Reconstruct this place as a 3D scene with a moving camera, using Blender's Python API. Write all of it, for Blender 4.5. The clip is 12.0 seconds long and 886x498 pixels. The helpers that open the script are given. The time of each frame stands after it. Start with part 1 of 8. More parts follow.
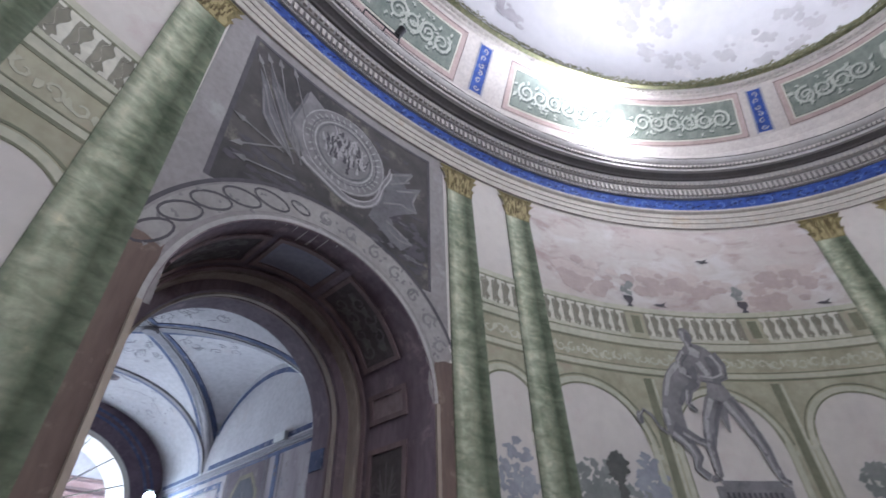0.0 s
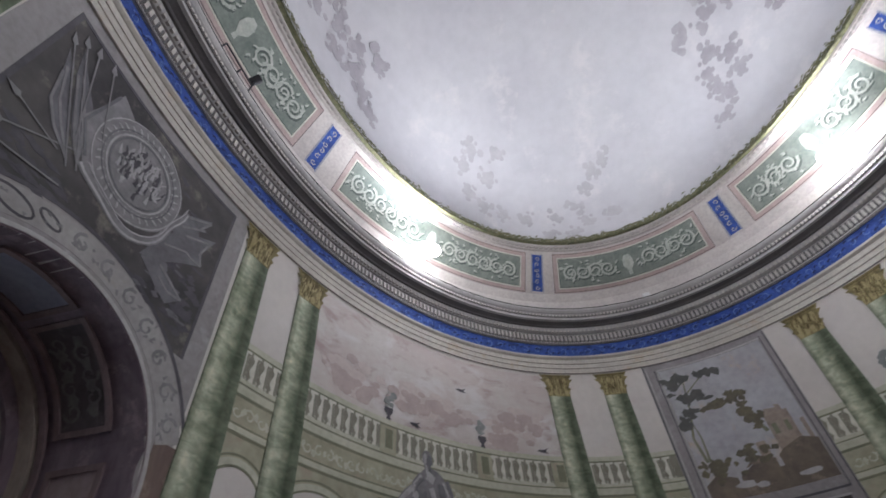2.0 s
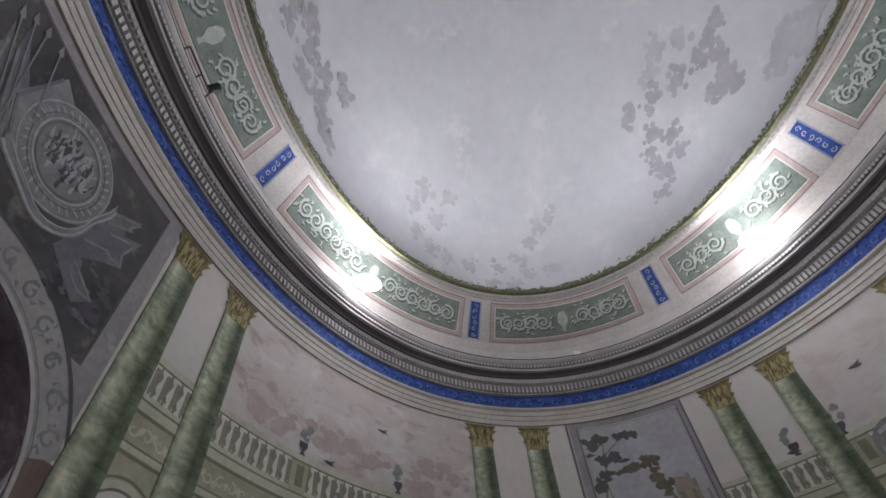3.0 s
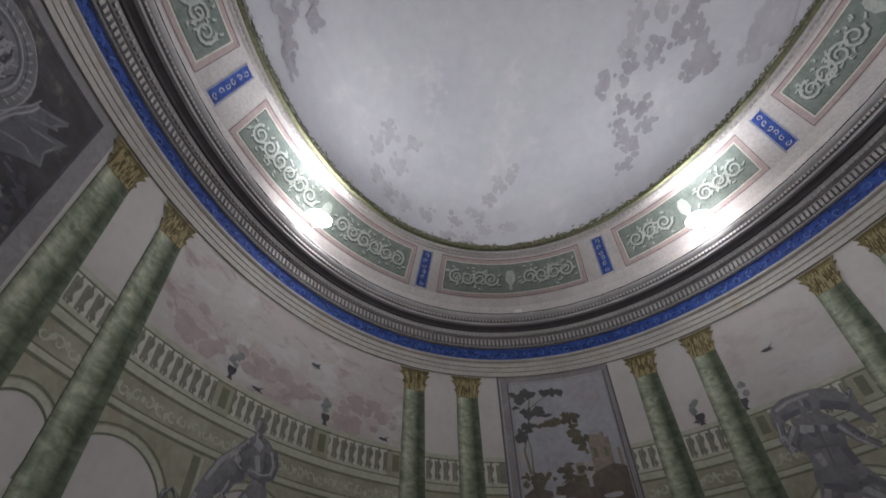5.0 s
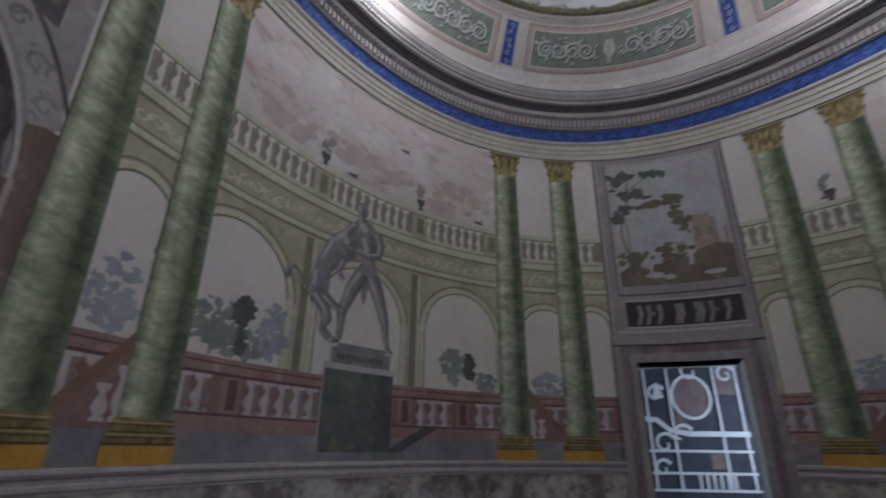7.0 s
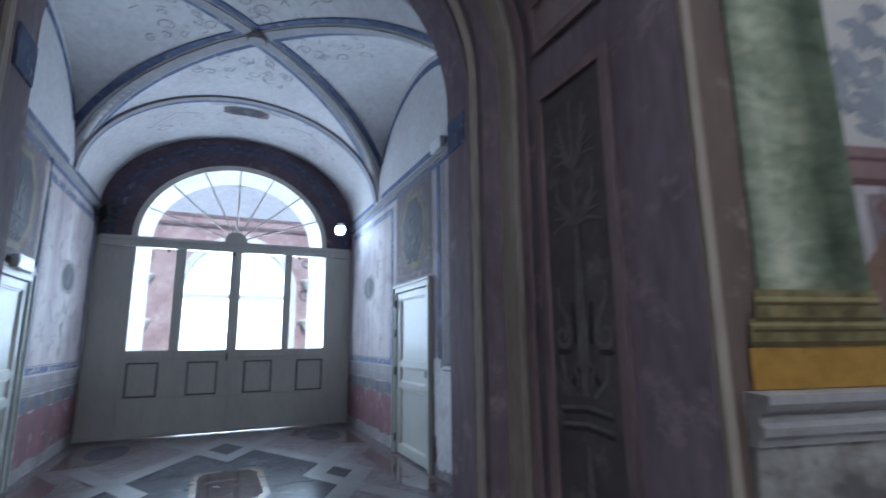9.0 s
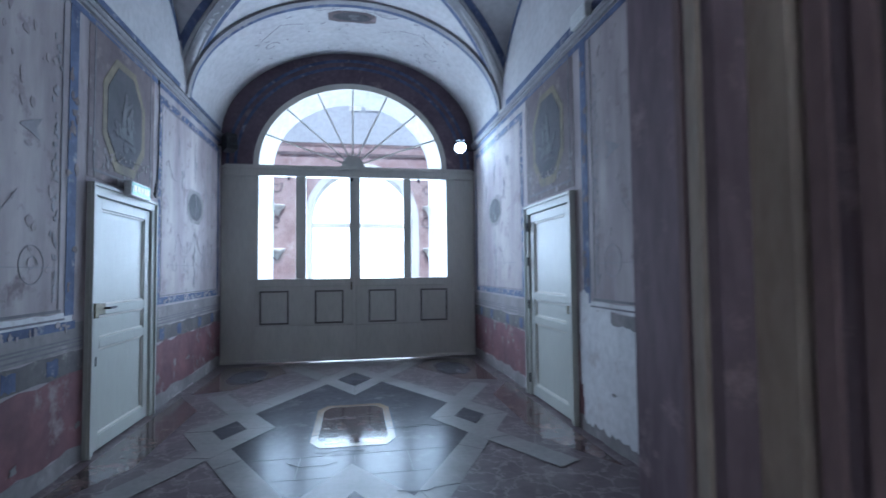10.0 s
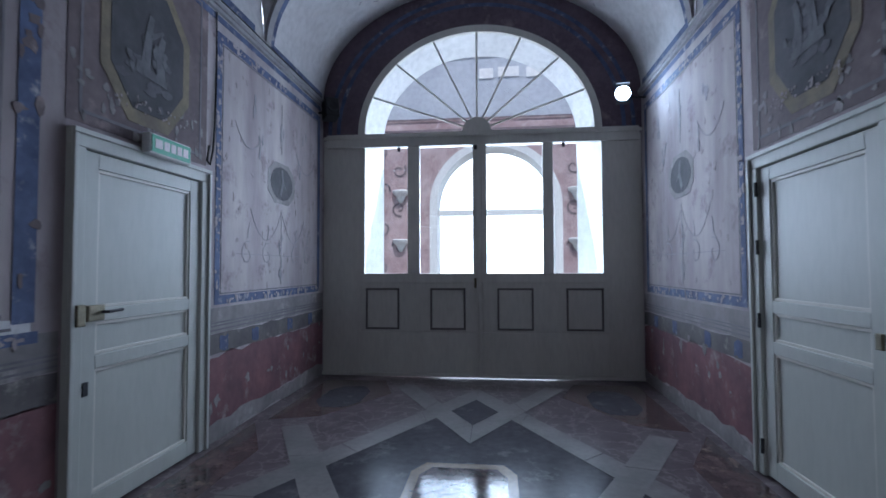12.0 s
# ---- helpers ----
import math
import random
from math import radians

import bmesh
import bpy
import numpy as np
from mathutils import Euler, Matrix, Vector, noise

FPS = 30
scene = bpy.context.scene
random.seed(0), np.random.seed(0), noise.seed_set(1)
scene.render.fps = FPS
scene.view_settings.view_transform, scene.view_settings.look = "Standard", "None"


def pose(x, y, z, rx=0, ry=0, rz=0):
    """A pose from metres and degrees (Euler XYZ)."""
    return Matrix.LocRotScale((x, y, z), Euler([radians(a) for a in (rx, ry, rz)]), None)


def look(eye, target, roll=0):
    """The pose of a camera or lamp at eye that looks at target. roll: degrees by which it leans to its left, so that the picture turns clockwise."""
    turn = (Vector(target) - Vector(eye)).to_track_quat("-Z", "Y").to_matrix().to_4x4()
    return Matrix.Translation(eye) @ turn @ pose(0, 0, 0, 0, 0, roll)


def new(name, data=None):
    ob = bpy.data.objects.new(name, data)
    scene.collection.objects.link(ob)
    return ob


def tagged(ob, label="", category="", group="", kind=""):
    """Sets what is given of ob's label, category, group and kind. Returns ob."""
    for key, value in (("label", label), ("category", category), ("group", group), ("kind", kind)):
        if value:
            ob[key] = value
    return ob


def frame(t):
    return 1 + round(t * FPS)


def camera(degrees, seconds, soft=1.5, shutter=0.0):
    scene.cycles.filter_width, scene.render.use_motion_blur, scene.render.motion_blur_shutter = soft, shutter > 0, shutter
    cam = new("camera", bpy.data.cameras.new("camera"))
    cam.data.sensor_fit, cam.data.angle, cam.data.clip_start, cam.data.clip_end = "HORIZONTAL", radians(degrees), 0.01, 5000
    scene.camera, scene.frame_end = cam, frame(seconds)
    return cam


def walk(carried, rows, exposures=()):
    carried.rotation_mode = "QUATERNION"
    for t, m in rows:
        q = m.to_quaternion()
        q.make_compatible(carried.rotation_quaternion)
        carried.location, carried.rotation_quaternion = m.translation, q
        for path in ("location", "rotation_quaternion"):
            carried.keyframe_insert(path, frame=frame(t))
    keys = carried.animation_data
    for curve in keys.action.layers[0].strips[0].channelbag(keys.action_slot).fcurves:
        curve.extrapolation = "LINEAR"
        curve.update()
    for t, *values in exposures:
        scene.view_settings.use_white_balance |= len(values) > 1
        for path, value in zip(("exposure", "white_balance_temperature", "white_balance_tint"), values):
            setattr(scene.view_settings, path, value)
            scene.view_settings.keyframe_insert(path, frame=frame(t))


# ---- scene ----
cam = camera(83.84, 12.0, soft=1.6, shutter=0.4)
ROWS = [
    (0.0, -1.899, 2.023, 1.272, -46.998, 38.349, 1.534),
    (0.5, -1.975, 2.065, 1.362, -54.559, 39.916, 2.565),
    (1.0, -1.985, 1.963, 1.419, -63.081, 41.825, 2.989),
    (1.5, -1.990, 1.945, 1.448, -70.235, 43.626, 3.173),
    (2.0, -1.966, 1.935, 1.441, -76.186, 46.172, 3.288),
    (2.5, -1.932, 1.935, 1.445, -81.561, 48.183, 3.328),
    (3.0, -1.906, 1.904, 1.408, -85.759, 50.486, 3.204),
    (5.0, -1.823, 1.591, 1.351, -93.142, 44.726, 1.162),
    (5.5, -1.720, 1.579, 1.379, -93.587, 38.835, 1.089),
    (6.0, -1.562, 1.630, 1.388, -94.008, 32.059, 0.650),
    (6.5, -1.393, 1.805, 1.395, -93.750, 25.859, -0.031),
    (8.5, -0.493, 3.436, 1.465, -39.81, 13.81, 1.23),
    (9.0, -0.207, 3.878, 1.436, -24.31, 10.61, 0.57),
    (9.5, -0.091, 4.396, 1.457, -17.83, 6.43, 0.34),
    (10.0, 0.026, 4.882, 1.455, -10.12, 2.48, 0.60),
    (10.5, 0.075, 5.368, 1.428, -4.81, 2.07, 0.45),
    (11.0, 0.146, 5.846, 1.404, -3.82, 2.17, 0.25),
    (11.5, 0.222, 6.305, 1.407, 3.49, 2.32, 0.44),
    (12.0, 0.248, 6.811, 1.420, 6.24, 2.13, 0.19),
]
EXPOSURES = [(0.0, 1.0, 5750, 15), (1.0, 0.76, 5850, 15), (2.5, 0.2, 5980, 13), (5.0, -0.27, 6050, 13), (6.6, -0.16, 5950, 14), (8.5, 0.7, 5350, 9), (9.5, 0.8, 5250, 8), (10.5, 0.63, 5080, 8), (11.5, 0.29, 5220, 11), (12.0, 0.1, 5400, 13)]
walk(cam, [(t, pose(x, y, z, 90 + pitch, roll, yaw)) for t, x, y, z, yaw, pitch, roll in ROWS], EXPOSURES)

# ---- world and large lights ----
world = bpy.data.worlds.new("world")
scene.world = world
world.use_nodes = True
_sky = world.node_tree.nodes.new("ShaderNodeTexSky")
_sky.sky_type, _sky.sun_disc, _sky.sun_elevation, _sky.sun_rotation = "NISHITA", False, radians(60), radians(194)
world.node_tree.links.new(_sky.outputs[0], world.node_tree.nodes["Background"].inputs[0])
world.node_tree.nodes["Background"].inputs[1].default_value = 0.15
sun_data = bpy.data.lights.new("sun", "SUN")
sun_data.energy, sun_data.angle, sun_data.color = 4.0, radians(0.5), (1.0, 0.95, 0.88)
sun = new("sun", sun_data)
sun.matrix_world = look((4, 2, 30), (0, 18, 0))


def lamp(name, kind, at, target, energy, size, color=(1, 1, 1), size_y=None, cone=152, blend=0.9):
    d = bpy.data.lights.new(name, kind)
    d.energy, d.color = energy, color
    if kind == "AREA":
        d.shape, d.size = ("RECTANGLE", size) if size_y else ("DISK", size)
        if size_y:
            d.size_y = size_y
    if kind == "SPOT":
        d.spot_size, d.spot_blend, d.shadow_soft_size = radians(cone), blend, size
    if kind == "POINT":
        d.shadow_soft_size = size
    ob = new(name, d)
    ob.matrix_world = look(at, target)
    return ob


FLOOD, BLUE_FLOOD, DOOR_SKY, SIDE_SKY = 305.0, 58.0, 165.0, 110.0

# ---- materials ----
def mat(name, col, col2=None, rough=0.8, scale=3.0, fine=28.0, amount=0.5, bump=0.15, metal=0.0, col3=None, streak=False, spec=0.3, veins=None, grain=0.4):
    """Plaster, stone or paint: two scales of noise between the colours, stains of col3, fine relief."""
    m = bpy.data.materials.new(name)
    m.use_nodes = True
    nt = m.node_tree
    n, l = nt.nodes, nt.links
    b = n["Principled BSDF"]
    b.inputs["Roughness"].default_value, b.inputs["Metallic"].default_value = rough, metal
    b.inputs["Specular IOR Level"].default_value = spec
    tc = n.new("ShaderNodeTexCoord")
    mp = n.new("ShaderNodeMapping")
    l.new(tc.outputs["Object"], mp.inputs[0])
    if streak:
        mp.inputs["Scale"].default_value = (1, 1, 0.25)
    big = n.new("ShaderNodeTexNoise")
    big.inputs["Scale"].default_value, big.inputs["Detail"].default_value, big.inputs["Roughness"].default_value = scale, 6, 0.62
    sm = n.new("ShaderNodeTexNoise")
    sm.inputs["Scale"].default_value, sm.inputs["Detail"].default_value = fine, 4
    l.new(mp.outputs[0], big.inputs[0]), l.new(mp.outputs[0], sm.inputs[0])
    col2 = col2 or tuple(c * 0.75 for c in col)
    ramp = n.new("ShaderNodeValToRGB")
    ramp.color_ramp.elements[0].position, ramp.color_ramp.elements[1].position = 0.5 - amount / 2.6, 0.5 + amount / 2.6
    ramp.color_ramp.elements[0].color, ramp.color_ramp.elements[1].color = (*col2, 1), (*col, 1)
    l.new(big.outputs[0], ramp.inputs[0])
    mix = n.new("ShaderNodeMix")
    mix.data_type, mix.blend_type = "RGBA", "MULTIPLY"
    mix.inputs[0].default_value = grain
    r2 = n.new("ShaderNodeValToRGB")
    r2.color_ramp.elements[0].position, r2.color_ramp.elements[1].position = 0.3, 0.62
    r2.color_ramp.elements[0].color, r2.color_ramp.elements[1].color = (0.62, 0.62, 0.62, 1), (1, 1, 1, 1)
    l.new(sm.outputs[0], r2.inputs[0])
    l.new(ramp.outputs[0], mix.inputs[6]), l.new(r2.outputs[0], mix.inputs[7])
    out = mix.outputs[2]
    if col3:
        st = n.new("ShaderNodeTexNoise")
        st.inputs["Scale"].default_value, st.inputs["Detail"].default_value, st.inputs["Roughness"].default_value = scale * 1.7, 8, 0.7
        mp2 = n.new("ShaderNodeMapping")
        mp2.inputs["Location"].default_value = (7.3, 2.1, 4.4)
        l.new(tc.outputs["Object"], mp2.inputs[0]), l.new(mp2.outputs[0], st.inputs[0])
        r3 = n.new("ShaderNodeValToRGB")
        r3.color_ramp.elements[0].position, r3.color_ramp.elements[1].position = 0.56, 0.68
        l.new(st.outputs[0], r3.inputs[0])
        m3 = n.new("ShaderNodeMix")
        m3.data_type = "RGBA"
        l.new(r3.outputs[0], m3.inputs[0]), l.new(out, m3.inputs[6])
        m3.inputs[7].default_value = (*col3, 1)
        out = m3.outputs[2]
    if veins:
        wv = n.new("ShaderNodeTexVoronoi")
        wv.feature = "DISTANCE_TO_EDGE"
        wv.inputs["Scale"].default_value = scale * 1.3
        ds = n.new("ShaderNodeVectorMath")
        ds.operation = "MULTIPLY_ADD"
        ds.inputs[1].default_value = (0.5, 0.5, 0.5)
        l.new(big.outputs["Color"], ds.inputs[0]), l.new(mp.outputs[0], ds.inputs[2]), l.new(ds.outputs[0], wv.inputs["Vector"])
        r4 = n.new("ShaderNodeValToRGB")
        r4.color_ramp.elements[0].color, r4.color_ramp.elements[1].color = (1, 1, 1, 1), (0, 0, 0, 1)
        r4.color_ramp.elements[1].position = 0.045
        l.new(wv.outputs["Distance"], r4.inputs[0])
        m4 = n.new("ShaderNodeMix")
        m4.data_type = "RGBA"
        l.new(r4.outputs[0], m4.inputs[0]), l.new(out, m4.inputs[6])
        m4.inputs[7].default_value = (*veins, 1)
        out = m4.outputs[2]
    l.new(out, b.inputs["Base Color"])
    if bump:
        bp = n.new("ShaderNodeBump")
        bp.inputs["Strength"].default_value, bp.inputs["Distance"].default_value = bump, 0.01
        l.new(sm.outputs[0], bp.inputs["Height"]), l.new(bp.outputs[0], b.inputs["Normal"])
    return m


def column_paint():
    """Green marble shaft as painted: rounded by its strokes, blotched, with pale veins."""
    m = mat("painted_green_marble", (0.47, 0.475, 0.405), (0.235, 0.265, 0.205), rough=0.85, scale=3.4, fine=14, amount=0.52, col3=(0.44, 0.43, 0.35), grain=0.6)
    nt = m.node_tree
    n, l = nt.nodes, nt.links
    b = n["Principled BSDF"]
    src = b.inputs["Base Color"].links[0].from_socket
    uv = n.new("ShaderNodeUVMap")
    sep = n.new("ShaderNodeSeparateXYZ")
    l.new(uv.outputs[0], sep.inputs[0])
    r = n.new("ShaderNodeValToRGB")
    e = r.color_ramp.elements
    e[0].position, e[0].color = 0.0, (0.55, 0.58, 0.52, 1)
    e[1].position, e[1].color = 1.0, (0.48, 0.52, 0.46, 1)
    for pos, c in ((0.2, (1.3, 1.27, 1.2, 1)), (0.42, (0.9, 0.92, 0.84, 1)), (0.72, (0.27, 0.31, 0.25, 1)), (0.9, (0.36, 0.4, 0.34, 1))):
        k = e.new(pos)
        k.color = c
    # short level brush strokes, as broken veins
    mp = n.new("ShaderNodeMapping")
    mp.inputs["Scale"].default_value = (2.2, 52.0, 1.0)
    obi = n.new("ShaderNodeTexCoord")
    wob = n.new("ShaderNodeVectorMath")
    wob.operation = "MULTIPLY_ADD"
    wob.inputs[1].default_value = (0.0, 0.0, 0.45)
    nz = n.new("ShaderNodeTexNoise")
    nz.noise_dimensions = "3D"
    nz.inputs["Scale"].default_value, nz.inputs["Detail"].default_value, nz.inputs["Distortion"].default_value = 1.0, 5, 0.9
    st = n.new("ShaderNodeValToRGB")
    se = st.color_ramp.elements
    se[0].position, se[0].color = 0.34, (0.56, 0.64, 0.55, 1)
    se[1].position, se[1].color = 0.66, (1.28, 1.26, 1.18, 1)
    k = se.new(0.5)
    k.color = (0.92, 0.95, 0.88, 1)
    l.new(uv.outputs[0], mp.inputs[0])
    l.new(obi.outputs["Object"], wob.inputs[0]), l.new(mp.outputs[0], wob.inputs[2]), l.new(wob.outputs[0], nz.inputs[0])
    l.new(nz.outputs[0], st.inputs[0])
    ms = n.new("ShaderNodeMix")
    ms.data_type, ms.blend_type = "RGBA", "MULTIPLY"
    ms.inputs[0].default_value = 0.7
    l.new(src, ms.inputs[6]), l.new(st.outputs[0], ms.inputs[7])
    src = ms.outputs[2]
    l.new(sep.outputs[0], r.inputs[0])
    mx = n.new("ShaderNodeMix")
    mx.data_type, mx.blend_type = "RGBA", "MULTIPLY"
    mx.inputs[0].default_value = 1.0
    l.new(src, mx.inputs[6]), l.new(r.outputs[0], mx.inputs[7]), l.new(mx.outputs[2], b.inputs["Base Color"])
    return m


def cloud_paint(amount):
    """Pale fresco sky with soft drifting clouds of two mauves, denser towards the horizon."""
    m = mat("fresco_clouded_sky", (0.56, 0.53, 0.495), (0.47, 0.435, 0.415), scale=0.8, fine=9, amount=0.7, col3=(0.52, 0.45, 0.43), bump=0.06, grain=0.15)
    nt = m.node_tree
    n, l = nt.nodes, nt.links
    b = n["Principled BSDF"]
    out = b.inputs["Base Color"].links[0].from_socket
    tc = n.new("ShaderNodeTexCoord")
    for scale, lo, hi, seed, c, k in ((0.9, 0.40, 0.56, 3.0, (0.44, 0.35, 0.33), 0.45), (2.0, 0.52, 0.66, 9.0, (0.34, 0.25, 0.235), 0.75), (1.3, 0.53, 0.64, 5.0, (0.58, 0.56, 0.55), 0.8)):
        mp = n.new("ShaderNodeMapping")
        mp.inputs["Location"].default_value, mp.inputs["Scale"].default_value = (seed, seed * 0.7, seed * 0.3), (1, 1, 1.9)
        nz = n.new("ShaderNodeTexNoise")
        nz.inputs["Scale"].default_value, nz.inputs["Detail"].default_value, nz.inputs["Roughness"].default_value, nz.inputs["Distortion"].default_value = scale, 9, 0.62, 0.5
        r = n.new("ShaderNodeMapRange")
        r.inputs["From Min"].default_value, r.inputs["From Max"].default_value, r.inputs["To Max"].default_value = lo, hi, k * amount
        mx = n.new("ShaderNodeMix")
        mx.data_type = "RGBA"
        mx.inputs[7].default_value = (*c, 1)
        l.new(tc.outputs["Object"], mp.inputs[0]), l.new(mp.outputs[0], nz.inputs[0]), l.new(nz.outputs[0], r.inputs[0])
        l.new(r.outputs[0], mx.inputs[0]), l.new(out, mx.inputs[6])
        out = mx.outputs[2]
    l.new(out, b.inputs["Base Color"])
    return m


def glow(name, col, strength):
    m = bpy.data.materials.new(name)
    m.use_nodes = True
    b = m.node_tree.nodes["Principled BSDF"]
    b.inputs["Base Color"].default_value = (*col, 1)
    b.inputs["Emission Color"].default_value = (*col, 1)
    b.inputs["Emission Strength"].default_value = strength
    return m


def glass_mat(name, rough=0.02):
    m = bpy.data.materials.new(name)
    m.use_nodes = True
    n, l = m.node_tree.nodes, m.node_tree.links
    tr = n.new("ShaderNodeBsdfTransparent")
    tr.inputs[0].default_value = (0.95, 0.97, 0.97, 1)
    gl = n.new("ShaderNodeBsdfGlossy")
    gl.inputs["Roughness"].default_value = rough
    fr = n.new("ShaderNodeFresnel")
    mx = n.new("ShaderNodeMixShader")
    l.new(fr.outputs[0], mx.inputs[0]), l.new(tr.outputs[0], mx.inputs[1]), l.new(gl.outputs[0], mx.inputs[2])
    l.new(mx.outputs[0], n["Material Output"].inputs[0])
    return m


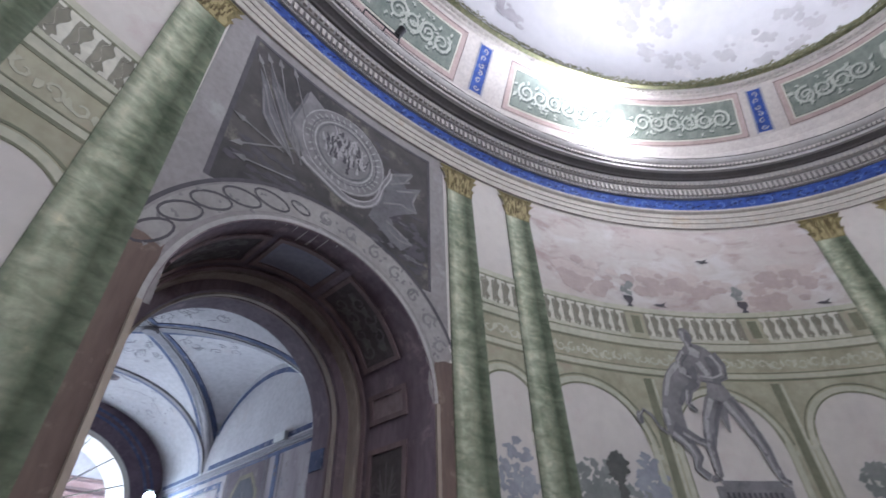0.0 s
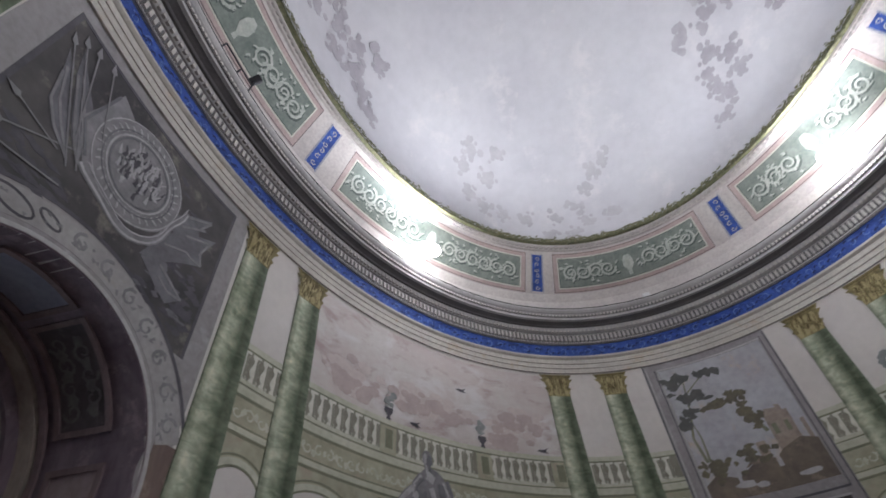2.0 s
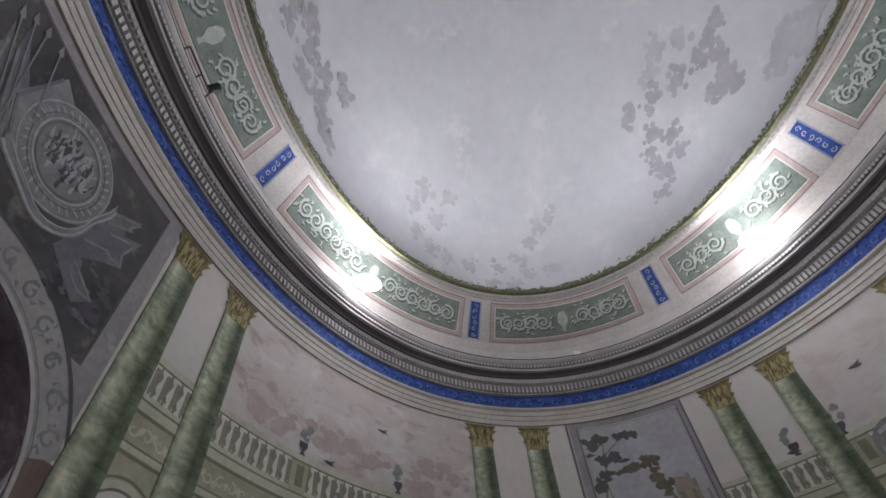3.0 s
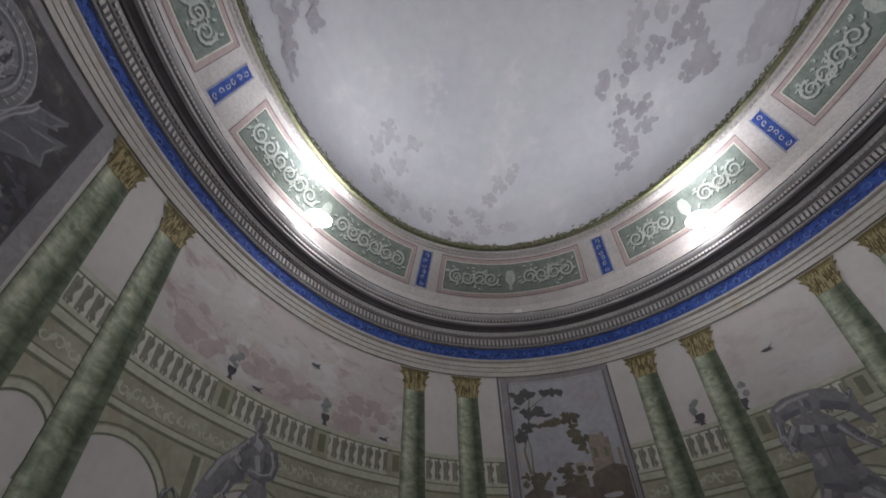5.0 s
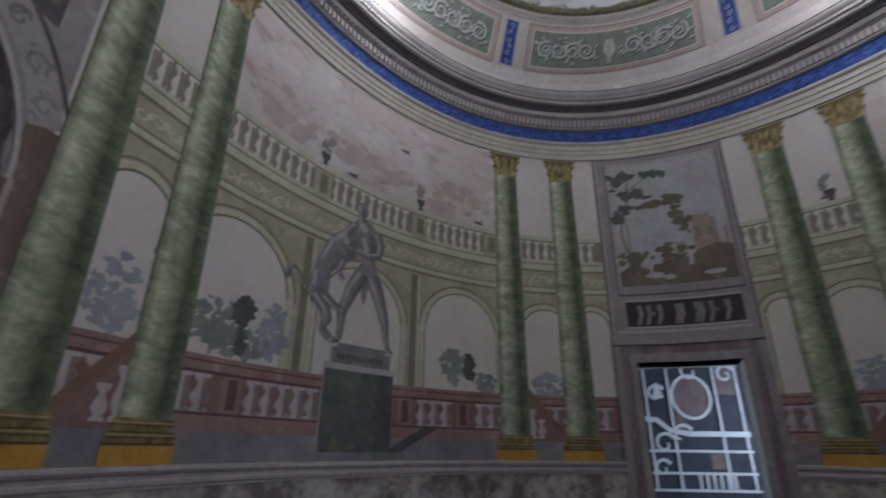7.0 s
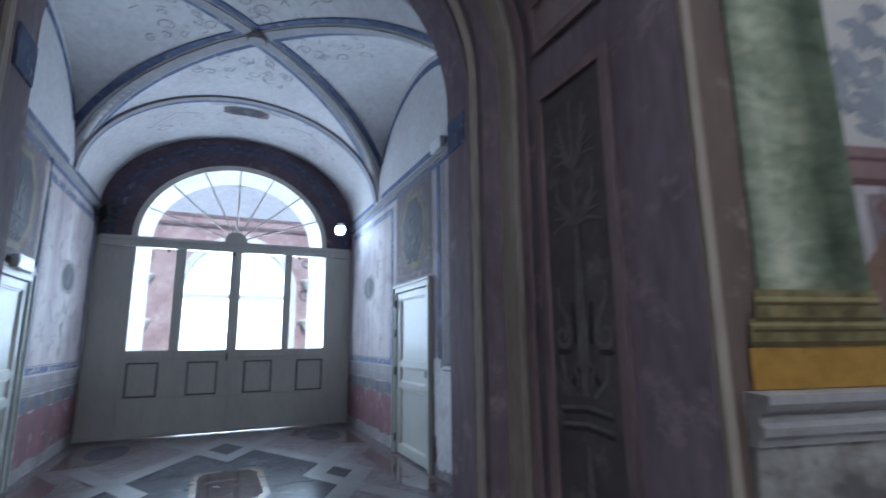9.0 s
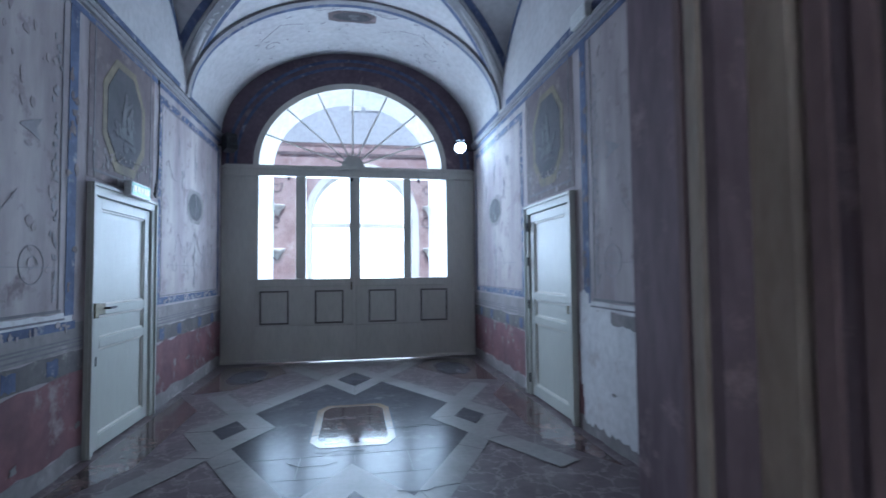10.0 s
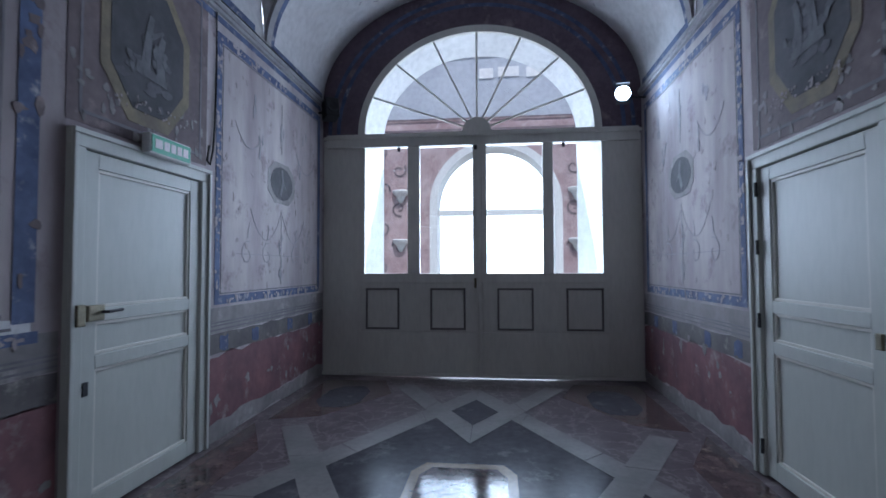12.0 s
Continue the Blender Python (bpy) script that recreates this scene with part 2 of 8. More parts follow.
M = dict(
    sky=mat("fresco_sky", (0.62, 0.585, 0.54), (0.50, 0.465, 0.44), scale=0.9, fine=9, amount=0.7, col3=(0.52, 0.45, 0.43), bump=0.06, grain=0.15),
    cloud_a=mat("fresco_cloud_rose", (0.545, 0.48, 0.45), (0.465, 0.40, 0.375), scale=3, fine=12, amount=0.6, bump=0.04, grain=0.2),
    cloud_b=mat("fresco_cloud_umber", (0.465, 0.385, 0.36), (0.38, 0.315, 0.295), scale=3, fine=12, amount=0.6, bump=0.04, grain=0.2),
    arch=mat("fresco_stone_green", (0.43, 0.415, 0.305), (0.295, 0.285, 0.20), scale=1.8, fine=12, amount=0.45, col3=(0.34, 0.30, 0.225), bump=0.06),
    bal_bg=mat("fresco_balustrade_gap", (0.25, 0.24, 0.19), (0.19, 0.18, 0.14), scale=2, fine=12, bump=0.05),
    bal=mat("fresco_baluster_cream", (0.64, 0.625, 0.54), (0.52, 0.505, 0.43), scale=4, fine=18, bump=0.05),
    bal_d=mat("fresco_baluster_shade", (0.27, 0.26, 0.205), (0.19, 0.185, 0.145), scale=4, fine=18, bump=0.05),
    arch_l=mat("fresco_stone_light", (0.52, 0.51, 0.41), (0.42, 0.42, 0.32), scale=2, fine=14, bump=0.06),
    arch_d=mat("fresco_stone_dark", (0.22, 0.22, 0.15), (0.15, 0.16, 0.11), scale=2, fine=14, bump=0.06),
    red=mat("fresco_red_marble", (0.31, 0.205, 0.20), (0.22, 0.135, 0.132), scale=2, fine=18, col3=(0.40, 0.30, 0.27), bump=0.06),
    red_m=mat("fresco_red_gap", (0.25, 0.155, 0.145), (0.18, 0.11, 0.105), scale=2, fine=18, bump=0.05),
    rbal=mat("fresco_lilac_baluster", (0.50, 0.45, 0.455), (0.38, 0.335, 0.345), scale=5, fine=18, bump=0.05),
    rbal_d=mat("fresco_lilac_baluster_shade", (0.25, 0.20, 0.205), (0.18, 0.145, 0.15), scale=5, fine=18, bump=0.05),
    pground=mat("fresco_ground_lilac", (0.27, 0.26, 0.28), (0.16, 0.155, 0.17), scale=1.6, fine=14, amount=0.4, bump=0.05),
    red_d=mat("fresco_red_dark", (0.15, 0.08, 0.075), scale=2, fine=18, bump=0.05),
    statue=mat("fresco_grey_stone", (0.27, 0.26, 0.265), (0.165, 0.16, 0.165), scale=4.5, fine=20, amount=0.5, bump=0.05),
    statue_l=mat("fresco_grey_stone_light", (0.46, 0.44, 0.44), (0.32, 0.31, 0.32), scale=4, fine=20, bump=0.05),
    statue_s=mat("fresco_grey_stone_shade", (0.185, 0.18, 0.19), (0.12, 0.115, 0.125), scale=4, fine=20, bump=0.05),
    statue_m=mat("fresco_grey_stone_lit", (0.43, 0.42, 0.415), (0.32, 0.31, 0.31), scale=5, fine=20, bump=0.05),
    statue_d=mat("fresco_grey_stone_dark", (0.105, 0.10, 0.11), (0.07, 0.066, 0.075), scale=4, fine=20, bump=0.05),
    leaf=mat("fresco_foliage_grey", (0.29, 0.30, 0.285), (0.18, 0.195, 0.185), scale=3, fine=16, bump=0.05),
    leaf_d=mat("fresco_foliage_dark", (0.12, 0.12, 0.11), (0.08, 0.085, 0.08), scale=4, fine=18, bump=0.05),
    leaf_b=mat("fresco_foliage_blue", (0.37, 0.38, 0.41), (0.25, 0.265, 0.30), scale=3, fine=16, bump=0.05),
    gold=mat("fresco_ochre_gilding", (0.27, 0.22, 0.10), (0.12, 0.10, 0.045), scale=9, fine=40, amount=0.35, bump=0.1),
    gold_l=mat("fresco_ochre_light", (0.40, 0.34, 0.18), (0.27, 0.22, 0.10), scale=9, fine=40, bump=0.1),
    gold_d=mat("fresco_ochre_dark", (0.12, 0.09, 0.035), scale=9, fine=40, bump=0.1),
    gold_p=mat("fresco_ochre_plinth", (0.50, 0.29, 0.06), (0.36, 0.19, 0.035), scale=4, fine=30, bump=0.1),
    grey=mat("fresco_lilac_grey", (0.30, 0.28, 0.28), (0.24, 0.225, 0.225), scale=1.5, fine=16, bump=0.08, col3=(0.34, 0.33, 0.33)),
    grey_l=mat("fresco_pale_grey", (0.44, 0.42, 0.41), (0.35, 0.335, 0.33), scale=2.5, fine=22, bump=0.08),
    spandrel=mat("fresco_slate_ground", (0.10, 0.093, 0.09), (0.045, 0.042, 0.045), scale=1.5, fine=9, amount=0.45, col3=(0.19, 0.175, 0.15), bump=0.06),
    entab=mat("plaster_entablature", (0.52, 0.49, 0.43), (0.42, 0.39, 0.35), scale=1.5, fine=20, col3=(0.42, 0.34, 0.26), bump=0.1),
    blue=mat("lapis_blue_band", (0.045, 0.095, 0.36), (0.025, 0.05, 0.19), scale=7, fine=30, amount=0.4, bump=0.1, col3=(0.08, 0.14, 0.36)),
    blue_g=mat("blue_rosette_paint", (0.13, 0.20, 0.46), (0.08, 0.14, 0.36), scale=9, fine=30, bump=0.05),
    blue_n=mat("navy_paint", (0.02, 0.035, 0.13), (0.014, 0.022, 0.08), scale=9, fine=30, bump=0.05),
    cornice=mat("stucco_grey_cornice", (0.46, 0.44, 0.425), (0.36, 0.345, 0.335), scale=2.5, fine=30, bump=0.15),
    # shade and grime of the cornice hollows, put into the colour
    cornice_d=mat("stucco_recess_shade", (0.15, 0.14, 0.14), scale=3, fine=30, bump=0.1),
    dentil=mat("stucco_dentil_pale", (0.52, 0.49, 0.45), (0.38, 0.355, 0.33), scale=5, fine=40, bump=0.1),
    attic=mat("fresco_attic_beige", (0.57, 0.53, 0.495), (0.47, 0.43, 0.41), scale=2, fine=20, bump=0.06),
    attic_p=mat("fresco_attic_pink", (0.48, 0.38, 0.35), (0.40, 0.31, 0.29), scale=3, fine=22, bump=0.06),
    acan_bg=mat("fresco_sage_ground", (0.25, 0.28, 0.245), (0.16, 0.19, 0.165), scale=6, fine=26, bump=0.06),
    acan=mat("fresco_acanthus_pale", (0.54, 0.55, 0.50), (0.37, 0.40, 0.35), scale=9, fine=30, bump=0.06),
    garland=mat("painted_leaf_garland", (0.22, 0.215, 0.12), (0.11, 0.115, 0.065), scale=14, fine=40, amount=0.4, bump=0.2, col3=(0.36, 0.34, 0.25)),
    dome=mat("dome_sky_fresco", (0.55, 0.54, 0.545), (0.455, 0.445, 0.465), scale=0.55, fine=5, amount=0.6, col3=(0.58, 0.555, 0.55), bump=0.04, grain=0.15),
    dome_leaf=mat("dome_cloud_foliage", (0.41, 0.385, 0.40), (0.31, 0.29, 0.305), scale=2.4, fine=9, bump=0.03, grain=0.15),
    dome_mist=mat("dome_cloud_foliage_pale", (0.47, 0.45, 0.46), (0.39, 0.37, 0.38), scale=2.4, fine=9, bump=0.03, grain=0.15),
    grey_m=mat("fresco_archivolt_grey", (0.36, 0.345, 0.335), (0.27, 0.255, 0.25), scale=3, fine=18, bump=0.08, col3=(0.30, 0.28, 0.26)),
    acan_d=mat("fresco_acanthus_shade", (0.12, 0.14, 0.125), (0.08, 0.10, 0.09), scale=6, fine=26, bump=0.05),
    ramp=mat("fresco_ramp_umber", (0.27, 0.17, 0.12), (0.17, 0.10, 0.075), scale=3, fine=18, bump=0.05),
    dado=mat("veined_marble_dado", (0.46, 0.44, 0.41), (0.15, 0.135, 0.13), rough=0.6, scale=3.6, fine=18, amount=0.26, col3=(0.17, 0.12, 0.09), bump=0.05),
    dado_top=mat("marble_dado_moulding", (0.48, 0.46, 0.45), (0.36, 0.345, 0.34), rough=0.5, scale=4, fine=30, bump=0.08),
    brown=mat("worn_brown_paint", (0.20, 0.145, 0.12), (0.12, 0.085, 0.075), scale=2.5, fine=24, col3=(0.27, 0.21, 0.18), bump=0.25, streak=True),
    purple=mat("worn_purple_plaster", (0.26, 0.205, 0.23), (0.15, 0.11, 0.13), scale=2.5, fine=20, col3=(0.32, 0.25, 0.26), bump=0.3, streak=True),
    purple_d=mat("worn_dark_panel", (0.14, 0.12, 0.115), (0.085, 0.073, 0.072), scale=3, fine=20, col3=(0.18, 0.155, 0.145), bump=0.3),
    orn_d=mat("panel_grotesque_shade", (0.065, 0.058, 0.058), (0.045, 0.04, 0.042), scale=6, fine=24, bump=0.2),
    soffit=mat("soffit_blue_grey", (0.31, 0.32, 0.38), (0.24, 0.245, 0.30), scale=3, fine=20, bump=0.15),
    orn=mat("panel_grotesque_grey", (0.20, 0.18, 0.172), (0.14, 0.122, 0.118), scale=8, fine=30, bump=0.25),
    mould=mat("jamb_moulding_brown", (0.27, 0.195, 0.195), (0.175, 0.125, 0.125), scale=4, fine=30, bump=0.25, streak=True),
    mould_l=mat("jamb_moulding_ochre", (0.46, 0.40, 0.33), (0.29, 0.24, 0.20), scale=4, fine=30, bump=0.3, streak=True),
    pinkp=mat("worn_pink_panel", (0.34, 0.27, 0.26), (0.26, 0.20, 0.20), scale=4, fine=24, bump=0.2),
    vwall=mat("limewashed_fresco_wall", (0.50, 0.445, 0.435), (0.26, 0.215, 0.225), scale=1.7, fine=9, amount=0.5, col3=(0.21, 0.165, 0.175), bump=0.25, streak=True),
    vwhite=mat("bare_white_plaster", (0.72, 0.71, 0.71), (0.58, 0.57, 0.58), scale=2.5, fine=14, col3=(0.46, 0.42, 0.41), bump=0.35),
    vred=mat("worn_red_dado_paint", (0.235, 0.112, 0.12), (0.13, 0.07, 0.08), scale=2.4, fine=12, col3=(0.28, 0.225, 0.225), bump=0.3),
    vgrey=mat("worn_grey_dado_band", (0.30, 0.275, 0.27), (0.19, 0.175, 0.175), scale=2, fine=14, col3=(0.38, 0.35, 0.33), bump=0.25),
    vdark=mat("worn_dark_dado_band", (0.17, 0.15, 0.145), (0.10, 0.09, 0.095), scale=3, fine=14, col3=(0.30, 0.27, 0.25), bump=0.25),
    vblue=mat("worn_blue_border", (0.115, 0.145, 0.25), (0.065, 0.08, 0.15), scale=5, fine=16, amount=0.4, col3=(0.36, 0.34, 0.36), bump=0.25),
    vline=mat("painted_grey_line", (0.22, 0.20, 0.215), (0.15, 0.14, 0.155), scale=6, fine=20, bump=0.1),
    vframe=mat("painted_mauve_frame", (0.20, 0.155, 0.155), (0.115, 0.09, 0.095), scale=2.5, fine=18, col3=(0.27, 0.21, 0.21), bump=0.2),
    vgold=mat("painted_gold_frame", (0.26, 0.215, 0.14), (0.16, 0.13, 0.10), scale=5, fine=24, bump=0.15),
    vpic=mat("painted_grisaille_ground", (0.10, 0.096, 0.102), (0.06, 0.058, 0.064), scale=4, fine=18, bump=0.1),
    vstain=mat("wall_stain_mauve", (0.38, 0.33, 0.325), (0.30, 0.255, 0.26), scale=5, fine=20, bump=0.2),
    vfig_d=mat("painted_grisaille_cloud", (0.14, 0.136, 0.147), (0.085, 0.08, 0.09), scale=6, fine=22, bump=0.1),
    vfig=mat("painted_grisaille_figure", (0.19, 0.185, 0.195), (0.10, 0.097, 0.105), scale=6, fine=22, bump=0.1),
    vault=mat("vault_white_fresco", (0.60, 0.585, 0.58), (0.48, 0.46, 0.465), scale=1.5, fine=13, amount=0.6, col3=(0.50, 0.46, 0.45), bump=0.2),
    vsprig=mat("vault_sprig_paint", (0.36, 0.335, 0.345), (0.25, 0.235, 0.25), scale=6, fine=20, bump=0.1),
    rib=mat("rib_grey_paint", (0.34, 0.325, 0.33), (0.25, 0.24, 0.25), scale=3, fine=20, bump=0.2),
    endwall=mat("end_wall_purple", (0.17, 0.125, 0.15), (0.10, 0.075, 0.095), scale=2, fine=16, col3=(0.25, 0.19, 0.20), bump=0.25),
    wood=mat("door_cream_grey_paint", (0.49, 0.50, 0.455), (0.44, 0.45, 0.41), rough=0.5, scale=1.8, fine=30, amount=0.7, bump=0.05, streak=True, grain=0.15),
    wood_d=mat("door_panel_line_paint", (0.20, 0.185, 0.17), rough=0.5, scale=3, fine=30, bump=0.05),
    bigwood=mat("big_door_grey_paint", (0.69, 0.67, 0.60), (0.58, 0.56, 0.50), rough=0.55, scale=1.6, fine=26, bump=0.06, streak=True, grain=0.2),
    brass=mat("brass_latch", (0.26, 0.23, 0.16), (0.15, 0.13, 0.09), rough=0.5, metal=0.7, scale=20, fine=90),
    iron=mat("dark_iron", (0.05, 0.05, 0.055), rough=0.5, metal=0.6, scale=12, fine=60),
    black=mat("black_plastic", (0.02, 0.02, 0.022), rough=0.45, scale=9, fine=60, bump=0.03),
    white=mat("white_plastic", (0.72, 0.72, 0.70), (0.64, 0.64, 0.62), rough=0.4, scale=6, fine=50, bump=0.02),
    green=mat("exit_sign_green", (0.10, 0.42, 0.26), (0.08, 0.36, 0.22), rough=0.35, scale=6, fine=40, bump=0.02),
    f_dark=mat("floor_red_brown_marble", (0.125, 0.098, 0.102), (0.07, 0.052, 0.056), rough=0.3, scale=3.2, fine=18, amount=0.5, col3=(0.17, 0.14, 0.14), bump=0.06, spec=0.10, veins=(0.20, 0.17, 0.17)),
    f_slate=mat("floor_slate_marble", (0.075, 0.07, 0.078), (0.05, 0.048, 0.055), rough=0.22, scale=2, fine=16, bump=0.05, spec=0.045, col3=(0.12, 0.11, 0.115)),
    f_light=mat("floor_pale_marble", (0.22, 0.205, 0.197), (0.15, 0.14, 0.136), rough=0.32, scale=2.5, fine=22, bump=0.06, spec=0.08, col3=(0.16, 0.14, 0.14)),
    f_yellow=mat("floor_yellow_marble", (0.20, 0.135, 0.085), (0.13, 0.085, 0.055), rough=0.2, scale=4, fine=22, bump=0.05, spec=0.22),
    f_red=mat("floor_breccia_marble", (0.125, 0.085, 0.08), (0.06, 0.042, 0.042), rough=0.1, scale=5, fine=18, amount=0.3, col3=(0.22, 0.17, 0.14), bump=0.07, spec=0.36, veins=(0.03, 0.02, 0.02)),
    rfloor=mat("rotunda_floor_marble", (0.34, 0.31, 0.29), (0.24, 0.21, 0.20), rough=0.3, scale=1.5, fine=16, bump=0.05, spec=0.5),
    loggia=mat("loggia_pink_fresco", (0.45, 0.34, 0.33), (0.30, 0.20, 0.20), scale=2.2, fine=9, amount=0.4, col3=(0.50, 0.42, 0.39), bump=0.1),
    lime=mat("loggia_limewash", (0.72, 0.70, 0.67), (0.62, 0.60, 0.58), scale=1.5, fine=14, bump=0.15),
    paving=mat("loggia_paving", (0.45, 0.42, 0.38), (0.36, 0.33, 0.30), scale=2, fine=20),
    ground=mat("courtyard_ground", (0.42, 0.40, 0.36), (0.34, 0.32, 0.28), scale=1, fine=10),
    slate_paint=mat("side_room_blue_black_paint", (0.035, 0.043, 0.062), (0.022, 0.027, 0.04), scale=2, fine=14, bump=0.05),
    stucco=mat("side_room_white_stucco", (0.48, 0.51, 0.55), (0.38, 0.41, 0.45), scale=3, fine=20, bump=0.1),
    mauve=mat("side_room_mauve_paint", (0.14, 0.105, 0.11), (0.09, 0.068, 0.072), scale=3, fine=16, bump=0.05),
    col=column_paint(),
    flood=glow("floodlight_glass", (1.0, 0.98, 0.95), 42.0),
    flood_b=glow("floodlight_cold_glass", (0.75, 0.9, 1.0), 40.0),
    glass=glass_mat("window_glass"),
)

# ---- helpers for building ----
CX, CY, EA, EB, PHI = -0.26, 0.0, 6.9, 5.13, radians(0.66)


def W(th, z, p=0.0):
    """A place on the oval wall: angle in degrees, height, metres proud of the wall towards the room."""
    a = radians(th)
    u, v = (EA - p) * math.cos(a), (EB - p) * math.sin(a)
    return Vector((CX + u * math.cos(PHI) - v * math.sin(PHI), CY + u * math.sin(PHI) + v * math.cos(PHI), z))


_TH = np.arange(-360.0, 720.01, 0.5)
_DS = np.sqrt((EA * np.sin(np.radians(_TH))) ** 2 + (EB * np.cos(np.radians(_TH))) ** 2) * radians(0.5)
_S = np.concatenate([[0], np.cumsum((_DS[1:] + _DS[:-1]) / 2)])
_S -= np.interp(0.0, _TH, _S)


def th2s(th):
    return float(np.interp(th, _TH, _S))


def s2th(s):
    return float(np.interp(s, _S, _TH))


def x2th(x):
    """The angle at which the arch side of the oval has this x."""
    return math.degrees(math.acos((x - CX + EB * math.sin(PHI)) / EA))


def part(name, bm, material, parent=None, label="", smooth=False):
    me = bpy.data.meshes.new(name)
    bmesh.ops.recalc_face_normals(bm, faces=bm.faces[:])
    bm.to_mesh(me)
    bm.free()
    me.materials.append(M[material] if isinstance(material, str) else material)
    if smooth:
        me.polygons.foreach_set("use_smooth", [True] * len(me.polygons))
    ob = new(name, me)
    if parent:
        ob.parent = parent
    if label:
        tagged(ob, label)
    return ob


def empty(name, at=(0, 0, 0), label="", category="", group="", kind=""):
    ob = new(name)
    ob.location = at
    return tagged(ob, label, category, group, kind)


def box(bm, x0, x1, y0, y1, z0, z1, bevel=0.0):
    made = bmesh.ops.create_cube(bm, size=1.0)["verts"]
    bmesh.ops.scale(bm, vec=(abs(x1 - x0), abs(y1 - y0), abs(z1 - z0)), verts=made)
    bmesh.ops.translate(bm, vec=((x0 + x1) / 2, (y0 + y1) / 2, (z0 + z1) / 2), verts=made)
    if bevel:
        edges = list({e for v in made for e in v.link_edges})
        bmesh.ops.bevel(bm, geom=edges, offset=bevel, segments=2, affect="EDGES", profile=0.5)


def boxes(*rows, bevel=0.0):
    bm = bmesh.new()
    for r in rows:
        box(bm, *r, bevel=bevel)
    return bm


def tube(bm, pts, r, n=8):
    """A round bar along points."""
    pts = [Vector(p) for p in pts]
    rings = []
    for i, p in enumerate(pts):
        d = (pts[min(i + 1, len(pts) - 1)] - pts[max(i - 1, 0)]).normalized()
        q = d.to_track_quat("Z", "Y")
        rr = r[i] if isinstance(r, (list, tuple)) else r
        rings.append([bm.verts.new(p + q @ Vector((rr * math.cos(2 * math.pi * k / n), rr * math.sin(2 * math.pi * k / n), 0))) for k in range(n)])
    for a, b in zip(rings, rings[1:]):
        for k in range(n):
            bm.faces.new((a[k], a[(k + 1) % n], b[(k + 1) % n], b[k]))
    bm.faces.new(rings[0][::-1])
    bm.faces.new(rings[-1])


def lathe(bm, profile, at, axis="Z", n=20):
    """A turned body: (radius, height) along an axis."""
    q = {"Z": Matrix(), "Y": pose(0, 0, 0, -90), "X": pose(0, 0, 0, 0, 90)}[axis] if isinstance(axis, str) else axis
    rings = []
    for r, h in profile:
        rings.append([bm.verts.new(Vector(at) + (q @ Vector((max(r, 1e-4) * math.cos(2 * math.pi * k / n), max(r, 1e-4) * math.sin(2 * math.pi * k / n), h)))) for k in range(n)])
    for a, b in zip(rings, rings[1:]):
        for k in range(n):
            bm.faces.new((a[k], a[(k + 1) % n], b[(k + 1) % n], b[k]))
    bm.faces.new(rings[0][::-1])
    bm.faces.new(rings[-1])


def ring(bm, profile, th0=0.0, th1=360.0, step=2.0):
    """Sweeps (proud, height) corners round the oval wall."""
    n = max(2, int(round((th1 - th0) / step)))
    whole = abs(th1 - th0 - 360) < 1e-6
    rows = [[bm.verts.new(W(th0 + (th1 - th0) * i / n, z, p)) for p, z in profile] for i in range(n if whole else n + 1)]
    pairs = list(zip(rows, rows[1:])) + ([(rows[-1], rows[0])] if whole else [])
    for a, b in pairs:
        for k in range(len(profile) - 1):
            bm.faces.new((a[k], b[k], b[k + 1], a[k + 1]))
    if not whole:
        bm.faces.new(rows[0][::-1])
        bm.faces.new(rows[-1])


def scan(bm, th0, th1, low, high, p, step=1.0, back=0.0):
    """A sheet on the oval wall between two heights that may change with the angle, with edges back to the wall."""
    n = max(1, int(math.ceil((th1 - th0) / step)))
    ths = [th0 + (th1 - th0) * i / n for i in range(n + 1)]
    lo = [low(t) if callable(low) else low for t in ths]
    hi = [high(t) if callable(high) else high for t in ths]
    rows = [[bm.verts.new(W(t, a, back)), bm.verts.new(W(t, a, p)), bm.verts.new(W(t, b, p)), bm.verts.new(W(t, b, back))] for t, a, b in zip(ths, lo, hi)]
    for a, b in zip(rows, rows[1:]):
        for k in range(3):
            bm.faces.new((a[k], b[k], b[k + 1], a[k + 1]))
    for r in (rows[0], rows[-1]):
        bm.faces.new(r)


def lay(bm, outline, surf, p, cut=0.22):
    """A painted shape: an outline in (right, up) metres laid on a surface surf(u, v, proud), with edges down to it."""
    tmp = bmesh.new()
    f = tmp.faces.new([tmp.verts.new((u, v, 0)) for u, v in outline])
    us = [u for u, v in outline]
    k = math.floor(min(us) / cut) + 1
    while k * cut < max(us):
        bmesh.ops.bisect_plane(tmp, geom=tmp.verts[:] + tmp.edges[:] + tmp.faces[:], plane_co=(k * cut, 0, 0), plane_no=(1, 0, 0))
        k += 1
    bmesh.ops.triangulate(tmp, faces=[x for x in tmp.faces if len(x.verts) > 4])
    top = {v: bm.verts.new(surf(v.co.x, v.co.y, p)) for v in tmp.verts}
    for x in tmp.faces:
        bm.faces.new([top[v] for v in x.verts])
    low = {}
    for e in tmp.edges:
        if len(e.link_faces) == 1:
            a, b = e.verts
            for v in (a, b):
                if v not in low:
                    low[v] = bm.verts.new(surf(v.co.x, v.co.y, p - 0.002))
            bm.faces.new((top[a], top[b], low[b], low[a]))
    tmp.free()


def oval_at(thc):
    """The surface of the oval wall round an angle: right and up as seen from the room."""
    sc = th2s(thc)
    return lambda u, v, p: W(s2th(sc - u), v, p)


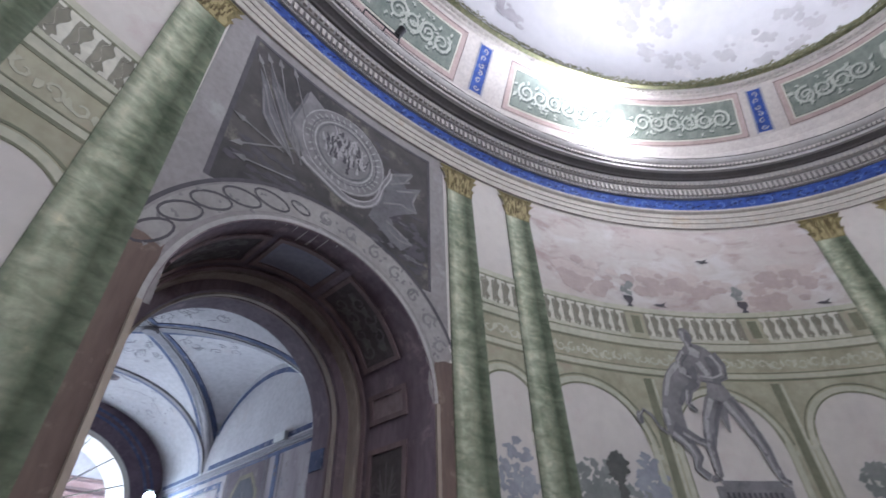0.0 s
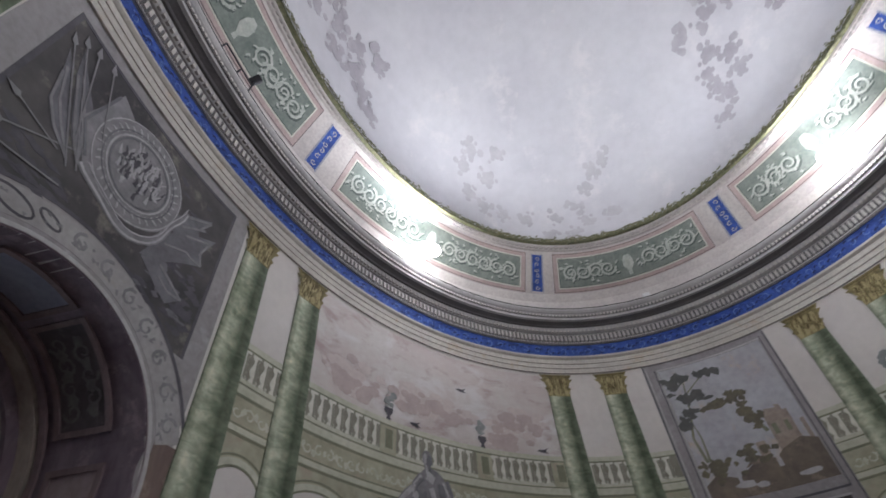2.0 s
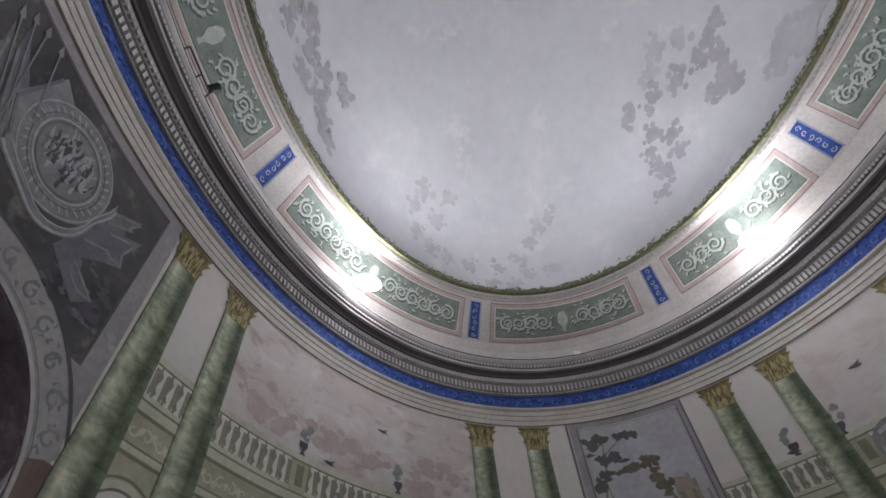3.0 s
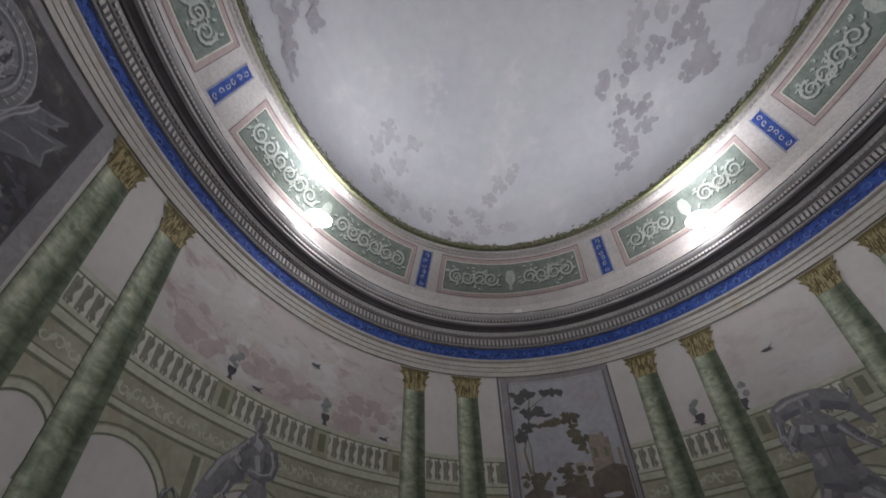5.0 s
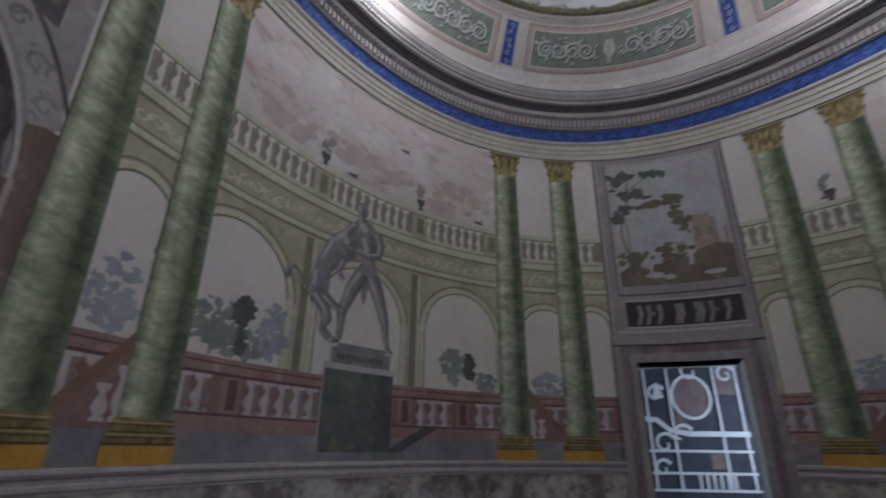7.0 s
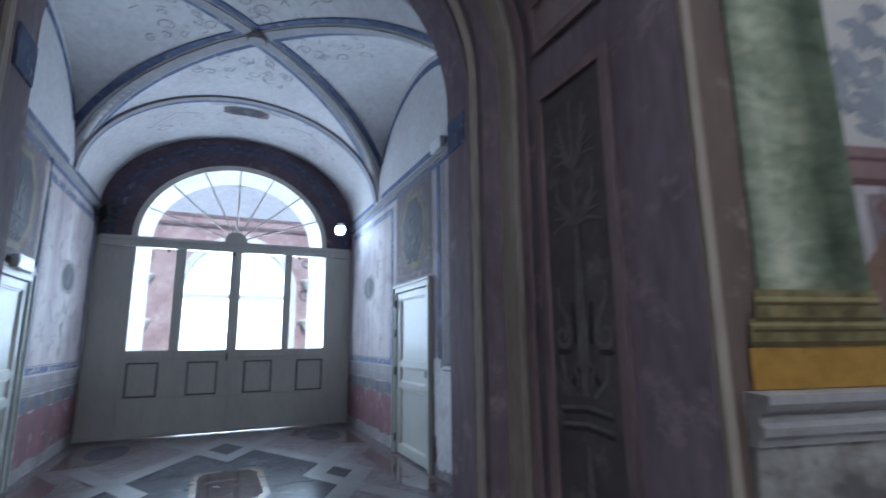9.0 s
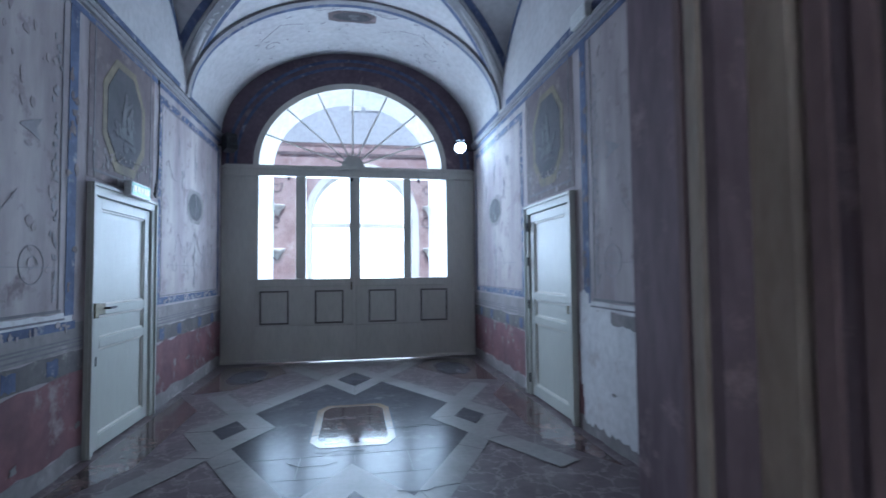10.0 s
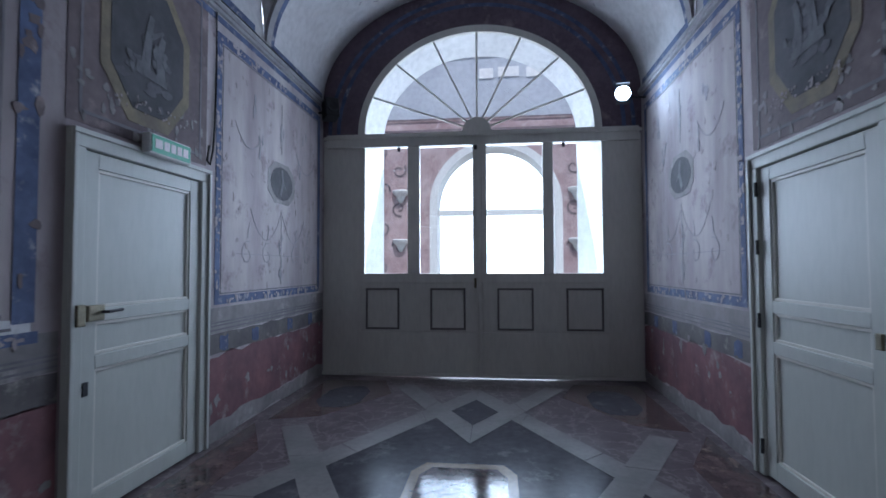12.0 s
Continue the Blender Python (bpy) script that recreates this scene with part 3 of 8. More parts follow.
def blob(u, v, ru, rv, n=12, rough=0.25, rnd=random):
    return [(u + ru * math.cos(2 * math.pi * k / n) * (1 + rnd.uniform(-rough, rough)), v + rv * math.sin(2 * math.pi * k / n) * (1 + rnd.uniform(-rough, rough))) for k in range(n)]


def bar(pts, w0, w1=None):
    """An outline along a line of points, of changing width."""
    w1 = w0 if w1 is None else w1
    left, right = [], []
    for i, (x, y) in enumerate(pts):
        a, b = pts[max(i - 1, 0)], pts[min(i + 1, len(pts) - 1)]
        dx, dy = b[0] - a[0], b[1] - a[1]
        d = math.hypot(dx, dy) or 1
        w = (w0 + (w1 - w0) * i / (len(pts) - 1)) / 2
        left.append((x - dy / d * w, y + dx / d * w)), right.append((x + dy / d * w, y - dx / d * w))
    return left + right[::-1]


def spiral(u, v, r, turns=1.25, start=0.0, sense=1, n=14):
    return [(u + r * (1 - 0.75 * k / n) * math.cos(start + sense * turns * 2 * math.pi * k / n), v + r * (1 - 0.75 * k / n) * math.sin(start + sense * turns * 2 * math.pi * k / n)) for k in range(n + 1)]


# ---- the rotunda's shell ----
H_CAP, Z_SPRING, R_FACE, R_IN, Y_IN = 6.28, 2.93, 1.25, 1.08, 6.62
D0, D1, DZ = -20.4, -4.6, 2.66          # the side door
TA0, TA1 = x2th(R_FACE), x2th(-R_FACE)
T_WALL = 0.5


def arch_z(th):
    x = W(th, 0).x
    return Z_SPRING + math.sqrt(max(R_FACE ** 2 - x * x, 0))


rot = empty("wall_rotunda", label="oval plaster wall painted with columns, arcades and landscapes", category="wall", kind="structure")
bm = bmesh.new()
OUT = -T_WALL
for a, b, lo, hi, st in ((D1, TA0, 0, H_CAP, 1.5), (TA0, TA1, arch_z, H_CAP, 0.4), (TA1, 360 + D0, 0, H_CAP, 1.5), (D0, D1, DZ, H_CAP, 1.2)):
    scan(bm, a, b, lo, hi, 0.0, st, back=OUT if lo != arch_z else -0.2)
part("plaster", bm, "sky", rot, "cream and pinkish fresco sky on plaster")

bm = bmesh.new()
n = 96
vs = [bm.verts.new(W(360 * k / n, 0, 0.0)) for k in range(n)]
bm.faces.new(vs)
floor_r = part("floor_rotunda", bm, "rfloor")
tagged(floor_r, "pale polished marble floor of the rotunda", "floor", kind="structure")

# entablature and cornice
ent = empty("cornice", label="oval entablature with lapis blue band and grey dentilled stucco cornice", category="cornice", kind="structure")
bm = bmesh.new()
ring(bm, [(-0.02, 6.28), (0.03, 6.28), (0.03, 6.37), (0.042, 6.375), (0.042, 6.46), (0.055, 6.465), (0.055, 6.55), (0.07, 6.56), (0.09, 6.585), (0.09, 6.62), (0.07, 6.625), (-0.02, 6.625)])
part("architrave", bm, "entab", ent, "worn cream architrave with stepped bands")
bm = bmesh.new()
ring(bm, [(-0.02, 6.625), (0.055, 6.625), (0.06, 6.87), (-0.02, 6.87)])
part("blue_band", bm, "blue", ent, "lapis blue painted band")
bm = bmesh.new()
ring(bm, [(-0.02, 6.87), (0.085, 6.87), (0.09, 6.90), (0.09, 7.10), (0.12, 7.105), (0.15, 7.15), (0.16, 7.215), (0.19, 7.22), (0.22, 7.25), (0.30, 7.27), (0.34, 7.28), (0.34, 7.33), (0.355, 7.335), (0.355, 7.40), (0.38, 7.42), (0.40, 7.45), (0.41, 7.475), (0.41, 7.49), (0.33, 7.50), (0.05, 7.52), (-0.02, 7.52)])
part("mouldings", bm, "cornice", ent, "grey stucco cornice mouldings")
# the deep shade under the lip, laid in as a dark strip
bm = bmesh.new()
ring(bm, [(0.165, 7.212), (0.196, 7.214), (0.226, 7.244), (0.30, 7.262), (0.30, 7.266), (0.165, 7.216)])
part("recess", bm, "cornice_d", ent, "hollow under the cornice lip, darkened for shade and grime")
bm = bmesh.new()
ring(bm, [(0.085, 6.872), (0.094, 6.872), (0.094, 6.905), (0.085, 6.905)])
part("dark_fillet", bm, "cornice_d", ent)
# dark backing paints shade, with some grime, between dentils and beads
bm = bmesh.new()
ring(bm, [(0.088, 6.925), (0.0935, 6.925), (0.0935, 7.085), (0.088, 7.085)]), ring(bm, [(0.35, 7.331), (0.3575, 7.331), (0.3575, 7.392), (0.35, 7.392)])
part("shade_grime_backing", bm, "cornice_d", ent, "dark backing painted for shade and grime behind the dentils and beads")
for nm, cnt, z0, z1, p0, p1, w in (("dentil", 460, 6.94, 7.06, 0.09, 0.118, 0.045), ("tongue", 460, 7.118, 7.18, 0.118, 0.165, 0.048), ("bead", 520, 7.337, 7.38, 0.352, 0.376, 0.042)):
    bm = bmesh.new()
    tot = th2s(360)
    for k in range(cnt):
        s = tot * k / cnt
        a, b = s2th(s - w / 2), s2th(s + w / 2)
        vv = [[bm.verts.new(W(t, z, p)) for t, p in ((a, p0), (a, p1), (b, p1), (b, p0))] for z in (z0, z1)]
        for i in range(3):
            bm.faces.new((vv[0][i], vv[0][i + 1], vv[1][i + 1], vv[1][i]))
        bm.faces.new(vv[0]), bm.faces.new(vv[1])
    ob = part(nm + "_row", bm, "dentil", ent, "row of small pale stucco " + nm + "s")
    ob["kind"] = "stuff"

# attic cove and dome
COVE = [(0.05, 7.52), (0.07, 7.95), (0.13, 8.12), (0.68, 8.80), (0.80, 8.92)]


def cove(th, f, proud=0.0):
    """A place on the leaning attic band, f from 0 at its foot to 1 at its top."""
    a, b = Vector((0.13, 8.12)), Vector((0.68, 8.80))
    d = (b - a).normalized()
    q = a + (b - a) * f + Vector((d.y, -d.x)) * proud
    return W(th, q.y, q.x)


dome = empty("ceiling_dome", label="painted dome with pale cloudy sky above a frieze of acanthus panels", category="ceiling", kind="structure")
bm = bmesh.new()
ring(bm, COVE[:4] + [(0.70, 8.82), (0.74, 8.82), (0.76, 8.86), (0.80, 8.87), (0.80, 8.92), (0.86, 8.93), (0.86, 8.97), (0.5, 9.1), (-0.3, 9.0), (-0.3, 7.5), (0.05, 7.5)])
part("attic_band", bm, "attic", dome, "beige painted attic band leaning inwards")
Z_D, RISE, P_D = 8.95, 3.1, 0.86


def dome_at(th, el, proud=0.0):
    """A place on the dome: angle round, elevation 0 at its foot to 90 at the crown."""
    e = radians(el)
    q = W(th, 0, P_D)
    c = Vector((CX, CY, 0))
    k = math.cos(e) ** 0.9 if el < 90 else 0.0
    r = (q - c) * k
    nrm = Vector((-r.x, -r.y, 0)).normalized() * math.cos(e) + Vector((0, 0, -1)) * math.sin(e) if r.length > 1e-6 else Vector((0, 0, -1))
    return c + r + Vector((0, 0, Z_D + RISE * math.sin(e))) + nrm * proud


bm = bmesh.new()
rows = [[bm.verts.new(dome_at(4 * i, el)) for i in range(90)] for el in range(0, 90, 5)]
crown = bm.verts.new(dome_at(0, 90))
for a, b in zip(rows, rows[1:]):
    for i in range(90):
        bm.faces.new((a[i], a[(i + 1) % 90], b[(i + 1) % 90], b[i]))
for i in range(90):
    bm.faces.new((rows[-1][i], rows[-1][(i + 1) % 90], crown))
part("dome_shell", bm, "dome", dome, "pale grey-white cloudy sky fresco", smooth=True)

# ---- the arch between rotunda and vestibule ----
arch = empty("archway", label="deep round-arched passage with worn purple and brown painted panels", category="archway", kind="structure")


def face_y(x):
    return W(x2th(x), 0).y


def arch_point(d, r, y0f, y):
    """A point at distance d round the opening of radius r, from the right foot over the crown to the left foot."""
    if d < Z_SPRING:
        x, z = r, d
    elif d < Z_SPRING + math.pi * r:
        a = (d - Z_SPRING) / r
        x, z = r * math.cos(a), Z_SPRING + r * math.sin(a)
    else:
        x, z = -r, 2 * Z_SPRING + math.pi * r - d
    return x, z


Y1, Y2 = 6.02, 6.16   # the step between the outer and the inner ring


def arch_len(r):
    return 2 * Z_SPRING + math.pi * r


def reveal(bm, r, ya, yb, d0, d1, proud=0.0, n=60, back=None):
    """A strip of the reveal between two depths, from d0 to d1 round the opening. ya None: from the oval face."""
    rows = []
    back = proud - 0.02 if back is None else back
    for k in range(n + 1):
        d = d0 + (d1 - d0) * k / n
        ring_pts = []
        for rr, y in ((r - back, ya), (r - proud, ya), (r - proud, yb), (r - back, yb)):
            dd = d
            if d > Z_SPRING:
                dd = Z_SPRING + (d - Z_SPRING) * rr / r if d < Z_SPRING + math.pi * r else d - math.pi * (r - rr)
            x, z = arch_point(dd, rr, 0, 0)
            yy = face_y(x) + (0.03 if rr > r - proud + 1e-6 else -0.004) if y is None else y
            ring_pts.append(bm.verts.new((x, yy, z)))
        rows.append(ring_pts)
    for a, b in zip(rows, rows[1:]):
        for k in range(4):
            bm.faces.new((a[k], b[k], b[(k + 1) % 4], a[(k + 1) % 4]))
    bm.faces.new(rows[0]), bm.faces.new(rows[-1])


bm = bmesh.new()
reveal(bm, R_FACE, None, Y1, 0, arch_len(R_FACE), 0.0, 90, back=-0.5)
part("outer_reveal", bm, "purple", arch, "worn purple-brown plaster")
bm = bmesh.new()
reveal(bm, R_FACE, Y1, Y2, 0, arch_len(R_FACE), 0.06, 90, back=-0.5)
part("middle_moulding", bm, "mould_l", arch, "ochre moulding with chipped edge")
bm = bmesh.new()
reveal(bm, R_IN, Y2, Y_IN, 0, arch_len(R_IN), 0.0, 90, back=-0.6)
part("inner_reveal", bm, "purple", arch, "worn purple plaster")

# ---- the vestibule ----
XL, XR, YE, Z_SP = -2.075, 2.075, 13.21, 3.66
B0, B1, RISE_V = 8.0, 11.5, 1.46


def barrel(x):
    return Z_SP + RISE_V * math.sqrt(max(1 - (x / XR) ** 2, 0))


def lunette(y):
    k = (y - (B0 + B1) / 2) / ((B1 - B0) / 2)
    return Z_SP + RISE_V * math.sqrt(max(1 - k * k, 0)) if abs(k) < 1 else Z_SP


def vault_z(x, y):
    return max(barrel(x), lunette(y))


# back wall of the vestibule round the arch
wall_s = empty("wall_south", label="vestibule wall round the archway, mauve plaster", category="wall", kind="structure")
bm = bmesh.new()
xs = [XL - 0.4] + [R_IN * math.cos(math.pi * (1 - k / 40)) for k in range(41)] + [XR + 0.4]
for x0, x1 in zip(xs, xs[1:]):
    inside = abs((x0 + x1) / 2) < R_IN
    z = [Z_SPRING + math.sqrt(max(R_IN ** 2 - x * x, 0)) if inside else 0.0 for x in (x0, x1)]
    q = [bm.verts.new((x0, Y_IN, z[0])), bm.verts.new((x1, Y_IN, z[1])), bm.verts.new((x1, Y_IN, 5.4)), bm.verts.new((x0, Y_IN, 5.4))]
    bm.faces.new(q)
bmesh.ops.remove_doubles(bm, verts=bm.verts, dist=1e-5)
part("plaster", bm, "vwall", wall_s)
DL0, DL1, DH = 9.23, 10.53, 2.2      # side doors with their casings
for nm, x, s in (("wall_west", XL, -1), ("wall_east", XR, 1)):
    w = empty(nm, label="peeling limewashed wall with faded grotesque paintings and a red dado", category="wall", kind="structure")
    rows = ((x, x + s * 0.4, Y_IN, DL0 + 0.06, 0, Z_SP + 0.02), (x, x + s * 0.4, DL1 - 0.06, YE + 0.4, 0, Z_SP + 0.02), (x, x + s * 0.4, DL0 + 0.06, DL1 - 0.06, DH - 0.06, Z_SP + 0.02))
    part("plaster", boxes(*rows), "vwall", w, "pale mauve limewashed plaster, patched and stained")
    bm = bmesh.new()
    ys = [B0 + (B1 - B0) * k / 40 for k in range(41)]
    for a, b in zip(ys, ys[1:]):
        bm.faces.new([bm.verts.new((x + s * 0.003, a, Z_SP)), bm.verts.new((x + s * 0.003, b, Z_SP)), bm.verts.new((x + s * 0.003, b, lunette(b) + 0.05)), bm.verts.new((x + s * 0.003, a, lunette(a) + 0.05))])
    part("lunette", bm, "vault", w, "white plaster lunette under the vault")

# vault
vault = empty("ceiling_vault", label="white frescoed cross vault with grey and blue painted ribs", category="ceiling", kind="structure")
bm = bmesh.new()
nx, ny = 72, 110
grid = [[bm.verts.new((XL + (XR - XL) * (0.5 - 0.5 * math.cos(math.pi * i / nx)), y, 0)) for i in range(nx + 1)] for y in [Y_IN + (YE - Y_IN) * j / ny for j in range(ny + 1)]]
for r in grid:
    for v in r:
        v.co.z = vault_z(v.co.x, v.co.y)
for a, b in zip(grid, grid[1:]):
    for i in range(nx):
        bm.faces.new((a[i], a[i + 1], b[i + 1], b[i]))
part("vault_shell", bm, "vault", vault, "white plaster with faint grey sprigs", smooth=True)

# end wall above the glazed door
Z_TR, LUN_W, LUN_H = 3.16, 1.56, 1.38


def lun(x):
    return 3.20 + LUN_H * math.sqrt(max(1 - (x / LUN_W) ** 2, 0))


wall_n = empty("wall_north", label="dark purple end wall with a wide arched opening", category="wall", kind="structure")
bm = bmesh.new()
xs = [XL - 0.4, -LUN_W - 0.001] + [LUN_W * math.cos(math.pi * (1 - k / 40)) for k in range(41)] + [LUN_W + 0.001, XR + 0.4]
SPL = 0.86
for y, k_ in ((YE, 1.0), (YE + 0.45, SPL)):
    for x0, x1 in zip(xs, xs[1:]):
        ins = abs((x0 + x1) / 2) < LUN_W
        z = [3.20 + (lun(x) - 3.20) * k_ if ins else Z_TR for x in (x0, x1)]
        x0, x1 = (x0 * k_ if abs(x0) <= LUN_W else x0), (x1 * k_ if abs(x1) <= LUN_W else x1)
        bm.faces.new([bm.verts.new((x0, y, z[0])), bm.verts.new((x1, y, z[1])), bm.verts.new((x1, y, 5.4)), bm.verts.new((x0, y, 5.4))])
part("plaster", bm, "endwall", wall_n, "worn dark purple painted plaster")
bm = bmesh.new()
for k in range(40):
    x0, x1 = xs[2 + k], xs[3 + k]
    bm.faces.new([bm.verts.new((x0, YE, lun(x0))), bm.verts.new((x1, YE, lun(x1))), bm.verts.new((x1 * SPL, YE + 0.45, 3.20 + (lun(x1) - 3.20) * SPL)), bm.verts.new((x0 * SPL, YE + 0.45, 3.20 + (lun(x0) - 3.20) * SPL))])
for x0, x1 in ((XL - 0.4, -LUN_W), (LUN_W, XR + 0.4)):
    bm.faces.new([bm.verts.new(c) for c in ((x0, YE, Z_TR), (x1, YE, Z_TR), (x1, YE + 0.45, Z_TR), (x0, YE + 0.45, Z_TR))])
for e in (-1, 1):
    bm.faces.new([bm.verts.new(c) for c in ((e * 1.62, YE + 0.09, 0), (e * 1.34, YE + 0.45, 0), (e * 1.34, YE + 0.45, 3.3), (e * 1.62, YE + 0.09, 3.3))])
    bm.faces.new([bm.verts.new(c) for c in ((e * 1.34, YE + 0.45, 0), (e * 2.5, YE + 0.45, 0), (e * 2.5, YE + 0.45, 3.3), (e * 1.34, YE + 0.45, 3.3))])
part("reveal", bm, "lime", wall_n, "white limewashed window reveal")

# floors
fl = empty("floor_vestibule", label="polished marble floor of pale bands, slate lozenges and red-brown fields", category="floor", kind="structure")
part("bed", boxes((XL - 0.2, XR + 0.2, 5.0, YE + 0.3, -0.12, -0.004)), "f_dark", fl, "red-brown veined marble field")

# ---- painted decoration of the rotunda ----
RND = random.Random(5)


def paint(name, outlines, surf, p, material, parent, label="", cut=0.22):
    bm = bmesh.new()
    for i, o in enumerate(outlines):
        lay(bm, o, surf, p * 0.5 + 0.00011 * (i % 17), cut)
    return part(name, bm, material, parent, label)


def rect(u0, u1, v0, v1):
    return [(u0, v0), (u1, v0), (u1, v1), (u0, v1)]


def shaft_mesh(thc, z0, z1, w0, w1, p):
    me = bpy.data.meshes.new("painted_column")
    f = oval_at(thc)
    nu, nz = 6, 16
    vs, uvs, fs = [], [], []
    for j in range(nz + 1):
        k = j / nz
        w = w0 + (w1 - w0) * (0.35 * k + 0.65 * k * k)
        for i in range(-1, nu + 2):
            ic = min(max(i, 0), nu)
            vs.append(f((ic / nu - 0.5) * w, z0 + (z1 - z0) * k, p if i == ic else 0.0))
            uvs.append((ic / nu, k))
    for j in range(nz):
        for i in range(nu + 2):
            a = j * (nu + 3) + i
            fs.append((a, a + 1, a + nu + 4, a + nu + 3))
    me.from_pydata(vs, [], fs)
    layer = me.uv_layers.new(name="UVMap")
    for lp in me.loops:
        layer.data[lp.index].uv = uvs[lp.vertex_index]
    me.materials.append(M["col"])
    return me


def column(thc):
    """One painted column: green marble shaft, ochre leaf capital and moulded ochre base."""
    ob = new("painted_column", shaft_mesh(thc, 1.58, 5.86, 0.48, 0.40, 0.017))
    ob.parent = rot
    tagged(ob, "painted green marble column shaft with pale blotches")
    f = oval_at(thc)
    jag = [(-0.20, 5.82), (0.20, 5.82), (0.215, 5.92), (0.25, 5.97), (0.21, 6.0), (0.24, 6.08), (0.31, 6.15), (0.25, 6.16), (0.31, 6.25), (-0.31, 6.25), (-0.25, 6.16), (-0.31, 6.15), (-0.24, 6.08), (-0.21, 6.0), (-0.25, 5.97), (-0.215, 5.92)]
    cap = paint("capital", [jag], f, 0.036, "gold", ob, "ochre acanthus capital")
    leaves = []
    for row, z, n_, h in ((0, 5.83, 4, 0.13), (1, 5.95, 3, 0.14), (2, 6.05, 4, 0.12)):
        for k in range(n_):
            u = (k - (n_ - 1) / 2) * 0.40 / n_
            leaves.append([(u - 0.035, z), (u + 0.03, z), (u + 0.045, z + h * 0.6), (u + 0.02, z + h), (u - 0.03, z + h * 0.92), (u - 0.045, z + h * 0.55)])
    paint("leaves", leaves, f, 0.040, "gold_l", cap, "lighter leaf strokes")
    paint("strokes", [bar([(u, z), (u + 0.012, z + 0.10)], 0.018, 0.008) for u, z in [(RND.uniform(-0.19, 0.19), RND.uniform(5.83, 6.14)) for _ in range(34)]] + [rect(-0.26, 0.26, 6.205, 6.222)], f, 0.044, "gold_d", cap, "dark brown leaf strokes")
    base = paint("base", [rect(-0.31, 0.31, 1.27, 1.405), ], f, 0.036, "gold_p", ob, "orange-ochre plinth")
    paint("torus", [rect(-0.30, 0.30, 1.405, 1.50), rect(-0.265, 0.265, 1.50, 1.60)], f, 0.040, "gold", base, "moulded ochre rings")
    paint("shade_lines", [rect(-0.30, 0.30, 1.408, 1.424), rect(-0.29, 0.29, 1.455, 1.465), rect(-0.27, 0.27, 1.492, 1.505), rect(-0.26, 0.26, 1.545, 1.555)], f, 0.044, "gold_d", base)
    paint("light_lines", [rect(-0.295, 0.295, 1.475, 1.487), rect(-0.265, 0.265, 1.56, 1.575)], f, 0.044, "gold_l", base)
    return ob


COLS = [73.0, 64.7, 17.0, 5.7, -30.2, -40.3, -59.3, -67.3, 101.5, 109.8]
for c in COLS:
    column(c)


def arc_pts(u, v, r, a0=0, a1=180, n=20):
    return [(u + r * math.cos(radians(a0 + (a1 - a0) * k / n)), v + r * math.sin(radians(a0 + (a1 - a0) * k / n))) for k in range(n + 1)]


def baluster(u, z0, z1, w):
    h = z1 - z0
    half = [(0.46, 0), (0.46, 0.09), (0.26, 0.13), (0.34, 0.2), (0.54, 0.34), (0.46, 0.48), (0.26, 0.64), (0.22, 0.76), (0.40, 0.84), (0.48, 0.91), (0.48, 1.0)]
    return [(u + k * w, z0 + h * t) for k, t in half] + [(u - k * w, z0 + h * t) for k, t in half[::-1]]


def baluster_shade(u, z0, z1, w):
    h = z1 - z0
    half = [(0.45, 0.02), (0.25, 0.12), (0.33, 0.2), (0.52, 0.34), (0.44, 0.48), (0.24, 0.64), (0.20, 0.76), (0.38, 0.84), (0.47, 0.9)]
    return [(u + k * w, z0 + h * t) for k, t in half] + [(u + k * w * 0.12, z0 + h * t) for k, t in half[::-1]]


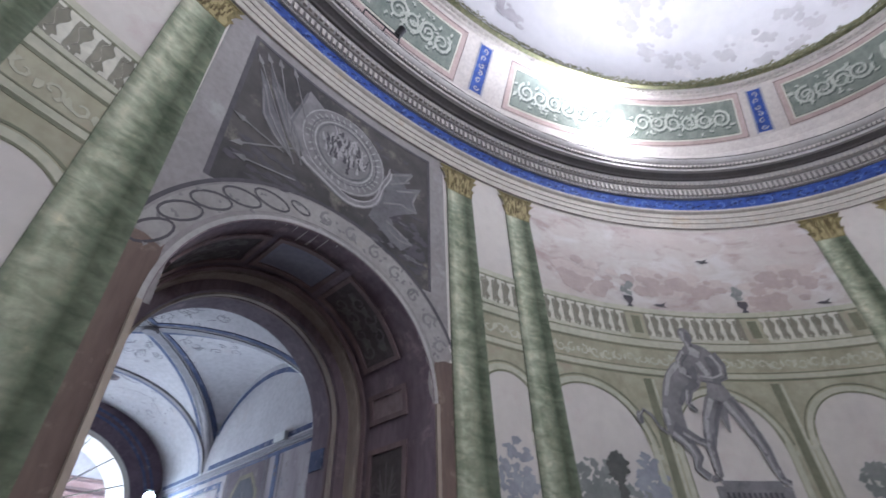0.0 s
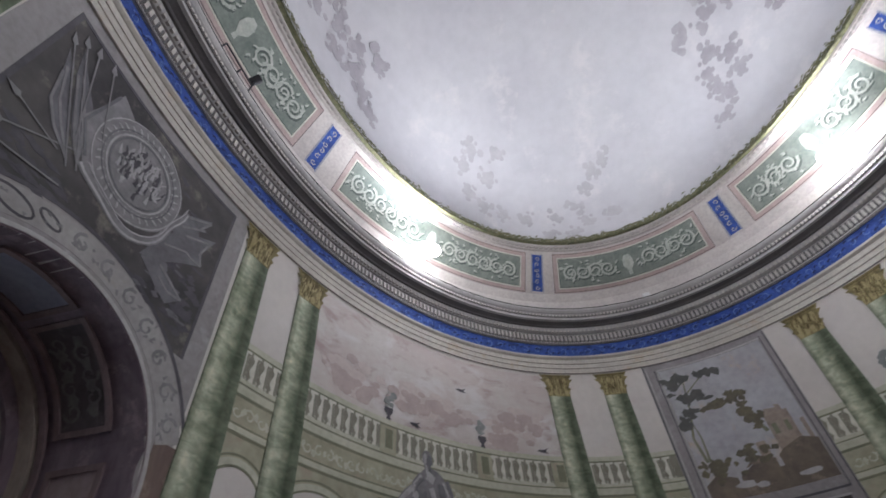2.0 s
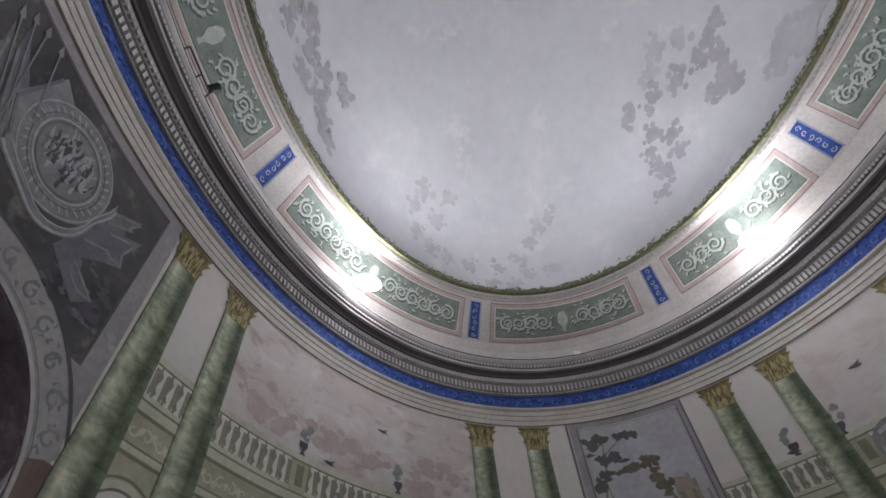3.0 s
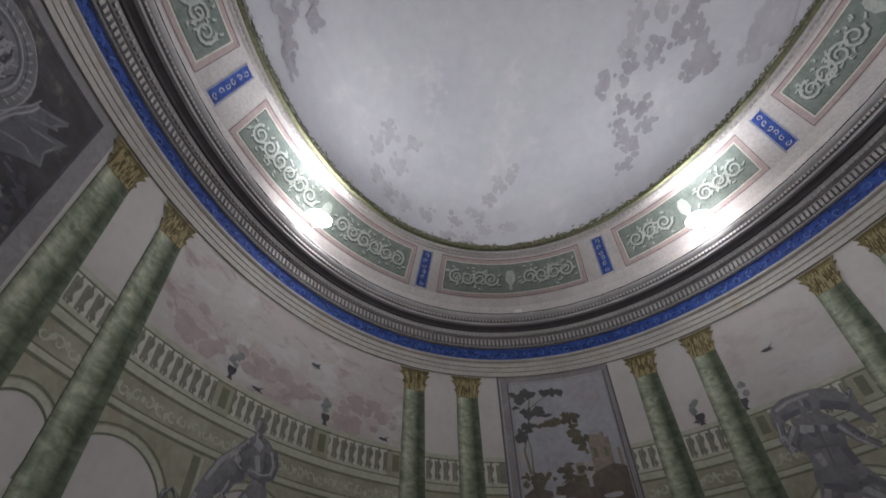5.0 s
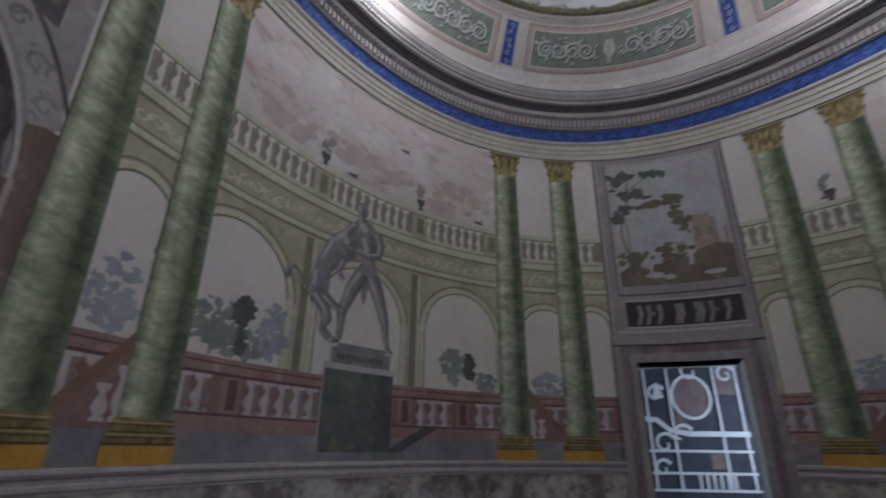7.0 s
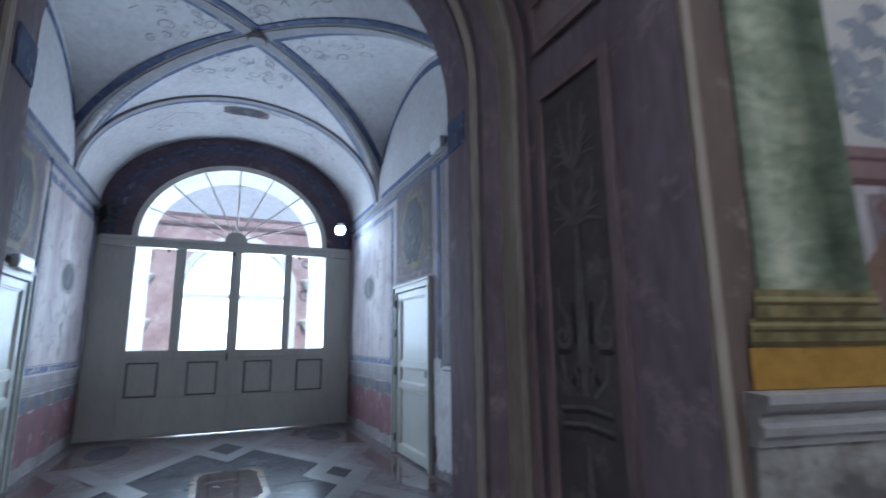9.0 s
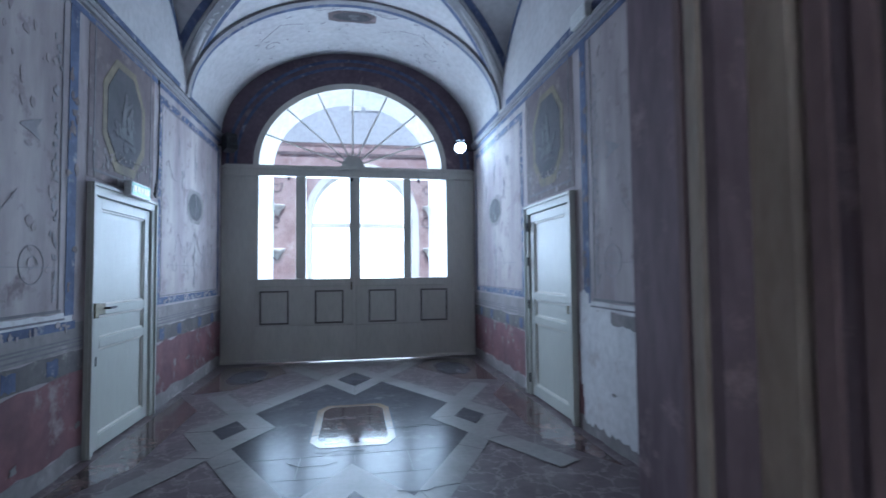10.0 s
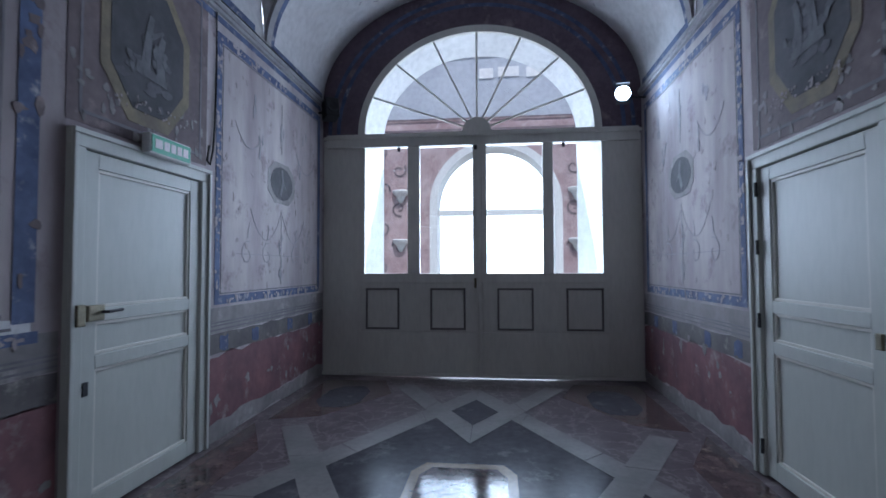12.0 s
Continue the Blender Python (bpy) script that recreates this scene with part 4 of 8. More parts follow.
def arcade(th0, th1, arches, urns=(), post_at=()):
    """The painted arcade with its upper balustrade between two angles (th0 the greater, at the viewer's left)."""
    mid = (th0 + th1) / 2
    f = oval_at(mid)
    sm = th2s(mid)
    U = lambda th: sm - th2s(th)
    u0, u1 = U(th0), U(th1)
    A_ = [(U(c), r, zt) for c, r, zt in arches]

    def low(th):
        u = U(th)
        for c, r, zt in A_:
            if abs(u - c) < r:
                return zt - r + math.sqrt(r * r - (u - c) ** 2)
        return 1.5
    cuts = sorted({th1, th0, *[s2th(sm - (c + s * r)) for c, r, zt in A_ for s in (-1, 1)]})
    cuts = [c for c in cuts if th1 <= c <= th0]
    bm = bmesh.new()
    for a, b in zip(cuts, cuts[1:]):
        m_ = (a + b) / 2
        inside = low(m_) > 1.6
        e = 1e-3
        scan(bm, a + (e if inside else 0), b - (e if inside else 0), low if inside else 1.5, 4.24, 0.002, 0.6 if inside else 2.0)
    face = part("painted_arcade", bm, "arch", rot, "painted green-cream stone arcade with round arches")
    light, dark, lines = [], [], []
    for c, r, zt in A_:
        zs = zt - r
        light.append(bar([(c + r + 0.05, 1.6), (c + r + 0.05, zs)] + arc_pts(c, zs, r + 0.05) + [(c - r - 0.05, 1.6)], 0.075))
        dark.append(bar(arc_pts(c, zs, r + 0.012, 8, 172), 0.02))
        dark.append(bar(arc_pts(c, zs, r + 0.115, 5, 175), 0.022))
        dark.append(rect(c - r - 0.02, c - r - 0.002, 1.6, zs))
        light.append(rect(c - r - 0.13, c - r - 0.01, zs - 0.05, zs)), light.append(rect(c + r + 0.01, c + r + 0.13, zs - 0.05, zs))
    order = sorted(A_)
    for (a, ra, _), (b, rb, _) in zip(order, order[1:]):
        m_ = (a + ra + b - rb) / 2
        if b - rb - a - ra > 0.3:
            dark.append(rect(m_ - 0.055, m_ + 0.05, 1.6, 3.7))
            light.append(rect(m_ + 0.06, m_ + 0.10, 1.6, 3.7))
    light += [rect(u0, u1, 4.15, 4.24), rect(u0, u1, 3.77, 3.83)]
    lines += [rect(u0, u1, 4.115, 4.148), rect(u0, u1, 3.835, 3.85), rect(u0, u1, 3.735, 3.765)]
    paint("highlights", light, f, 0.008, "arch_l", face, "pale painted mouldings")
    paint("shadows", dark, f, 0.012, "arch_d", face, "dark olive painted shading")
    paint("shadow_lines", lines, f, 0.012, "arch_d", face)
    orn, k = [], u0 + 0.12
    while k < u1 - 0.1:
        orn.append(bar(spiral(k, 3.965, 0.075, 0.9, RND.uniform(0, 6), RND.choice((-1, 1)), 7), 0.028, 0.015))
        orn.append(blob(k + 0.09, 3.97 + RND.uniform(-0.04, 0.04), 0.03, 0.045, 7, 0.4, RND))
        k += 0.17
    paint("frieze_scrolls", orn, f, 0.012, "arch_l", face, "pale painted scroll frieze")
    # upper balustrade
    bal = paint("painted_balustrade", [rect(u0, u1, 4.665, 4.74), rect(u0, u1, 4.242, 4.31)], f, 0.016, "arch_l", rot, "painted stone balustrade with urn-shaped balusters")
    paint("rail_shadow", [rect(u0, u1, 4.64, 4.666), rect(u0, u1, 4.245, 4.262)], f, 0.020, "arch_d", bal)
    paint("gaps", [rect(u0, u1, 4.305, 4.65)], f, 0.012, "bal_bg", bal)
    bodies, shades, posts, insets = [], [], [], []
    pu = [U(t) for t in post_at]
    k = u0 + 0.08
    while k < u1 - 0.05:
        if all(abs(k - q) > 0.19 for q in pu):
            bodies.append(baluster(k, 4.31, 4.645, 0.128)), shades.append(baluster_shade(k, 4.31, 4.645, 0.128))
        k += 0.152
    for q in pu:
        posts.append(rect(q - 0.14, q + 0.14, 4.262, 4.645)), insets.append(rect(q - 0.05, q + 0.075, 4.34, 4.60))
    paint("baluster_row", bodies, f, 0.020, "bal", bal, "pale rounded balusters")
    paint("baluster_shade", shades, f, 0.024, "bal_d", bal)
    if posts:
        paint("posts", posts, f, 0.020, "arch", bal)
        paint("post_insets", insets, f, 0.024, "arch_d", bal)
    for t in urns:
        q = U(t)
        out = [(q - 0.05, 4.74), (q + 0.05, 4.74), (q + 0.02, 4.79), (q + 0.075, 4.86), (q + 0.07, 4.92), (q - 0.07, 4.92), (q - 0.075, 4.86), (q - 0.02, 4.79)]
        urn = paint("painted_urn", [out], f, 0.016, "statue_d", rot, "small dark painted urn with a plant")
        paint("plant", [blob(q + RND.uniform(-0.07, 0.09), 4.97 + 0.05 * j, 0.055, 0.05, 8, 0.4, RND) for j in range(4)], f, 0.020, "leaf", urn)
    return f, U


def red_rail(th0, th1, gaps=(), posts=()):
    mid = (th0 + th1) / 2
    f, sm = oval_at(mid), th2s(mid)
    U = lambda th: sm - th2s(th)
    spans, edges = [], [U(th0)] + [U(g) for ab in gaps for g in ab] + [U(th1)]
    for a, b in zip(edges[::2], edges[1::2]):
        spans.append((a, b))
    body = paint("painted_red_balustrade", [rect(a, b, 2.03, 2.16) for a, b in spans] + [rect(a, b, 1.52, 1.68) for a, b in spans], f, 0.016, "red", rot, "painted red marble balustrade with lilac balusters")
    paint("gaps", [rect(a, b, 1.68, 2.03) for a, b in spans], f, 0.014, "red_m", body)
    paint("rail_lines", [rect(a, b, 2.10, 2.115) for a, b in spans] + [rect(a, b, 2.0, 2.03) for a, b in spans] + [rect(a, b, 1.655, 1.68) for a, b in spans], f, 0.020, "red_d", body)
    bod, sh = [], []
    pu = [U(t) for t in posts]
    for a, b in spans:
        k = a + 0.1
        while k < b - 0.06:
            if all(abs(k - q) > 0.17 for q in pu):
                bod.append(baluster(k, 1.68, 2.0, 0.185)), sh.append(baluster_shade(k, 1.68, 2.0, 0.185))
            k += 0.19
    paint("baluster_row", bod, f, 0.020, "rbal", body, "lilac-pink balusters")
    paint("baluster_shade", sh, f, 0.024, "rbal_d", body)
    if pu:
        paint("posts", [rect(q - 0.11, q + 0.11, 1.68, 2.0) for q in pu], f, 0.020, "red", body)
        paint("post_insets", [rect(q - 0.045, q + 0.06, 1.71, 1.98) for q in pu], f, 0.024, "red_d", body)
    paint("ground_strip", [rect(U(th0), U(th1), 1.27, 1.52)], f, 0.014, "pground", body, "grey-lilac painted ground")


def trees(thc, groups):
    f = oval_at(thc)
    for name, mt, p, cl in groups:
        o = []
        for u, v, ru, rv, n_ in cl:
            for _ in range(int(n_ * 3.2)):
                a, r = RND.uniform(0, 6.28), math.sqrt(RND.random()) * RND.uniform(0.8, 1.2)
                o.append(blob(u + ru * r * math.cos(a), v + rv * r * math.sin(a), 0.022 + 0.04 * RND.random(), 0.018 + 0.035 * RND.random(), 9, 0.5, RND))
        k = 0
        bm = bmesh.new()
        for q in o:
            lay(bm, q, f, p * 0.5 + 0.0003 * (k % 8))
            k += 1
        part(name, bm, mt, rot, "painted misty foliage beyond the arcade")


arcade(73.0, 17.0, [(59.6, 0.72, 3.52), (43.0, 0.66, 3.54), (26.3, 0.60, 3.54), (69.0, 0.36, 3.46)], (50.4, 33.9), (50.4, 34.0, 20.3))
arcade(17.0, -0.9, [(10.6, 0.40, 3.46), (2.2, 0.26, 3.46)], (), ())
arcade(-24.0, -40.3, [(-27.0, 0.22, 3.46), (-35.2, 0.40, 3.46)], (-36.0,), ())
arcade(-40.3, -76.0, [(-49.8, 0.66, 3.54), (-63.3, 0.36, 3.46), (-72, 0.5, 3.5)], (-42.6,), (-43.5, -56.0))
arcade(126.0, 101.5, [(105.6, 0.38, 3.46), (116.5, 0.62, 3.54)], (), ())
red_rail(73.0, 17.0, ((47.6, 37.4),), (57.8, 26.0, 35.5))
red_rail(17.0, -0.9)
red_rail(-24.0, -76.0, ((-44.6, -56.5),), (-42.6,))
red_rail(126.0, 101.5)

for thc, s_ in ((68.9, 1), (-35.4, 1), (11.4, -1)):
    f = oval_at(thc)
    rp = paint("painted_ramp", [[(-0.34, 1.52), (0.34, 1.52), (0.34, 2.24), (-0.20, 1.60)] if s_ > 0 else [(-0.34, 1.52), (0.34, 1.52), (0.20, 1.60), (-0.34, 2.24)]], f, 0.026, "red_m", rot, "painted sloping red parapet between columns")
    paint("ramp_rail", [bar([(-s_ * 0.30, 1.56), (s_ * 0.34, 2.26)], 0.09)], f, 0.030, "ramp", rp)
    paint("ramp_balusters", [baluster(s_ * u, 1.56, 1.56 + h, 0.12) for u, h in ((0.10, 0.26), (0.24, 0.40))], f, 0.030, "rbal", rp)

trees(58, [("painted_tree", "leaf", 0.006, [(-0.28, 2.45, 0.25, 0.22, 26), (0.05, 2.3, 0.3, 0.14, 22)]), ("painted_tree", "leaf_b", 0.006, [(0.42, 2.5, 0.18, 0.25, 26)]), ("painted_plant", "leaf_d", 0.012, [(0.03, 2.62, 0.10, 0.16, 22), (0.02, 2.33, 0.04, 0.12, 10)])])
trees(26, [("painted_tree", "leaf", 0.006, [(-0.15, 2.5, 0.2, 0.22, 24), (0.4, 2.3, 0.16, 0.12, 12)]), ("painted_plant", "leaf_d", 0.012, [(0.12, 2.5, 0.08, 0.17, 20)])])
trees(11, [("painted_tree", "leaf_b", 0.006, [(0.0, 2.3, 0.22, 0.18, 18)])])
trees(-35, [("painted_tree", "leaf_b", 0.006, [(0.0, 2.35, 0.22, 0.2, 18)])])
trees(69, [("painted_tree", "leaf_b", 0.006, [(0.0, 2.5, 0.2, 0.28, 20)])])

def lobed(r, n=22, rnd=RND):
    """A leafy clump's outline: rounded lobes of uneven size."""
    ph, k = rnd.uniform(0, 6.28), rnd.choice((5, 6, 7))
    return [(r * (0.82 + 0.24 * abs(math.sin(k * a / 2 + ph)) + rnd.uniform(-0.05, 0.05)) * math.cos(a), r * (0.82 + 0.24 * abs(math.sin(k * a / 2 + ph)) + rnd.uniform(-0.05, 0.05)) * math.sin(a)) for a in [2 * math.pi * i / n for i in range(n)]]


# clouds in the painted sky
for th1, th0, cloud in ((18.0, 63.8, 1.0), (-58.6, -41.0, 0.45)):
    bm = bmesh.new()
    scan(bm, th1, th0, 4.70, 6.22, 0.0015, 1.0)
    part("painted_cloud", bm, cloud_paint(cloud), rot, "soft mauve-pink clouds painted on a pale sky")


def cloud_bank(thc, z, wide, high, n):
    """Billowing clumps of pinkish-brown cloud, thicker towards the foot."""
    f = oval_at(thc)
    for name, mt, p, k, drop in (("painted_cloud", "cloud_a", 0.006, 1.0, 0.0), ("cloud_shade", "cloud_b", 0.012, 0.55, 0.05)):
        o = []
        for _ in range(int(n * k)):
            u, v = RND.gauss(0, 0.45), RND.gauss(0, 0.40)
            r = RND.uniform(0.035, 0.10) * (1.2 - 0.5 * min(abs(u), 1))
            o.append([(u * wide + x * 1.5, z - drop + v * high + 0.25 * u * wide * 0.2 + y) for x, y in lobed(r, 16)])
        paint(name, o, f, p, mt, rot, "pinkish-brown painted cloud billows")


for c in ((57.0, 5.12, 0.55, 0.28, 34), (45.5, 5.22, 0.75, 0.20, 40), (38.5, 5.12, 0.40, 0.14, 18), (25.5, 5.30, 0.60, 0.26, 36), (30.5, 4.95, 0.45, 0.12, 18)):
    cloud_bank(*c)
for thc, z in ((-48.8, 5.46), (37.0, 5.62), (45.9, 4.80), (22.7, 4.80), (-35.8, 4.80)):
    paint("painted_bird", [[(-0.12, z + 0.01), (-0.03, z - 0.015), (0.09, z - 0.02), (0.04, z + 0.015), (0.10, z + 0.07), (0.01, z + 0.03), (-0.06, z + 0.03)]], oval_at(thc), 0.028, "statue_d", rot, "small dark painted bird")

# painted statues on their pedestals
def pedestal(thc, u0, u1, dz=0.0):
    f = oval_at(thc)
    ped = paint("painted_pedestal", [rect(u0, u1, 1.36, 2.30 + dz)], f, 0.024, mat("fresco_pedestal_green", (0.14, 0.15, 0.13), (0.07, 0.08, 0.075), scale=3, fine=14, col3=(0.20, 0.16, 0.11), bump=0.05), rot, "painted dark green pedestal with pale inscribed plinth")
    paint("plinth", [rect(u0 + 0.06, u1 - 0.06, 2.30 + dz, 2.50 + dz), rect(u0 + 0.15, u1 - 0.15, 2.50 + dz, 2.56 + dz)], f, 0.024, "statue", ped, "grey stone plinth")
    paint("plinth_edge", [rect(u0 - 0.03, u1 + 0.03, 2.25 + dz, 2.32 + dz)], f, 0.028, "statue_l", ped)
    paint("inscription", [rect(u0 + 0.16 + 0.065 * k, u0 + 0.195 + 0.065 * k, 2.37 + dz, 2.44 + dz) for k in range(11)], f, 0.028, "statue_d", ped, "row of unreadable dark letters")
    paint("plinth_shade", [rect(u1 - 0.25, u1, 1.40, 2.25 + dz), [(u1 - 0.1, 1.36), (u1 + 0.15, 1.36), (u1 + 0.75, 1.66), (u1 + 0.5, 1.66)]], f, 0.028, "statue_d", ped)


def offset(q, w, s):
    """A stroke's path moved sideways by s."""
    out = []
    for i, (x, y) in enumerate(q):
        x0, y0 = q[max(i - 1, 0)]
        x1, y1 = q[min(i + 1, len(q) - 1)]
        d = math.hypot(x1 - x0, y1 - y0)
        e = s if (y0 - y1) > -0.02 else -s
        out.append((x - (y1 - y0) / d * e * w, y + (x1 - x0) / d * e * w))
    return out


def smooth_loop(q, n=4):
    """A closed outline rounded through its corners."""
    out = []
    m = len(q)
    for i in range(m):
        a, b, c, d = (Vector(q[(i + k) % m]) for k in (-1, 0, 1, 2))
        for j in range(n):
            t = j / n
            out.append(tuple(0.5 * (2 * b + (c - a) * t + (2 * a - 5 * b + 4 * c - d) * t * t + (3 * b - a - 3 * c + d) * t ** 3)))
    return out


def figure(thc, bodies, limbs, masses, shade, lit):
    """One grey figure group of tapering limbs and rounded masses, modelled from the upper left."""
    f = oval_at(thc)
    limbs = [(q, a * 1.15, b * 1.15) for q, a, b in limbs]
    st = paint("painted_statue", [smooth_loop(q) for q in bodies] + [bar(q, a, b) for q, a, b in limbs] + [blob(u, v, ru, rv, 14, 0.06, RND) for u, v, ru, rv in masses], f, 0.030, "statue", rot, "painted grey stone statue group in fresco")
    dk = [bar(offset(q, (a + b) / 2, 0.30), a * 0.24, b * 0.24) for q, a, b in limbs] + [blob(u + ru * 0.35, v - rv * 0.2, ru * 0.55, rv * 0.65, 12, 0.2, RND) for u, v, ru, rv in masses]
    lt = [bar(offset(q, (a + b) / 2, -0.24), a * 0.26, b * 0.26) for q, a, b in limbs] + [blob(u - ru * 0.4, v + rv * 0.2, ru * 0.3, rv * 0.42, 10, 0.25, RND) for u, v, ru, rv in masses]
    paint("shade", dk + [bar(q, a, b) for q, a, b in shade], f, 0.034, "statue_s", st)
    paint("light", lt + [bar(q, a, b) for q, a, b in lit], f, 0.038, "statue_m", st)
    dabs = ([], [])
    for q, a, b in limbs:
        for k in range(3):
            i, t = RND.randrange(len(q) - 1), RND.random()
            x, y = q[i][0] + (q[i + 1][0] - q[i][0]) * t + a * RND.uniform(-0.3, 0.3), q[i][1] + (q[i + 1][1] - q[i][1]) * t
            dabs[k % 2].append(bar([(x, y), (x + RND.uniform(-0.03, 0.03), y + RND.uniform(0.02, 0.05))], 0.02, 0.008))
    for o_, m_, p_ in ((dabs[0], "statue_d", 0.042), (dabs[1], "statue_m", 0.046)):
        paint("brush_strokes", o_, f, p_, m_, st)


pedestal(42.5, -0.52, 0.52)
figure(44.0, [
    [(-0.13, 4.14), (-0.04, 4.22), (0.06, 4.24), (0.20, 4.20), (0.30, 4.08), (0.32, 3.90), (0.27, 3.72), (0.33, 3.55), (0.28, 3.43), (0.14, 3.38), (0.00, 3.42), (0.0, 3.55), (0.05, 3.70), (-0.04, 3.88), (-0.15, 3.98)],
    [(-0.06, 3.92), (-0.20, 3.99), (-0.36, 3.92), (-0.52, 3.74), (-0.64, 3.48), (-0.72, 3.20), (-0.66, 3.0), (-0.52, 2.96), (-0.43, 3.10), (-0.42, 3.32), (-0.36, 3.46), (-0.22, 3.54), (-0.08, 3.62), (0.0, 3.76)],
    [(0.04, 3.46), (0.22, 3.44), (0.18, 3.28), (0.13, 3.08), (0.08, 3.26)]], [
    ([(-0.01, 4.30), (0.02, 4.14)], 0.10, 0.12),
    ([(0.28, 4.10), (0.36, 3.94), (0.33, 3.80), (0.18, 3.74), (0.0, 3.76)], 0.13, 0.08),
    ([(-0.10, 4.10), (-0.22, 3.98), (-0.24, 3.84), (-0.12, 3.78)], 0.12, 0.07),
    ([(0.24, 3.48), (0.36, 3.27), (0.44, 3.06)], 0.22, 0.14), ([(0.44, 3.08), (0.50, 2.90), (0.52, 2.72), (0.55, 2.58)], 0.15, 0.06), ([(0.54, 2.57), (0.64, 2.53)], 0.07, 0.05),
    ([(0.08, 3.46), (-0.06, 3.26), (-0.14, 3.06)], 0.23, 0.14), ([(-0.14, 3.08), (-0.20, 2.90), (-0.20, 2.74), (-0.21, 2.60)], 0.15, 0.06), ([(-0.20, 2.60), (-0.32, 2.56)], 0.07, 0.05),
    ([(-0.62, 3.08), (-0.46, 2.94), (-0.40, 2.80), (-0.46, 2.68), (-0.34, 2.58)], 0.18, 0.06),
    ([(-0.50, 3.08), (-0.36, 3.00), (-0.24, 2.95), (-0.16, 2.98)], 0.12, 0.05),
    ([(-0.24, 3.58), (-0.30, 3.42), (-0.22, 3.32)], 0.11, 0.05),
    ([(-0.70, 3.04), (-0.80, 3.10), (-0.87, 3.24), (-0.96, 3.30), (-1.04, 3.22)], 0.04, 0.03)],
    [(-0.01, 4.36, 0.09, 0.12), (-0.16, 3.82, 0.13, 0.13), (-1.04, 3.20, 0.045, 0.08)],
    [([(-0.08, 3.70), (-0.30, 3.56), (-0.42, 3.40)], 0.10, 0.06), ([(0.04, 4.40), (0.06, 4.28)], 0.06, 0.05), ([(0.22, 4.06), (0.24, 3.86), (0.20, 3.68)], 0.12, 0.10), ([(0.05, 3.46), (0.24, 3.42)], 0.06, 0.05), ([(-0.60, 3.14), (-0.48, 3.06)], 0.12, 0.08), ([(-0.05, 3.92), (-0.08, 3.80)], 0.06, 0.05)],
    [([(-0.02, 4.14), (0.10, 4.08)], 0.13, 0.11), ([(0.04, 3.98), (0.12, 3.80)], 0.09, 0.07), ([(-0.05, 4.40), (-0.05, 4.28)], 0.05, 0.04), ([(-0.26, 3.94), (-0.46, 3.76), (-0.58, 3.50)], 0.07, 0.05), ([(-0.66, 3.34), (-0.66, 3.14)], 0.06, 0.05)])
pedestal(-50.5, -0.74, 0.60, 0.15)
figure(-49.5, [
    [(-0.26, 4.36), (-0.08, 4.42), (0.12, 4.36), (0.26, 4.18), (0.22, 3.98), (0.17, 3.78), (0.26, 3.58), (0.30, 3.46), (0.12, 3.34), (-0.10, 3.30), (-0.32, 3.45), (-0.36, 3.62), (-0.29, 3.82), (-0.32, 4.05)],
    [(-0.52, 4.42), (-0.47, 4.60), (-0.28, 4.71), (0.0, 4.71), (0.25, 4.66), (0.46, 4.50), (0.60, 4.20), (0.62, 4.02), (0.52, 4.08), (0.42, 4.26), (0.22, 4.36), (0.0, 4.42), (-0.25, 4.42), (-0.38, 4.38), (-0.46, 4.24)]], [
    ([(-0.24, 4.28), (-0.38, 4.12), (-0.40, 4.00)], 0.19, 0.14), ([(-0.40, 4.02), (-0.47, 4.20), (-0.42, 4.42)], 0.13, 0.08),
    ([(0.24, 4.16), (0.36, 3.94), (0.52, 3.76)], 0.17, 0.07), ([(0.50, 4.40), (0.58, 4.50)], 0.07, 0.03),
    ([(-0.22, 3.46), (-0.30, 3.32), (-0.34, 3.18)], 0.26, 0.17), ([(-0.34, 3.20), (-0.39, 2.96), (-0.38, 2.66)], 0.17, 0.08), ([(-0.38, 2.64), (-0.50, 2.58)], 0.08, 0.05),
    ([(0.14, 3.44), (0.28, 3.30), (0.39, 3.14)], 0.28, 0.17), ([(0.39, 3.16), (0.32, 2.90), (0.34, 2.64)], 0.17, 0.08), ([(0.34, 2.64), (0.46, 2.58)], 0.08, 0.05)],
    [(-0.01, 4.55, 0.085, 0.12), (-0.14, 4.20, 0.14, 0.11), (0.10, 4.14, 0.13, 0.11)],
    [([(-0.02, 4.24), (-0.04, 3.95), (-0.06, 3.70)], 0.035, 0.03), ([(-0.18, 3.98), (0.14, 3.92)], 0.03, 0.03), ([(-0.30, 3.52), (0.0, 3.42), (0.22, 3.46)], 0.10, 0.08), ([(0.16, 4.46), (0.46, 4.30)], 0.12, 0.10), ([(0.14, 3.90), (0.18, 3.66)], 0.10, 0.10), ([(-0.36, 4.46), (-0.10, 4.48)], 0.08, 0.06), ([(-0.24, 3.30), (-0.28, 3.1)], 0.08, 0.06)],
    [([(-0.22, 4.26), (-0.06, 4.20)], 0.11, 0.09), ([(-0.18, 3.90), (-0.16, 3.74)], 0.09, 0.07), ([(-0.40, 4.58), (-0.20, 4.64), (0.10, 4.64)], 0.05, 0.04), ([(-0.42, 4.10), (-0.46, 4.24)], 0.05, 0.04)])

